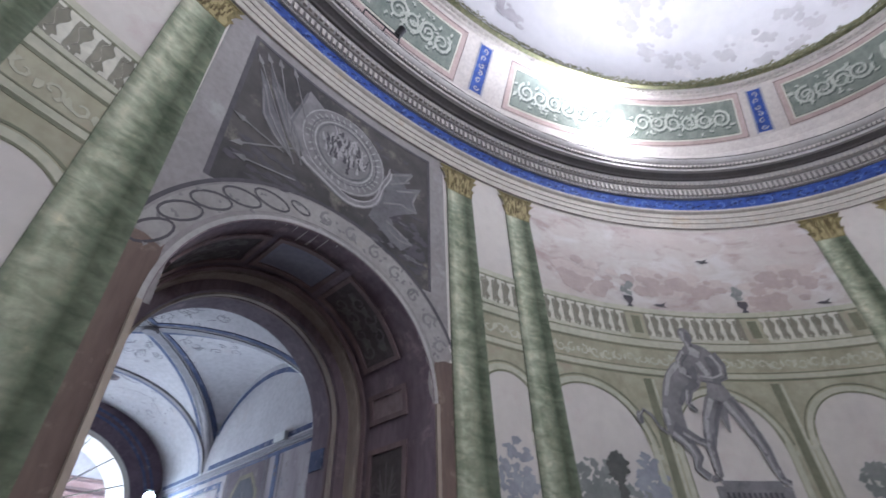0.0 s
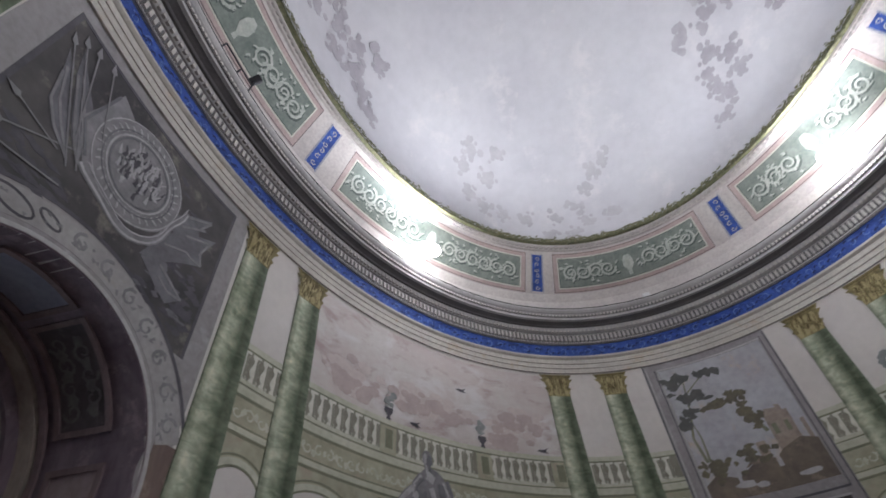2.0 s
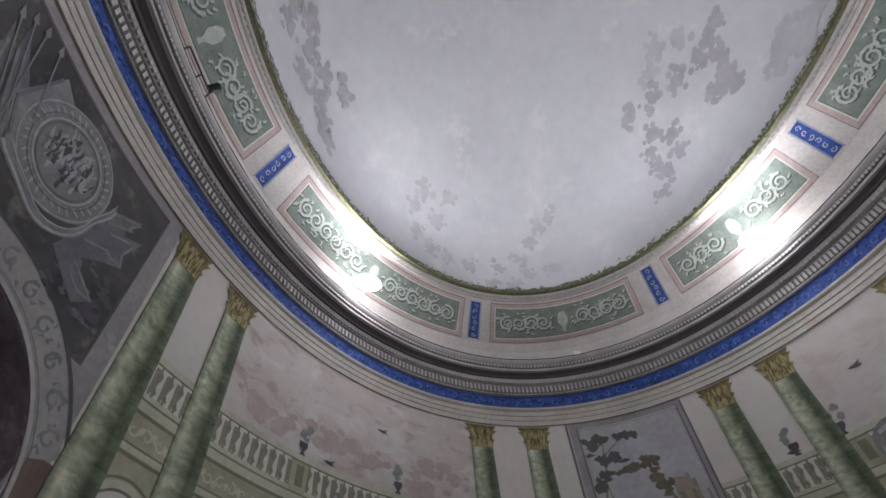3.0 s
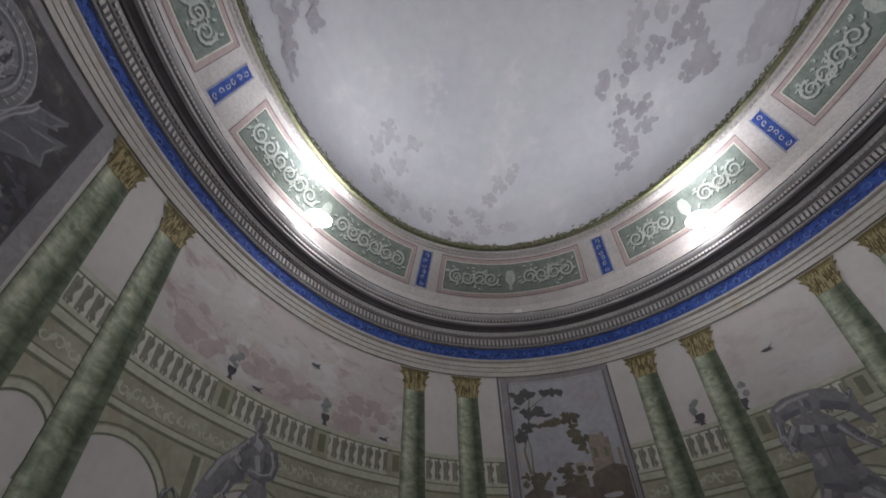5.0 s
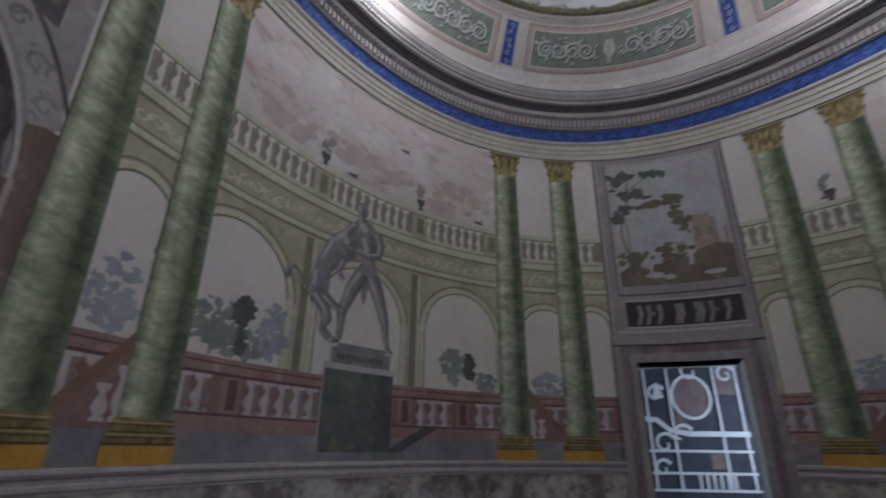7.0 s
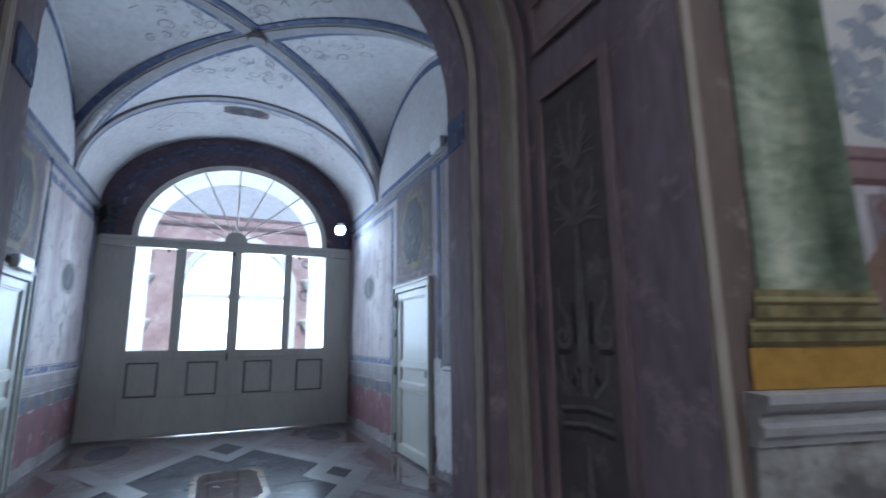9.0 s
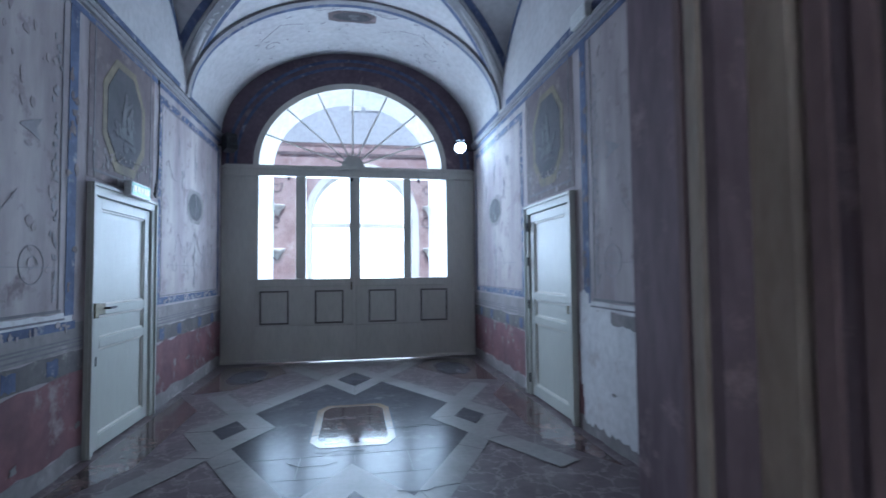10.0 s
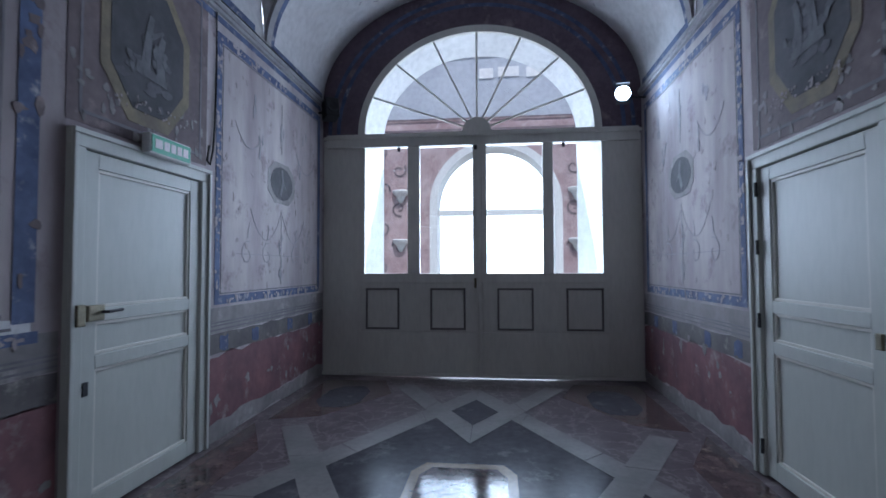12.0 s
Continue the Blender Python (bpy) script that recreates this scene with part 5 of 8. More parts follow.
# the side door's painted surround
f = oval_at(-12.5)
U = lambda th: th2s(-12.5) - th2s(th)
L_, R_ = U(-0.9), U(-24.0)
sur = paint("painted_door_surround", [rect(L_, R_, 3.07, 6.28)], f, 0.010, "grey", rot, "grey painted frame above the side door with a landscape panel")
paint("edge_lines", [rect(L_ + 0.01, L_ + 0.03, 3.07, 6.24), rect(R_ - 0.03, R_ - 0.01, 3.07, 6.24), rect(L_ + 0.19, L_ + 0.205, 3.75, 6.15), rect(R_ - 0.115, R_ - 0.10, 3.75, 6.18), rect(L_ + 0.2, R_ - 0.1, 3.72, 3.75)], f, 0.014, "statue_d", sur)
paint("edge_lights", [rect(L_ + 0.23, L_ + 0.25, 3.86, 6.10), rect(L_ + 0.05, L_ + 0.07, 3.07, 6.24), rect(L_ + 0.23, R_ - 0.11, 6.13, 6.16), rect(L_ + 0.1, R_ - 0.1, 3.12, 3.16)], f, 0.014, "grey_l", sur)
pan = paint("landscape_panel", [rect(L_ + 0.26, R_ - 0.14, 3.88, 6.12)], f, 0.014, mat("fresco_panel_sky", (0.42, 0.42, 0.45), (0.34, 0.32, 0.33), scale=1.2, fine=10, amount=0.6, col3=(0.44, 0.36, 0.30), bump=0.05), sur, "painted landscape of trees and ruins under a grey sky")
pl, pr = L_ + 0.26, R_ - 0.14
paint("trunk", [bar([(pl + 0.16, 4.45), (pl + 0.10, 4.85), (pl + 0.22, 5.25), (pl + 0.32, 5.85)], 0.05, 0.02), bar([(pl + 0.20, 4.45), (pl + 0.22, 4.85), (pl + 0.16, 5.2)], 0.035, 0.015), bar([(pl + 0.28, 5.6), (pl + 0.48, 5.75), (pl + 0.66, 5.88)], 0.025, 0.012), bar([(pl + 1.16, 4.7), (pl + 1.06, 4.95), (pl + 1.0, 5.25)], 0.06, 0.025)], f, 0.018, "arch_d", pan)
o = []
for u, v, ru, rv, n_ in ((pl + 0.29, 5.90, 0.15, 0.06, 6), (pl + 0.70, 5.90, 0.16, 0.05, 6), (pl + 0.10, 5.78, 0.07, 0.05, 4), (pl + 0.26, 5.53, 0.10, 0.06, 5), (pl + 0.45, 5.53, 0.10, 0.05, 4), (pl + 0.19, 5.26, 0.10, 0.06, 5), (pl + 0.08, 5.08, 0.06, 0.06, 3)):
    o += [blob(u + ru * RND.gauss(0, 0.6), v + rv * RND.gauss(0, 0.7), 0.035 + 0.05 * RND.random(), 0.03 + 0.03 * RND.random(), 9, 0.45, RND) for _ in range(n_ * 3)]
paint("dark_foliage", o, f, 0.022, "leaf_d", pan)
o = []
for u, v, ru, rv, n_ in ((pl + 0.67, 5.33, 0.16, 0.05, 5), (pl + 1.0, 5.37, 0.14, 0.06, 6), (pl + 0.98, 5.10, 0.08, 0.10, 4), (pl + 1.06, 4.90, 0.06, 0.10, 4), (pl + 0.25, 4.35, 0.22, 0.10, 8), (pl + 0.85, 4.45, 0.20, 0.07, 6)):
    o += [blob(u + ru * RND.gauss(0, 0.6), v + rv * RND.gauss(0, 0.7), 0.035 + 0.045 * RND.random(), 0.03 + 0.03 * RND.random(), 9, 0.45, RND) for _ in range(n_ * 3)]
paint("foliage", o, f, 0.022, mat("fresco_foliage_olive", (0.16, 0.14, 0.09), (0.10, 0.095, 0.075), scale=4, fine=16), pan)
hill = [(pl, 3.88), (pr, 3.88), (pr, 4.42), (pr - 0.2, 4.50), (pr - 0.5, 4.40), (pr - 0.62, 4.3), (pr - 0.9, 4.42), (pr - 1.1, 4.25), (pl + 0.75, 4.30), (pl + 0.5, 4.15), (pl + 0.2, 4.25), (pl, 4.12)]
paint("ruin", [rect(pl + 1.15, pl + 1.62, 4.30, 4.94), [(pl + 1.20, 4.94), (pl + 1.52, 4.94), (pl + 1.47, 5.03), (pl + 1.36, 5.07), (pl + 1.25, 5.02)], rect(pl + 1.62, pr - 0.03, 4.30, 4.74), rect(pr - 0.86, pr - 0.66, 4.30, 4.58), rect(pr - 0.82, pr - 0.76, 4.58, 4.70)], f, 0.015, mat("fresco_ruin_tan", (0.34, 0.285, 0.235), (0.23, 0.19, 0.16), scale=4, fine=16), pan, "tan painted ruins")
paint("ruin_openings", [rect(pl + 1.24, pl + 1.31, 4.62, 4.78), rect(pl + 1.42, pl + 1.48, 4.62, 4.78)], f, 0.019, "arch_d", pan)
paint("rocks", [blob(pl + 0.55, 4.05, 0.14, 0.06, 10, 0.3, RND), blob(pl + 0.75, 4.0, 0.10, 0.04, 10, 0.3, RND), blob(pr - 0.3, 4.02, 0.16, 0.04, 10, 0.3, RND)], f, 0.022, "statue_l", pan, "pale painted rocks")
paint("ground", [hill], f, 0.016, mat("fresco_ground_brown", (0.20, 0.16, 0.12), (0.10, 0.085, 0.075), scale=2.2, fine=12, col3=(0.27, 0.21, 0.17)), pan, "dark painted ground and ruins")
rel = paint("relief_panel", [rect(pl + 0.02, pr - 0.04, 3.22, 3.62)], f, 0.014, mat("painted_relief_ground", (0.06, 0.05, 0.05), (0.04, 0.035, 0.035), scale=3, fine=14), sur, "dark painted frieze with pale plain figures")
o = []
for k, t in enumerate((0.12, 0.2, 0.3, 0.45, 0.49, 0.62, 0.66, 0.74, 0.87)):
    u = pl + 0.02 + (pr - pl - 0.06) * t
    o.append(bar([(u - 0.03, 3.25), (u + 0.02, 3.4), (u, 3.56)], 0.05, 0.07))
    if k % 2:
        o.append(bar([(u, 3.48), (u + 0.1, 3.4)], 0.035, 0.02))
paint("figures", o, f, 0.018, "statue", rel)
paint("relief_edge", [rect(pl, pr - 0.02, 3.625, 3.65), rect(pl, pr - 0.02, 3.19, 3.215)], f, 0.018, "grey_l", sur)

# door casing, real stone
case = empty("door_casing", label="dark purple-grey stone casing of the side doorway", category="door casing", kind="structure")
bm = bmesh.new()
for a, b, z0, z1, p in ((-4.6, -0.9, 0, DZ, 0.035), (-24.0, -20.4, 0, DZ, 0.035), (-24.0, -0.9, DZ, 3.06, 0.035)):
    scan(bm, min(a, b), max(a, b), z0, z1, p, 1.5)
part("frame", bm, "purple", case)
bm = bmesh.new()
for a, b, z0, z1 in ((-4.6, -3.4, 0, DZ + 0.13), (-21.6, -20.4, 0, DZ + 0.13), (-20.4, -4.6, DZ, DZ + 0.13), (-2.1, -0.9, 0, 2.9), (-24.0, -22.8, 0, 2.9), (-24.0, -0.9, 2.93, 3.06)):
    scan(bm, a, b, z0, z1, 0.06, 1.2, back=0.03)
part("mouldings", bm, "grey", case, "lighter raised edge mouldings")

# the arch surround on the oval wall
f = oval_at(x2th(0))
S0 = th2s(x2th(0))
sp = x2th(0)
span = bmesh.new()


def arch_out(r):
    return lambda th: Z_SPRING + math.sqrt(max(r * r - W(th, 0).x ** 2, 0))


scan(span, 77.0, 97.4, lambda t: max(4.12, arch_out(1.62)(t)) if abs(W(t, 0).x) < 1.62 else 4.12, 6.14, 0.004, 0.5)
spo = part("painted_spandrel", span, "spandrel", rot, "dark fresco spandrel with painted flags, cannon and a round shield")
bm = bmesh.new()
scan(bm, 97.4, 99.6, 2.93, 6.28, 0.003, 1.0), scan(bm, 75.2, 77.0, 2.93, 6.28, 0.003, 1.0), scan(bm, 77.0, 97.4, 6.14, 6.28, 0.003, 2.0)
scan(bm, 77.0, 97.4, lambda t: arch_out(1.255)(t), lambda t: max(4.12, arch_out(1.62)(t)), 0.003, 0.5)
part("painted_frame", bm, "grey", rot, "lilac-grey painted border round the spandrel")
bm = bmesh.new()
for a, b, z0, z1 in ((97.0, 97.4, 4.12, 6.14), (77.0, 77.3, 4.12, 6.14), (77.0, 97.4, 6.10, 6.14)):
    scan(bm, a, b, z0, z1, 0.006, 2)
part("spandrel_edge", bm, "statue_d", spo)
bm = bmesh.new()
for x0, x1 in ((1.26, 1.62), (-1.62, -1.26)):
    scan(bm, min(x2th(x0), x2th(x1)), max(x2th(x0), x2th(x1)), 0.0, 3.38, 0.005, 1.0)
part("jamb_strip", bm, "brown", rot, "worn brown painted strip beside the archway")
for r0, r1, p, mt, nm in ((1.262, 1.30, 0.03, "grey_l", "arch_edge_moulding"), (1.34, 1.58, 0.012, "grey_m", "painted_archivolt"), (1.60, 1.635, 0.012, "statue_d", "archivolt_line")):
    paint(nm, [bar([(r * math.cos(a), Z_SPRING + r * math.sin(a)) for r, a in [((r0 + r1) / 2, math.pi * k / 40) for k in ((0, *range(1, 41)) if r1 < 1.31 else range(4, 37))]], r1 - r0)], f, p, mt, rot, "pale painted archivolt", cut=0.15)
for s in (1, -1):
    bm = bmesh.new()
    a, b = sorted((x2th(s * 1.262), x2th(s * 1.30)))
    scan(bm, a, b, 0, Z_SPRING, 0.03, 1)
    part("jamb_edge_moulding", bm, "mould_l", rot, "thin chipped ochre edge moulding")
o, o2 = [], []
for k in range(13):
    a = math.pi * (0.13 + 0.76 * k / 12)
    r = 1.46
    u, v = r * math.cos(a), Z_SPRING + r * math.sin(a)
    du, dv = -math.sin(a), math.cos(a)
    big = 1.35 if k > 7 else 0.8
    ell_pts = [(u + 0.13 * big * math.cos(t) * (du * 0.9 + dv * 0.3) - 0.06 * big * math.sin(t) * dv, v + 0.13 * big * math.cos(t) * (dv * 0.9 - du * 0.3) + 0.06 * big * math.sin(t) * du) for t in [2 * math.pi * j / 16 for j in range(17)]]
    if k > 6:
        o.append(bar(ell_pts, 0.020))
    else:
        o2.append(bar(spiral(u, v, 0.09, 1.0, a, 1, 8), 0.03, 0.015))
    for _ in range(7 if k <= 6 else 3):
        q = (u + du * RND.uniform(-0.14, 0.14) + dv * RND.uniform(-0.06, 0.06), v + dv * RND.uniform(-0.14, 0.14) - du * RND.uniform(-0.06, 0.06))
        o2.append(bar([q, (q[0] + RND.uniform(-0.05, 0.05), q[1] + RND.uniform(-0.05, 0.05))], 0.032, 0.012))
paint("guilloche", o, f, 0.016, "statue_d", rot, "dark painted interlaced ovals on the archivolt")
paint("guilloche_beads", o2, f, 0.016, "statue", rot)
# trophies: u to the right from the arch's axis
mcx, mcz = 0.03, 5.41
disc = lambda r, w: bar([(mcx + r * math.cos(t), mcz + r * 1.04 * math.sin(t)) for t in [2 * math.pi * j / 32 for j in range(33)]], w)
tro = paint("painted_shield", [blob(mcx, mcz, 0.54, 0.56, 28, 0.02, RND), [(-0.50, 5.97), (-0.66, 5.30), (-0.43, 4.98), (0.1, 5.2), (-0.1, 5.75)]], f, 0.016, "statue", spo, "grey painted round shield, flags and weapons")
paint("shield_rim", [disc(0.525, 0.014), disc(0.375, 0.02)] + [bar([(mcx + 0.41 * math.cos(a), mcz + 0.425 * math.sin(a)), (mcx + (0.47 + 0.03 * RND.random()) * math.cos(a + 0.06), mcz + (0.485 + 0.03 * RND.random()) * math.sin(a + 0.06))], 0.03, 0.014) for a in [6.283 * k / 34 for k in range(34)]], f, 0.022, "statue_m", tro)
paint("shield_shade", [disc(0.425, 0.014), disc(0.345, 0.02)] + [bar([(-0.52, 5.90), (-0.62, 5.32), (-0.44, 5.04)], 0.03)], f, 0.026, "statue_s", tro)
for n_, m_, h in ((30, "statue_m", 0.028), (34, "statue_d", 0.032), (22, "statue_l", 0.036)):
    paint("shield_relief", [bar([(u, v), (u + RND.uniform(-0.03, 0.03), v + RND.uniform(0.03, 0.09)), (u + RND.uniform(-0.05, 0.05), v + RND.uniform(0.08, 0.15))], RND.uniform(0.025, 0.05), 0.012) for u, v in [(mcx + 0.27 * r * math.cos(a), mcz - 0.06 + 0.27 * r * math.sin(a)) for r, a in [(math.sqrt(RND.random()), RND.uniform(0, 6.28)) for _ in range(n_)]]], f, h, m_, tro)
ribbon = [(mcx + (0.60 + 0.05 * math.sin(5 * a)) * math.cos(a), mcz + (0.62 + 0.05 * math.sin(4 * a)) * math.sin(a)) for a in [3.9 + 2.6 * k / 18 for k in range(19)]]
paint("ribbon", [bar(ribbon, 0.11, 0.07)], f, 0.020, "statue", tro)
paint("ribbon_light", [bar([(u * 1.02, v - 0.02) for u, v in ribbon], 0.03, 0.015), bar([(u * 0.95 + 0.02, v + 0.05) for u, v in ribbon], 0.018, 0.01)], f, 0.026, "statue_l", tro)
flags = [[(-1.07, 5.72), (-0.98, 5.45), (-0.92, 5.15), (-0.76, 4.98), (-0.53, 4.86), (-0.68, 5.12), (-0.80, 5.30), (-0.98, 5.62)], [(-0.99, 5.87), (-0.90, 5.58), (-0.75, 5.30), (-0.62, 5.08), (-0.45, 4.92), (-0.50, 5.22), (-0.62, 5.48), (-0.82, 5.68)]]
flags += [[(0.50, 5.36), (0.72, 5.58), (0.98, 5.75), (0.86, 5.50), (0.90, 5.40), (0.62, 5.18)], [(0.55, 5.15), (0.80, 5.38), (1.11, 5.55), (1.0, 5.28), (1.04, 5.12), (0.82, 4.98), (0.60, 4.80), (0.40, 4.72)], [(0.42, 4.72), (0.62, 4.82), (0.80, 4.74), (0.98, 4.62), (0.84, 4.48), (0.70, 4.55)]]
paint("flags", flags, f, 0.014, "statue_s", tro)
folds, lances = [], []
for q in flags:
    n_ = len(q)
    for k in range(1, n_ // 2):
        a, b = q[k], q[n_ - k]
        c, d = q[k + 1], q[n_ - k - 1]
        folds += [bar([(a[0] * (1 - t) + b[0] * t, a[1] * (1 - t) + b[1] * t), (c[0] * (1 - t) + d[0] * t, c[1] * (1 - t) + d[1] * t)], 0.03, 0.022) for t in (0.12, 0.55)]
for x0, z0, x1, z1 in ((-0.62, 4.86, -1.06, 4.92), (-0.52, 5.0, -1.02, 4.64), (-0.55, 5.0, -0.88, 5.98), (-0.4, 5.3, -0.70, 6.02), (-0.5, 4.8, -1.08, 5.80), (-0.42, 4.85, -1.0, 5.92), (-0.45, 4.62, -0.95, 4.50)):
    d = math.hypot(x1 - x0, z1 - z0)
    ux, uz = (x1 - x0) / d, (z1 - z0) / d
    lances += [bar([(x0, z0), (x1, z1)], 0.016), [(x1 - uz * 0.035, z1 + ux * 0.035), (x1 - ux * 0.03, z1 - uz * 0.03), (x1 + uz * 0.035, z1 - ux * 0.035), (x1 + ux * 0.11, z1 + uz * 0.11)]]
paint("folds", folds, f, 0.020, "statue", tro)
paint("lances", lances, f, 0.026, "statue", tro)
smoke = [blob(RND.uniform(-1.1, -0.4), RND.uniform(4.35, 4.75), RND.uniform(0.04, 0.12), RND.uniform(0.015, 0.04), 9, 0.4, RND) for _ in range(26)] + [blob(RND.uniform(0.5, 1.15), RND.uniform(4.3, 5.1), RND.uniform(0.03, 0.10), RND.uniform(0.015, 0.05), 9, 0.45, RND) for _ in range(46)] + [blob(RND.uniform(0.3, 0.9), RND.uniform(5.5, 5.95), RND.uniform(0.03, 0.08), RND.uniform(0.02, 0.04), 9, 0.4, RND) for _ in range(12)]
paint("smoke", smoke, f, 0.008, "statue_d", tro)
paint("smoke_light", [q for q in (blob(RND.uniform(0.5, 1.1), RND.uniform(4.4, 5.0), RND.uniform(0.02, 0.06), RND.uniform(0.01, 0.03), 8, 0.4, RND) for _ in range(24))], f, 0.013, "statue_s", tro)

# dado round the room
dado = empty("dado", label="veined marble dado with a projecting pale moulded rail", category="dado", kind="structure")
for nm, prof, mt in (("marble_facing", [(-0.02, 0), (0.03, 0), (0.03, 1.10), (-0.02, 1.10)], "dado"), ("rail", [(-0.02, 1.10), (0.045, 1.10), (0.05, 1.12), (0.07, 1.135), (0.075, 1.16), (0.06, 1.175), (0.06, 1.20), (0.09, 1.215), (0.105, 1.235), (0.105, 1.262), (-0.02, 1.268)], "dado_top"), ("foot", [(0.03, 0), (0.06, 0), (0.06, 0.16), (0.03, 0.18)], "dado_top")):
    bm = bmesh.new()
    ring(bm, prof, -0.9, 75.9), ring(bm, prof, 98.7, 336.0)
    part(nm, bm, mt, dado)

# the attic frieze: acanthus panels between blue tablets
BLUES = [125, 106.5, 70.1, 16.6, -29.8, -67.0, -104]


def cove_at(thc):
    sc = th2s(thc)
    return lambda u, v, p: cove(s2th(sc - u * 1.07), v, p)


for a, b in zip(BLUES, BLUES[1:]):
    a2, b2 = a - (4.4 if abs(a) < 60 else 3.6), b + (4.4 if abs(b) < 60 else 3.6)
    mid = (a2 + b2) / 2
    f = cove_at(mid)
    hw = (th2s(a2) - th2s(b2)) / 2 / 1.07
    fr = paint("frieze_panel", [rect(-hw, hw, 0.02, 0.98)], f, 0.004, "attic_p", dome, "painted attic panel with pale acanthus scrolls on sage green")
    paint("outer_line", [rect(-hw, hw, 0.03, 0.045), rect(-hw, hw, 0.955, 0.97), rect(-hw, -hw + 0.012, 0.03, 0.97), rect(hw - 0.012, hw, 0.03, 0.97)], f, 0.008, "vframe", fr)
    paint("border", [rect(-hw + 0.10, hw - 0.10, 0.12, 0.88)], f, 0.008, "bal", fr, "cream painted border")
    paint("border_shade", [rect(-hw + 0.125, hw - 0.125, 0.15, 0.85)], f, 0.012, "acan_d", fr)
    paint("field", [rect(-hw + 0.14, hw - 0.13, 0.165, 0.84)], f, 0.016, "acan_bg", fr)
    o, o2, dk = [], [], []
    nsc = max(2, int((hw - 0.3) / 0.30))
    for s in (-1, 1):
        for k in range(nsc):
            u = s * (0.30 + (hw - 0.55) * (k + 0.5) / nsc)
            sense = 1 if (k % 2) ^ (s > 0) else -1
            sp_ = [(x, 0.5 + (y - 0.5) * 1.05) for x, y in spiral(u, 0.5, 0.17, 1.5, 0.4 * k, sense, 16)]
            dk.append(bar([(x + 0.016, y - 0.03) for x, y in sp_], 0.065, 0.035))
            o.append(bar(sp_, 0.05, 0.03))
            for _ in range(9):
                an, r = RND.uniform(0, 6.28), RND.uniform(0.10, 0.24)
                q = (u + r * math.cos(an), 0.5 + r * 1.15 * math.sin(an))
                if 0.2 < q[1] < 0.8:
                    o2.append(bar([q, (q[0] + 0.05 * math.cos(an), q[1] + 0.05 * math.sin(an + 0.6)), (q[0] + 0.085 * math.cos(an + 0.5), q[1] + 0.075 * math.sin(an + 0.9))], 0.045, 0.015))
    o.append([(-0.04, 0.22), (0.04, 0.22), (0.03, 0.32), (0.11, 0.45), (0.10, 0.6), (0.05, 0.7), (-0.05, 0.7), (-0.10, 0.6), (-0.11, 0.45), (-0.03, 0.32)])
    dk += [[(x + 0.012, y - 0.03) for x, y in q] for q in o2]
    paint("scroll_shade", dk, f, 0.020, "acan_d", fr, "dark green painted shading")
    paint("scrolls", o, f, 0.026, "acan", fr, "pale acanthus scrolls")
    paint("scroll_leaves", o2, f, 0.030, "acan", fr)
for b in BLUES:
    f = cove_at(b)
    tb = paint("blue_tablet", [rect(-0.105, 0.105, 0.06, 0.94)], f, 0.006, "blue", dome, "narrow lapis blue painted tablet")
    paint("tablet_edge", [rect(-0.135, -0.105, 0.04, 0.96), rect(0.105, 0.135, 0.04, 0.96)], f, 0.010, "soffit", tb)
    paint("tablet_ornament", [bar(spiral(0.0, 0.15 + 0.14 * k, 0.055, 1.0, k, 1 if k % 2 else -1, 7), 0.022, 0.012) for k in range(6)], f, 0.010, "grey_l", tb)
# rosettes on the blue band
bm = bmesh.new()
tot = th2s(360)
for k in range(150):
    g = oval_at(s2th(tot * k / 150))
    lay(bm, bar(spiral(0, 6.745, 0.075, 0.9, k, 1 if k % 2 else -1, 7), 0.022, 0.01), g, 0.064)
bm2 = bmesh.new()
for k in range(420):
    g = oval_at(s2th(tot * (k + RND.uniform(-0.3, 0.3)) / 420))
    z = RND.uniform(6.66, 6.82)
    lay(bm2, bar([(-0.03, z), (0.01, z + 0.03), (0.04, z + 0.01)], 0.035, 0.012), g, 0.0675)
ob = part("band_strokes", bm2, "blue_n", ent, "dark navy brush strokes")
ob["kind"] = "stuff"
ob = part("band_scrolls", bm, "blue_g", ent, "lighter blue painted scrollwork")
ob["kind"] = "stuff"

# pearl row under the garland
bm = bmesh.new()
for k in range(300):
    a, b = s2th(tot * (k - 0.3) / 300), s2th(tot * (k + 0.3) / 300)
    vv = [[bm.verts.new(W(t, z, p)) for t, p in ((a, 0.755), (a, 0.79), (b, 0.79), (b, 0.755))] for z in (8.835, 8.868)]
    for i in range(3):
        bm.faces.new((vv[0][i], vv[0][i + 1], vv[1][i + 1], vv[1][i]))
    bm.faces.new(vv[0]), bm.faces.new(vv[1])
ob = part("pearl_row", bm, "dentil", dome, "row of pale stucco pearls below the garland")
ob["kind"] = "stuff"

# leaf garland at the dome's foot
bm = bmesh.new()
ring(bm, [(0.80, 8.92), (0.868, 8.925), (0.875, 8.95), (0.866, 8.975), (0.80, 8.98)])
for k in range(2600):
    th = 360 * k / 2600 + RND.uniform(-0.2, 0.2)
    c, t = W(th, 8.95 + RND.gauss(0, 0.04), 0.885 + RND.uniform(0, 0.03)), (W(th + 0.5, 0) - W(th - 0.5, 0)).normalized()
    a = RND.uniform(-1, 1)
    d = (t * math.cos(a) * RND.choice((-1, 1)) + Vector((0, 0, 1)) * math.sin(a)).normalized()
    nrm = (Vector((CX, CY, c.z)) - c).normalized()
    s = d.cross(nrm) * 0.020
    bm.faces.new([bm.verts.new(q) for q in (c - d * 0.045, c + s + nrm * 0.01, c + d * 0.055, c - s + nrm * 0.01)])
ob = part("leaf_garland", bm, "garland", dome, "olive green leaf garland round the foot of the dome")
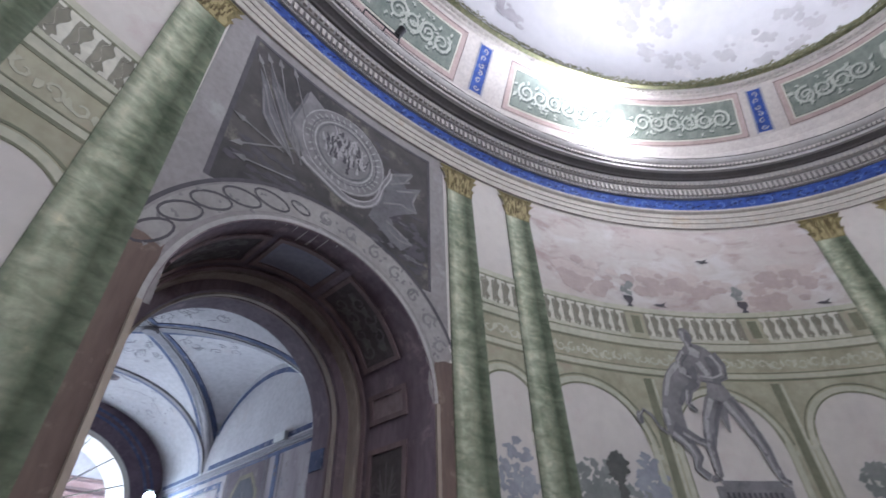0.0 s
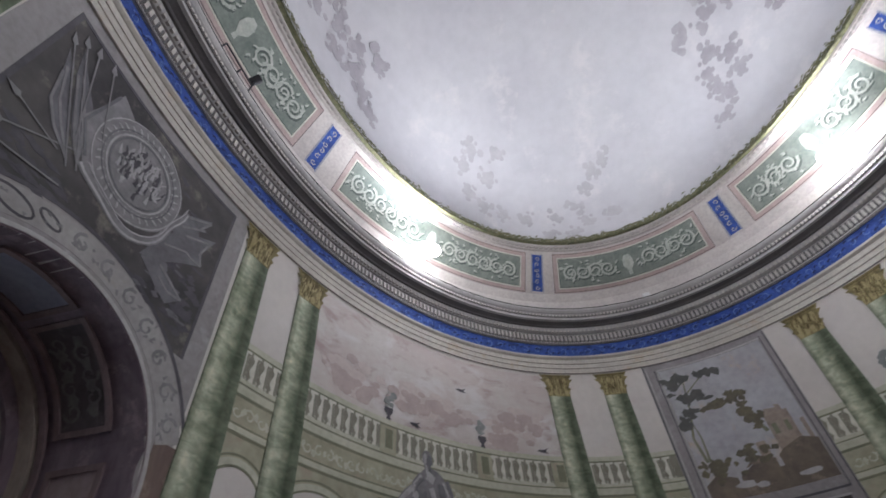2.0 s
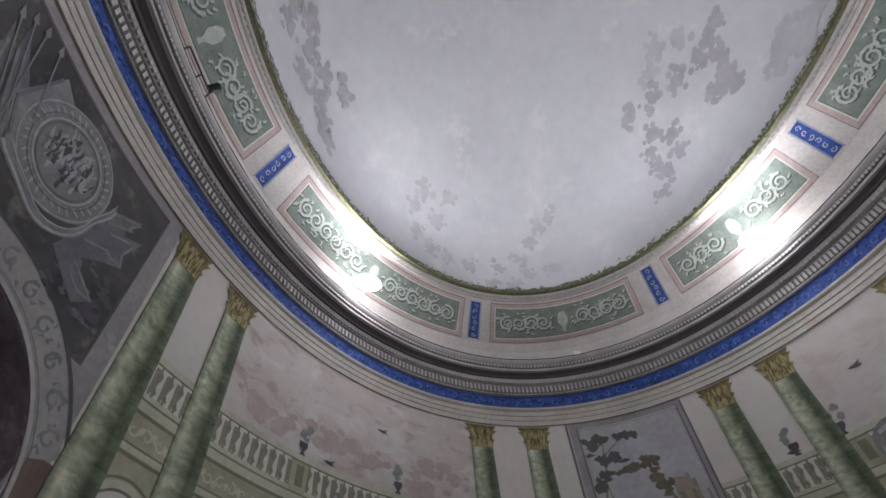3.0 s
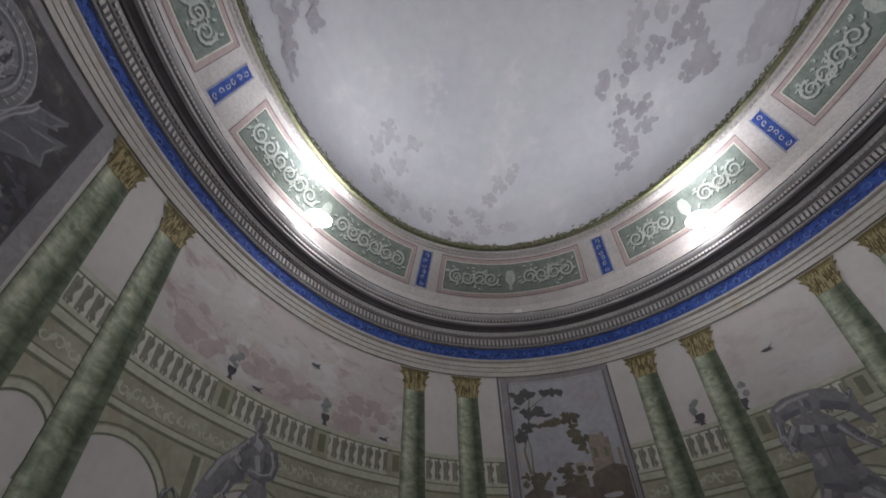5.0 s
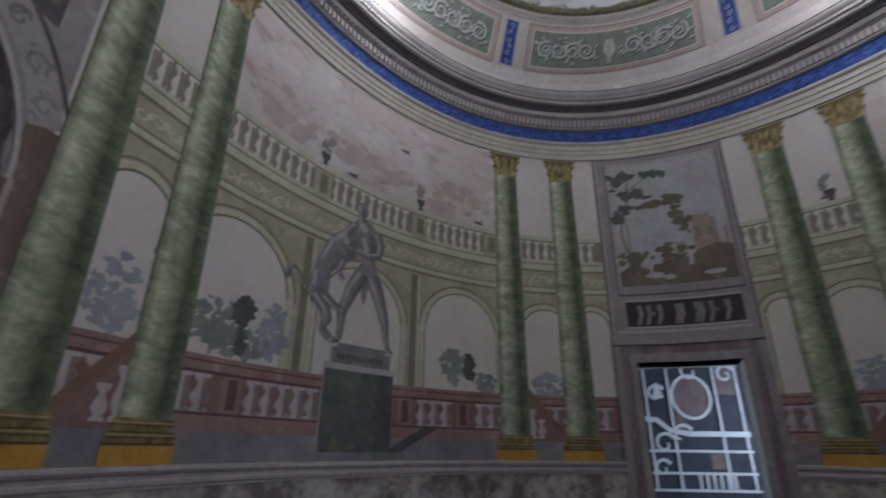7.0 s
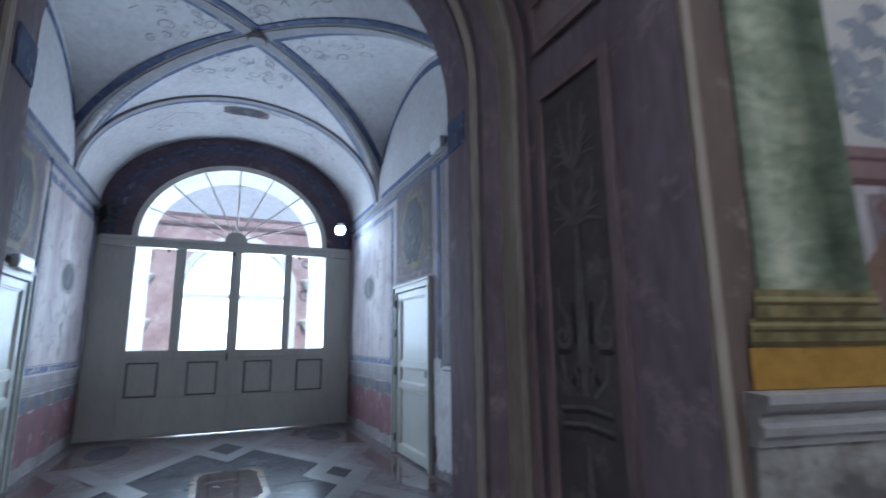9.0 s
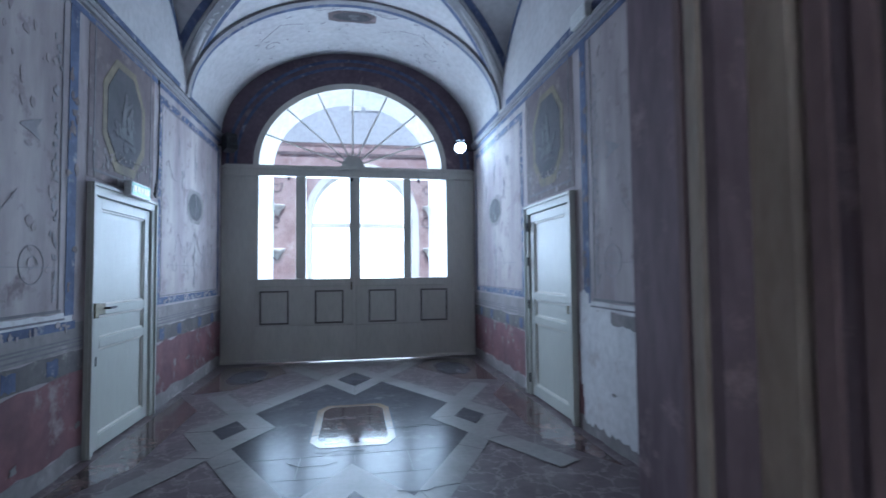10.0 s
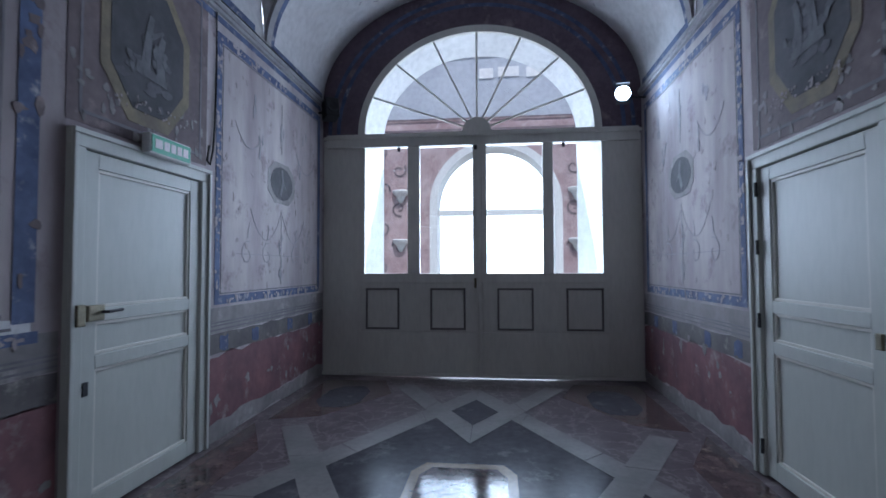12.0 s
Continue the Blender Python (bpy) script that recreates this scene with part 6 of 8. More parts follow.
ob["kind"] = "stuff"

# painted sprays on the dome
def spray(clumps, tone, size=0.28, many=13):
    """One painted branch: leafy clumps round each (angle, elevation), thinning outwards."""
    bm = bmesh.new()
    k = 0
    for th, el in clumps:
        for j in range(many):
            d = 0.0 if j == 0 else RND.uniform(0.4, 1.15) * size
            a = RND.uniform(0, 6.28)
            r = size * (RND.uniform(0.5, 0.65) if j == 0 else RND.uniform(0.18, 0.40))
            sq = max(math.cos(radians(el)), 0.25)
            t2, e2 = th + d * math.cos(a) * 10.5 / sq, max(2.0, el + d * math.sin(a) * 14)
            lay(bm, lobed(r), lambda u, v, p, t2=t2, e2=e2, sq=sq: dome_at(t2 + u * 10.5 / sq, e2 + v * 14, p), 0.010 + 0.0005 * (k % 23), cut=9)
            k += 1
    return part("painted_spray", bm, tone, dome, "grey-mauve painted branches in the sky")


spray([(36, 31), (28, 33), (38, 24), (30, 24), (35, 15), (31, 12)], "dome_mist", 0.24)
spray([(25, 11), (18, 11), (10, 12), (3, 16), (-2, 23), (-9, 31), (-5, 28), (1, 10), (-7, 10), (12, 4), (5, 4)], "dome_mist", 0.22)
spray([(-74, 36), (-68, 36), (-69, 27), (-65, 25), (-70, 31), (-68, 22), (-61, 38), (-54, 41), (-46, 43)], "dome_leaf", 0.24)
spray([(-52, 29), (-48, 34), (-45, 30), (-51, 23), (-45, 24), (-46, 20), (-42, 16)], "dome_leaf", 0.21)
spray([(-69, 43), (-64, 49), (-58, 46)], "dome_mist", 0.22)
spray([(-78, 14), (-78, 6), (-75, 11), (-82, 8)], "dome_mist", 0.34)
spray([(85, 19), (80, 24), (74, 26), (69, 30), (72, 20), (69, 16), (66, 13), (77, 16), (84, 28), (88, 24)], "dome_leaf", 0.24)
spray([(150, 30), (155, 22), (160, 14), (170, 10)], "dome_leaf")
spray([(-130, 35), (-128, 25), (-135, 18)], "dome_leaf")

# floodlights and fittings on the cornice
def floodlight(th, power=1.0):
    e = empty("floodlight", W(th, 7.5, 0.38), "white-hot floodlight on the cornice aimed at the dome", "floodlight", "floodlights on the cornice")
    inv = e.matrix_basis.inverted()
    q = (Vector((CX, CY, 14.5)) - W(th, 7.8, 0.6)).normalized().to_track_quat("Z", "Y").to_matrix().to_4x4()
    at = W(th, 7.76, 0.62)
    def add(name, bm, m_, lab=""):
        bmesh.ops.transform(bm, matrix=inv, verts=bm.verts)
        return part(name, bm, m_, e, lab)
    # glare is built in: oversized lens, housing and bracket coloured white
    bm = bmesh.new()
    box(bm, -0.05, 0.05, -0.04, 0.04, -0.10, -0.03, bevel=0.012)
    bmesh.ops.transform(bm, matrix=Matrix.Translation(at) @ q, verts=bm.verts)
    add("housing", bm, "white", "lamp housing coloured white to merge with the glare")
    bm = bmesh.new()
    lathe(bm, [(0.08, -0.06), (0.19, -0.02), (0.235, 0.05), (0.20, 0.13), (0.08, 0.19)], (0, 0, 0))
    bmesh.ops.transform(bm, matrix=Matrix.Translation(at) @ q, verts=bm.verts)
    add("lens", bm, "flood", "glowing white lens, enlarged to stand for its glare")
    bm = bmesh.new()
    tube(bm, [W(th, 7.5, 0.38), W(th, 7.62, 0.40), at - q.to_3x3() @ Vector((0, 0, 0.07))], 0.014)
    add("bracket", bm, "white")
    lamp("flood_lamp", "SPOT", at + q.to_3x3() @ Vector((0, 0, 0.34)), (CX, CY, 10.4), FLOOD * power, 0.2, cone=179, blend=0.5)


# the lamp at -130 is unseen, added by symmetry to light the room
for th, power in ((46.5, 1.1), (-50.3, 0.85), (-130.0, 1.2)):
    floodlight(th, power)
sb = empty("spotlight", W(84, 7.5, 0.36), "dark unlit spotlight clamped on the cornice", "spotlight")
inv = sb.matrix_basis.inverted()
c0 = W(84, 7.85, 0.42)
bm = bmesh.new()
lathe(bm, [(0.03, -0.09), (0.055, -0.07), (0.06, 0.06), (0.05, 0.07)], c0, pose(0, 0, 0, 50, 0, 10))
bmesh.ops.transform(bm, matrix=inv, verts=bm.verts)
part("body", bm, "iron", sb)
bm = bmesh.new()
tube(bm, [W(84, 7.5, 0.36), W(84, 7.7, 0.40), c0], 0.012), tube(bm, [W(84, 7.74, 0.38), W(89, 7.74, 0.38)], 0.012), tube(bm, [W(89, 7.74, 0.38), W(89, 7.56, 0.22)], 0.012), tube(bm, [W(86, 7.74, 0.38), W(86, 7.56, 0.22)], 0.012)
bmesh.ops.transform(bm, matrix=inv, verts=bm.verts)
part("bracket", bm, "iron", sb)
jb = empty("junction_box", W(-7.3, 7.5, 0.36), "small white plastic junction box on the cornice", "junction box")
bm = boxes((-0.045, 0.045, -0.07, 0.07, 0, 0.10), bevel=0.008)
bmesh.ops.rotate(bm, cent=(0, 0, 0), matrix=Matrix.Rotation(radians(-7), 3, "Z"), verts=bm.verts)
part("case", bm, "white", jb)
cb = empty("cornice_cable", W(0, 7.5, 0.40), "thin black cable lying along the cornice edge", "cable")
bm = bmesh.new()
tube(bm, [W(t, 7.505, 0.405 + 0.006 * math.sin(t)) - W(0, 7.5, 0.40) for t in range(-80, 125, 3)], 0.008, 6)
part("cord", bm, "black", cb)

# ---- panels inside the arch ----
YF0, YF1 = 5.39, 5.82
SECT = [(0.30, 2.65, "purple_d"), (2.98, 3.18, "pinkp"), (3.52, 4.40, "purple_d"), (4.58, 5.21, "soffit")]
LEN = arch_len(R_FACE)
for s in (0, 1):
    for d0, d1, m_ in SECT[:4 - s]:
        a, b = (d0, d1) if s == 0 else (LEN - d1, LEN - d0)
        bm = bmesh.new()
        nn = 24 if a + b > 2 * 2.93 or s else 12
        for da, db, ya, yb in ((a - 0.05, a, YF0 - 0.05, YF1 + 0.05), (b, b + 0.05, YF0 - 0.05, YF1 + 0.05), (a, b, YF0 - 0.05, YF0), (a, b, YF1, YF1 + 0.05)):
            reveal(bm, R_FACE, ya, yb, da, db, 0.025, nn)
        fr = part("jamb_panel", bm, "mould", arch, "raised brown moulding round a painted panel")
        bm = bmesh.new()
        reveal(bm, R_FACE, YF0, YF1, a, b, 0.006, nn)
        part("field", bm, m_, fr)
        if m_ == "purple_d":
            o, dk = [], []
            if b < Z_SPRING or a > LEN - Z_SPRING:
                surf = lambda u, z, p, s=s: Vector(((1 - 2 * s) * (R_FACE - p), (YF0 + YF1) / 2 + u, z))
                for zz in (0.0, -0.95):
                    for e in (-1, 1):
                        o += [bar([(e * 0.155, 1.68 + zz), (e * 0.15, 1.60 + zz), (e * 0.10, 1.53 + zz), (e * 0.085, 1.46 + zz)], 0.018, 0.035), bar(spiral(e * 0.135, 1.455 + zz, 0.055, 1.2, 3.14 if e > 0 else 0, e, 14), 0.03, 0.014)]
                        dk += [blob(e * 0.135, 1.385 + zz, 0.05, 0.014, 9, 0.2, RND), bar([(e * 0.06, 1.60 + zz), (e * 0.045, 1.42 + zz)], 0.02, 0.03), bar([(e * 0.02, 1.34 + zz), (e * 0.09, 1.24 + zz)], 0.02, 0.03)]
                        o += [bar([(e * 0.145, 1.37 + zz), (e * 0.13, 1.27 + zz), (e * 0.05, 1.20 + zz)], 0.03, 0.02), bar([(e * 0.06, 1.33 + zz), (e * 0.04, 1.24 + zz)], 0.022, 0.012)]
                    o += [bar([(0.0, 1.95 + zz), (-0.005, 1.7 + zz), (0, 1.34 + zz)], 0.025, 0.075), blob(0, 1.33 + zz, 0.05, 0.025, 10, 0.15, RND), bar([(0.0, 1.32 + zz), (0.0, 1.2 + zz)], 0.03, 0.04)]
                    for z1 in (1.155, 1.085):
                        o.append(bar([(-0.15, z1 - 0.012 + zz), (0, z1 + 0.004 + zz), (0.17, z1 - 0.012 + zz)], 0.016))
                        dk.append(bar([(-0.15, z1 - 0.034 + zz), (0, z1 - 0.018 + zz), (0.17, z1 - 0.034 + zz)], 0.016))
                for e in (-1, 1):
                    for k in range(5):
                        o.append(bar([(e * 0.01, 1.96), (e * (0.08 + 0.01 * k), 1.97 + 0.03 * k), (e * (0.17 - 0.012 * k), 1.94 + 0.065 * k)], 0.028, 0.008))
                        o.append(bar([(e * 0.01, 2.22), (e * 0.07, 2.27 + 0.03 * k), (e * (0.15 - 0.015 * k), 2.26 + 0.06 * k)], 0.022, 0.008))
                o.append(bar([(0, 1.95), (0, 2.55)], 0.03, 0.012))
                bm = bmesh.new()
                for k, q in enumerate(o):
                    lay(bm, q, surf, 0.012 + 0.0005 * (k % 12), cut=5)
                part("grotesque", bm, "orn", fr, "grey painted vase and scroll ornament")
                bm = bmesh.new()
                for k, q in enumerate(dk):
                    lay(bm, q, surf, 0.009 + 0.0003 * (k % 8), cut=5)
                part("grotesque_shade", bm, "orn_d", fr)
            else:
                bm = bmesh.new()
                for k in range(7):
                    v = a + 0.15 + (b - a - 0.3) * k / 6
                    for q in (bar(spiral(0.10 * (-1) ** k, v, 0.09, 1.1, k, 1 if k % 2 else -1, 9), 0.03, 0.015), blob(-0.10 * (-1) ** k, v, 0.05, 0.06, 8, 0.4, RND)):
                        lay(bm, q, lambda u, w, p: (lambda xz: (xz[0] * (1 - p / R_FACE), (YF0 + YF1) / 2 + u, Z_SPRING + (xz[1] - Z_SPRING) * (1 - p / R_FACE)))(arch_point(w, R_FACE, 0, 0)), 0.012 + 0.0006 * k, cut=5)
                part("grotesque", bm, "orn", fr, "grey painted scrolls")
for nm, r, ya, yb, pr, mt in (("edge_bead", R_FACE, 5.92, 5.98, 0.05, "mould"), ("inner_bead", R_IN, 6.20, 6.25, 0.03, "mould_l"), ("inner_line", R_IN, 6.30, 6.33, 0.012, "mould")):
    bm = bmesh.new()
    reveal(bm, r, ya, yb, 0, arch_len(r), pr, 90)
    part(nm, bm, mt, arch, "chipped brown moulding")
for s in (-1, 1):
    bm = bmesh.new()
    box(bm, s * R_IN - 0.012, s * R_IN + 0.012, 6.38, 6.60, 2.62, 2.82)
    part("blue_panel", bm, "vblue", arch, "small worn blue painted tablet")

# ---- vestibule wall paintings ----
def side(x, s):
    """The face of a side wall: along y, up z, proud towards the room."""
    return lambda u, v, p: Vector((x - s * p, u, v))


def ragged(u0, u1, v0, v1, amp=0.025, n=14):
    top = [(u0 + (u1 - u0) * k / n, v1 + RND.uniform(-amp, amp)) for k in range(n + 1)]
    bot = [(u0 + (u1 - u0) * k / n, v0 + RND.uniform(-amp, amp)) for k in range(n + 1)]
    return bot + top[::-1]


def frame_rects(u0, u1, v0, v1, w):
    return [rect(u0, u1, v0, v0 + w), rect(u0, u1, v1 - w, v1), rect(u0, u0 + w, v0 + w, v1 - w), rect(u1 - w, u1, v0 + w, v1 - w)]


def octagon(u, v, ru, rv, k=0.45):
    return [(u - ru, v - rv * k), (u - ru * k, v - rv), (u + ru * k, v - rv), (u + ru, v - rv * k), (u + ru, v + rv * k), (u + ru * k, v + rv), (u - ru * k, v + rv), (u - ru, v + rv * k)]


def specks(n, u0, u1, v0, v1, r):
    return [blob(RND.uniform(u0, u1), RND.uniform(v0, v1), r * RND.uniform(0.4, 1.4), r * RND.uniform(0.4, 1.8), 8, 0.45, RND) for _ in range(n)]


def festoon(u0, u1, v, drop, w=0.007):
    return bar([(u0 + (u1 - u0) * k / 10, v - drop * (1 - (2 * k / 10 - 1) ** 2)) for k in range(11)], w)


for wob, x, s in ((bpy.data.objects["wall_west"], XL, -1), (bpy.data.objects["wall_east"], XR, 1)):
    f = side(x, s)
    east = s > 0
    segs = [(Y_IN, DL0 - 0.02), (DL1 + 0.02, YE)]
    P = lambda nm, o, p, m_, par=wob, lab="": paint(nm, o, f, p, m_, par, lab, cut=9)
    P("red_dado", [ragged(a, b, 0.14, 0.70) for a, b in segs], 0.008, "vred", wob, "worn dark red painted dado")
    P("foot_plaster", [ragged(a, b, 0.0, 0.15, 0.03) for a, b in segs], 0.012, "vgrey", wob, "scuffed grey plaster foot")
    P("dark_band", [ragged(a, b, 0.71, 0.87, 0.01) for a, b in segs], 0.008, "vdark", wob, "dark worn painted band")
    P("grey_band", [rect(a, b, 0.88, 1.09) for a, b in segs], 0.008, "vgrey", wob, "grey painted band with lines")
    P("band_lines", [rect(a, b, z, z + 0.012) for a, b in segs for z in (0.90, 0.935, 0.96)], 0.012, "vline")
    P("band_patches", [ragged(c, c + 0.13, 0.73, 0.85, 0.015, 4) for c in (7.6, 8.3, 8.75, 10.75, 11.3, 12.1, 12.7)], 0.012, "vblue")
    P("plaster_specks", [o for a, b in segs for o in specks(14, a, b, 0.2, 0.75, 0.03)], 0.016, "vgrey")
    # panel beyond the door
    P("blue_border", frame_rects(10.66, 13.08, 1.115, 3.42, 0.075), 0.008, "vblue", wob, "worn blue and white painted border")
    P("border_lines", frame_rects(10.745, 12.995, 1.20, 3.335, 0.012), 0.012, "vline")
    P("border_wear", specks(40, 10.66, 10.74, 1.2, 3.3, 0.017) + specks(46, 10.7, 13.05, 1.12, 1.18, 0.016) + specks(46, 10.7, 13.05, 3.36, 3.41, 0.016), 0.012, "vwall")
    md = P("medallion", [octagon(11.93, 2.33, 0.33, 0.22, 0.5)], 0.008, "vgrey", wob, "small dark painted oval medallion")
    P("medallion_field", [blob(11.93, 2.33, 0.27, 0.18, 18, 0.02, RND)], 0.012, "vpic", md)
    P("medallion_figure", [bar([(11.88, 2.2), (11.95, 2.34), (11.92, 2.48)], 0.06, 0.05), bar([(11.95, 2.35), (12.02, 2.28)], 0.04, 0.02)], 0.016, "vfig", md)
    ar = [festoon(11.25, 11.9, 1.98, 0.28), festoon(11.95, 12.55, 1.98, 0.28), rect(11.915, 11.93, 1.25, 2.05), festoon(10.95, 11.5, 2.75, 0.2), festoon(12.3, 12.9, 2.75, 0.2), rect(11.0, 12.9, 1.545, 1.552), rect(11.916, 11.928, 2.65, 3.2)]
    for c in (11.2, 11.6, 12.3, 12.65):
        ar += [bar(spiral(c, 1.55, 0.13, 1.0, 1.2, 1, 9), 0.013, 0.008), bar([(c, 1.7), (c + 0.03, 1.85)], 0.02, 0.008)]
    for c, z in ((11.45, 2.6), (12.4, 2.6), (11.3, 3.0), (12.55, 3.0), (11.92, 2.9), (11.92, 1.4), (11.92, 1.7)):
        ar += [blob(c + RND.uniform(-0.05, 0.05), z + RND.uniform(-0.1, 0.1), 0.02, 0.05, 7, 0.4, RND) for _ in range(4)]
    P("arabesque", ar, 0.008, "vsprig", wob, "faint grey painted arabesques and festoons")
    # over the door
    od = P("overdoor_painting", [rect(9.22, 10.52, 2.24, 3.58)], 0.008, "vframe", wob, "mauve painted overdoor with an octagonal grisaille picture")
    P("overdoor_wear", specks(46, 9.25, 10.5, 2.26, 2.62, 0.022), 0.012, "vgrey", od)
    P("overdoor_lines", frame_rects(9.30, 10.44, 2.30, 3.54, 0.02), 0.012, "vline", od)
    P("gold_frame", [octagon(9.86, 2.87, 0.42, 0.51)], 0.016, "vgold", od, "ochre painted octagonal frame")
    P("picture", [octagon(9.86, 2.88, 0.345, 0.43)], 0.020, "vpic", od, "dark faded painted scene")
    P("picture_clouds", [blob(9.87 + RND.gauss(0, 0.14), 2.72 + RND.gauss(0, 0.10), 0.035 + 0.03 * RND.random(), 0.03, 9, 0.4, RND) for _ in range(17)], 0.024, "vfig_d", od)
    P("picture_shapes", [bar([(9.80, 2.72), (9.83, 2.95), (9.86, 3.12)], 0.09, 0.05), bar([(9.96, 2.72), (9.94, 2.90), (9.98, 3.02)], 0.09, 0.05), bar([(9.86, 2.98), (9.98, 3.06)], 0.04, 0.025), bar([(9.72, 2.74), (10.02, 2.70)], 0.08, 0.05)] + [blob(9.87 + RND.gauss(0, 0.10), 2.84 + RND.gauss(0, 0.12), 0.022, 0.03, 8, 0.4, RND) for _ in range(13)], 0.030, "vfig", od)
    P("picture_flaking", specks(40, 9.55, 10.25, 2.43, 2.53, 0.009), 0.036, "vstain", od)
    # strip and panel before the door
    P("blue_pilaster", [rect(8.95, 9.07, 1.15, 3.55)], 0.008, "vblue", wob, "worn dark blue painted strip")
    P("strip_wear", specks(14, 8.95, 9.07, 1.2, 3.4, 0.03), 0.012, "vframe")
    P("panel_lines", [rect(7.0, 8.9, 1.18, 1.20), rect(8.86, 8.875, 1.2, 3.5), rect(7.0, 8.95, 1.12, 1.135)], 0.008, "vline")
    if not east:
        P("panel_foot", [rect(7.0, 9.09, 1.045, 1.105)], 0.010, "vblue", wob, "worn dark blue painted strip")
        P("panel_foot_wear", specks(30, 7.0, 9.0, 1.05, 1.10, 0.02), 0.014, "vwall")
    P("white_border", [ragged(7.0, 9.05, 1.10, 1.17, 0.008)], 0.006, "vwhite")
    ar = [bar([(8.56 + 0.13 * math.cos(t), 1.52 + 0.13 * math.sin(t)) for t in [6.3 * k / 20 for k in range(21)]], 0.007), bar(spiral(8.56, 1.52, 0.07, 1, 0, 1, 9), 0.008, 0.005), rect(7.4, 8.8, 1.50, 1.506), festoon(7.6, 8.4, 2.0, 0.25), [(8.40, 2.42), (8.50, 2.40), (8.62, 2.36), (8.58, 2.44), (8.64, 2.52), (8.50, 2.47)]]
    for k in range(7):
        ar += [blob(8.80 + RND.gauss(0, 0.022), 1.25 + 0.28 * k + RND.uniform(0, 0.25), 0.012 + 0.012 * RND.random(), 0.022, 7, 0.4, RND) for _ in range(7)]
    for c in (7.7, 8.1):
        ar += [bar(spiral(c, 1.5, 0.12, 1.2, 0, 1, 16), 0.008, 0.005)]
    P("arabesque", ar, 0.008, "vsprig", wob, "faint grey painted arabesques and a bird")
    P("stains", specks(60, 7.0, 8.9, 1.3, 3.4, 0.028) + specks(70, 10.75, 13.0, 1.2, 3.3, 0.022), 0.004, "vstain")
    if east:
        P("bare_patch", [ragged(7.45, 9.10, 0.10, 1.0, 0.028, 34), ragged(8.6, 9.12, 0.3, 1.10, 0.03, 12), ragged(8.98, 9.16, 0.4, 1.25, 0.02, 8)], 0.018, "vwhite", wob, "bare white replastered patch on the dado")
    P("octagon_edge", [octagon(7.86, 2.47, 0.32, 0.34)], 0.008, "vgold", wob, "faded octagonal painted picture")
    P("octagon_field", [octagon(7.86, 2.47, 0.27, 0.285)], 0.012, "vpic")
    P("octagon_clouds", [blob(7.86 + RND.gauss(0, 0.09), 2.46 + RND.gauss(0, 0.10), 0.03 + 0.025 * RND.random(), 0.03, 9, 0.4, RND) for _ in range(17)], 0.020, "vfig_d")
    P("octagon_shapes", [bar([(7.80, 2.40), (7.86, 2.52), (7.92, 2.60)], 0.07, 0.04), bar([(7.90, 2.38), (7.95, 2.48)], 0.05, 0.03)] + [blob(7.86 + RND.gauss(0, 0.07), 2.48 + RND.gauss(0, 0.08), 0.018, 0.022, 8, 0.4, RND) for _ in range(12)], 0.028, "vfig")
    # cornice line and lunette borders
    bm = boxes((x - s * 0.05, x + 0.001 * s, Y_IN, YE - 0.02, 3.60, 3.64), (x - s * 0.03, x + 0.001 * s, Y_IN, YE - 0.02, 3.57, 3.60))
    part("wall_cornice", bm, "rib", wob, "thin grey moulded cornice line")
    P("cornice_blue", [rect(7.0, 13.1, 3.50, 3.555)], 0.012, "vblue")
    lb = bar([(B0 + 0.22 + (B1 - B0 - 0.44) * k / 24, 3.72 + (lunette(B0 + 0.22 + (B1 - B0 - 0.44) * k / 24) - 3.72) * 0.90) for k in range(25)], 0.09)
    P("lunette_border", [lb, rect(B0 + 0.2, B1 - 0.2, 3.70, 3.78)], 0.006, "vblue", wob, "blue painted border of the lunette")
    P("barrel_border", [rect(B1 + 0.12, YE - 0.1, 3.68, 3.75)], 0.030, "vblue")

# ---- vault ribs and painting ----
def vault_at(x, y, p):
    z = vault_z(x, y)
    e = 0.01
    nx_, ny_ = (vault_z(x + e, y) - vault_z(x - e, y)) / (2 * e), (vault_z(x, y + e) - vault_z(x, y - e)) / (2 * e)
    nn = Vector((nx_, ny_, -1)).normalized()
    return Vector((x, y, z)) + nn * p


YM = (B0 + B1) / 2


def groin(t, s, w=0.0):
    """Along a groin from the crown (0) to the corner (1); s picks the corner; w shifts it sideways."""
    return s[0] * XR * t, YM + s[1] * (B1 - B0) / 2 * t


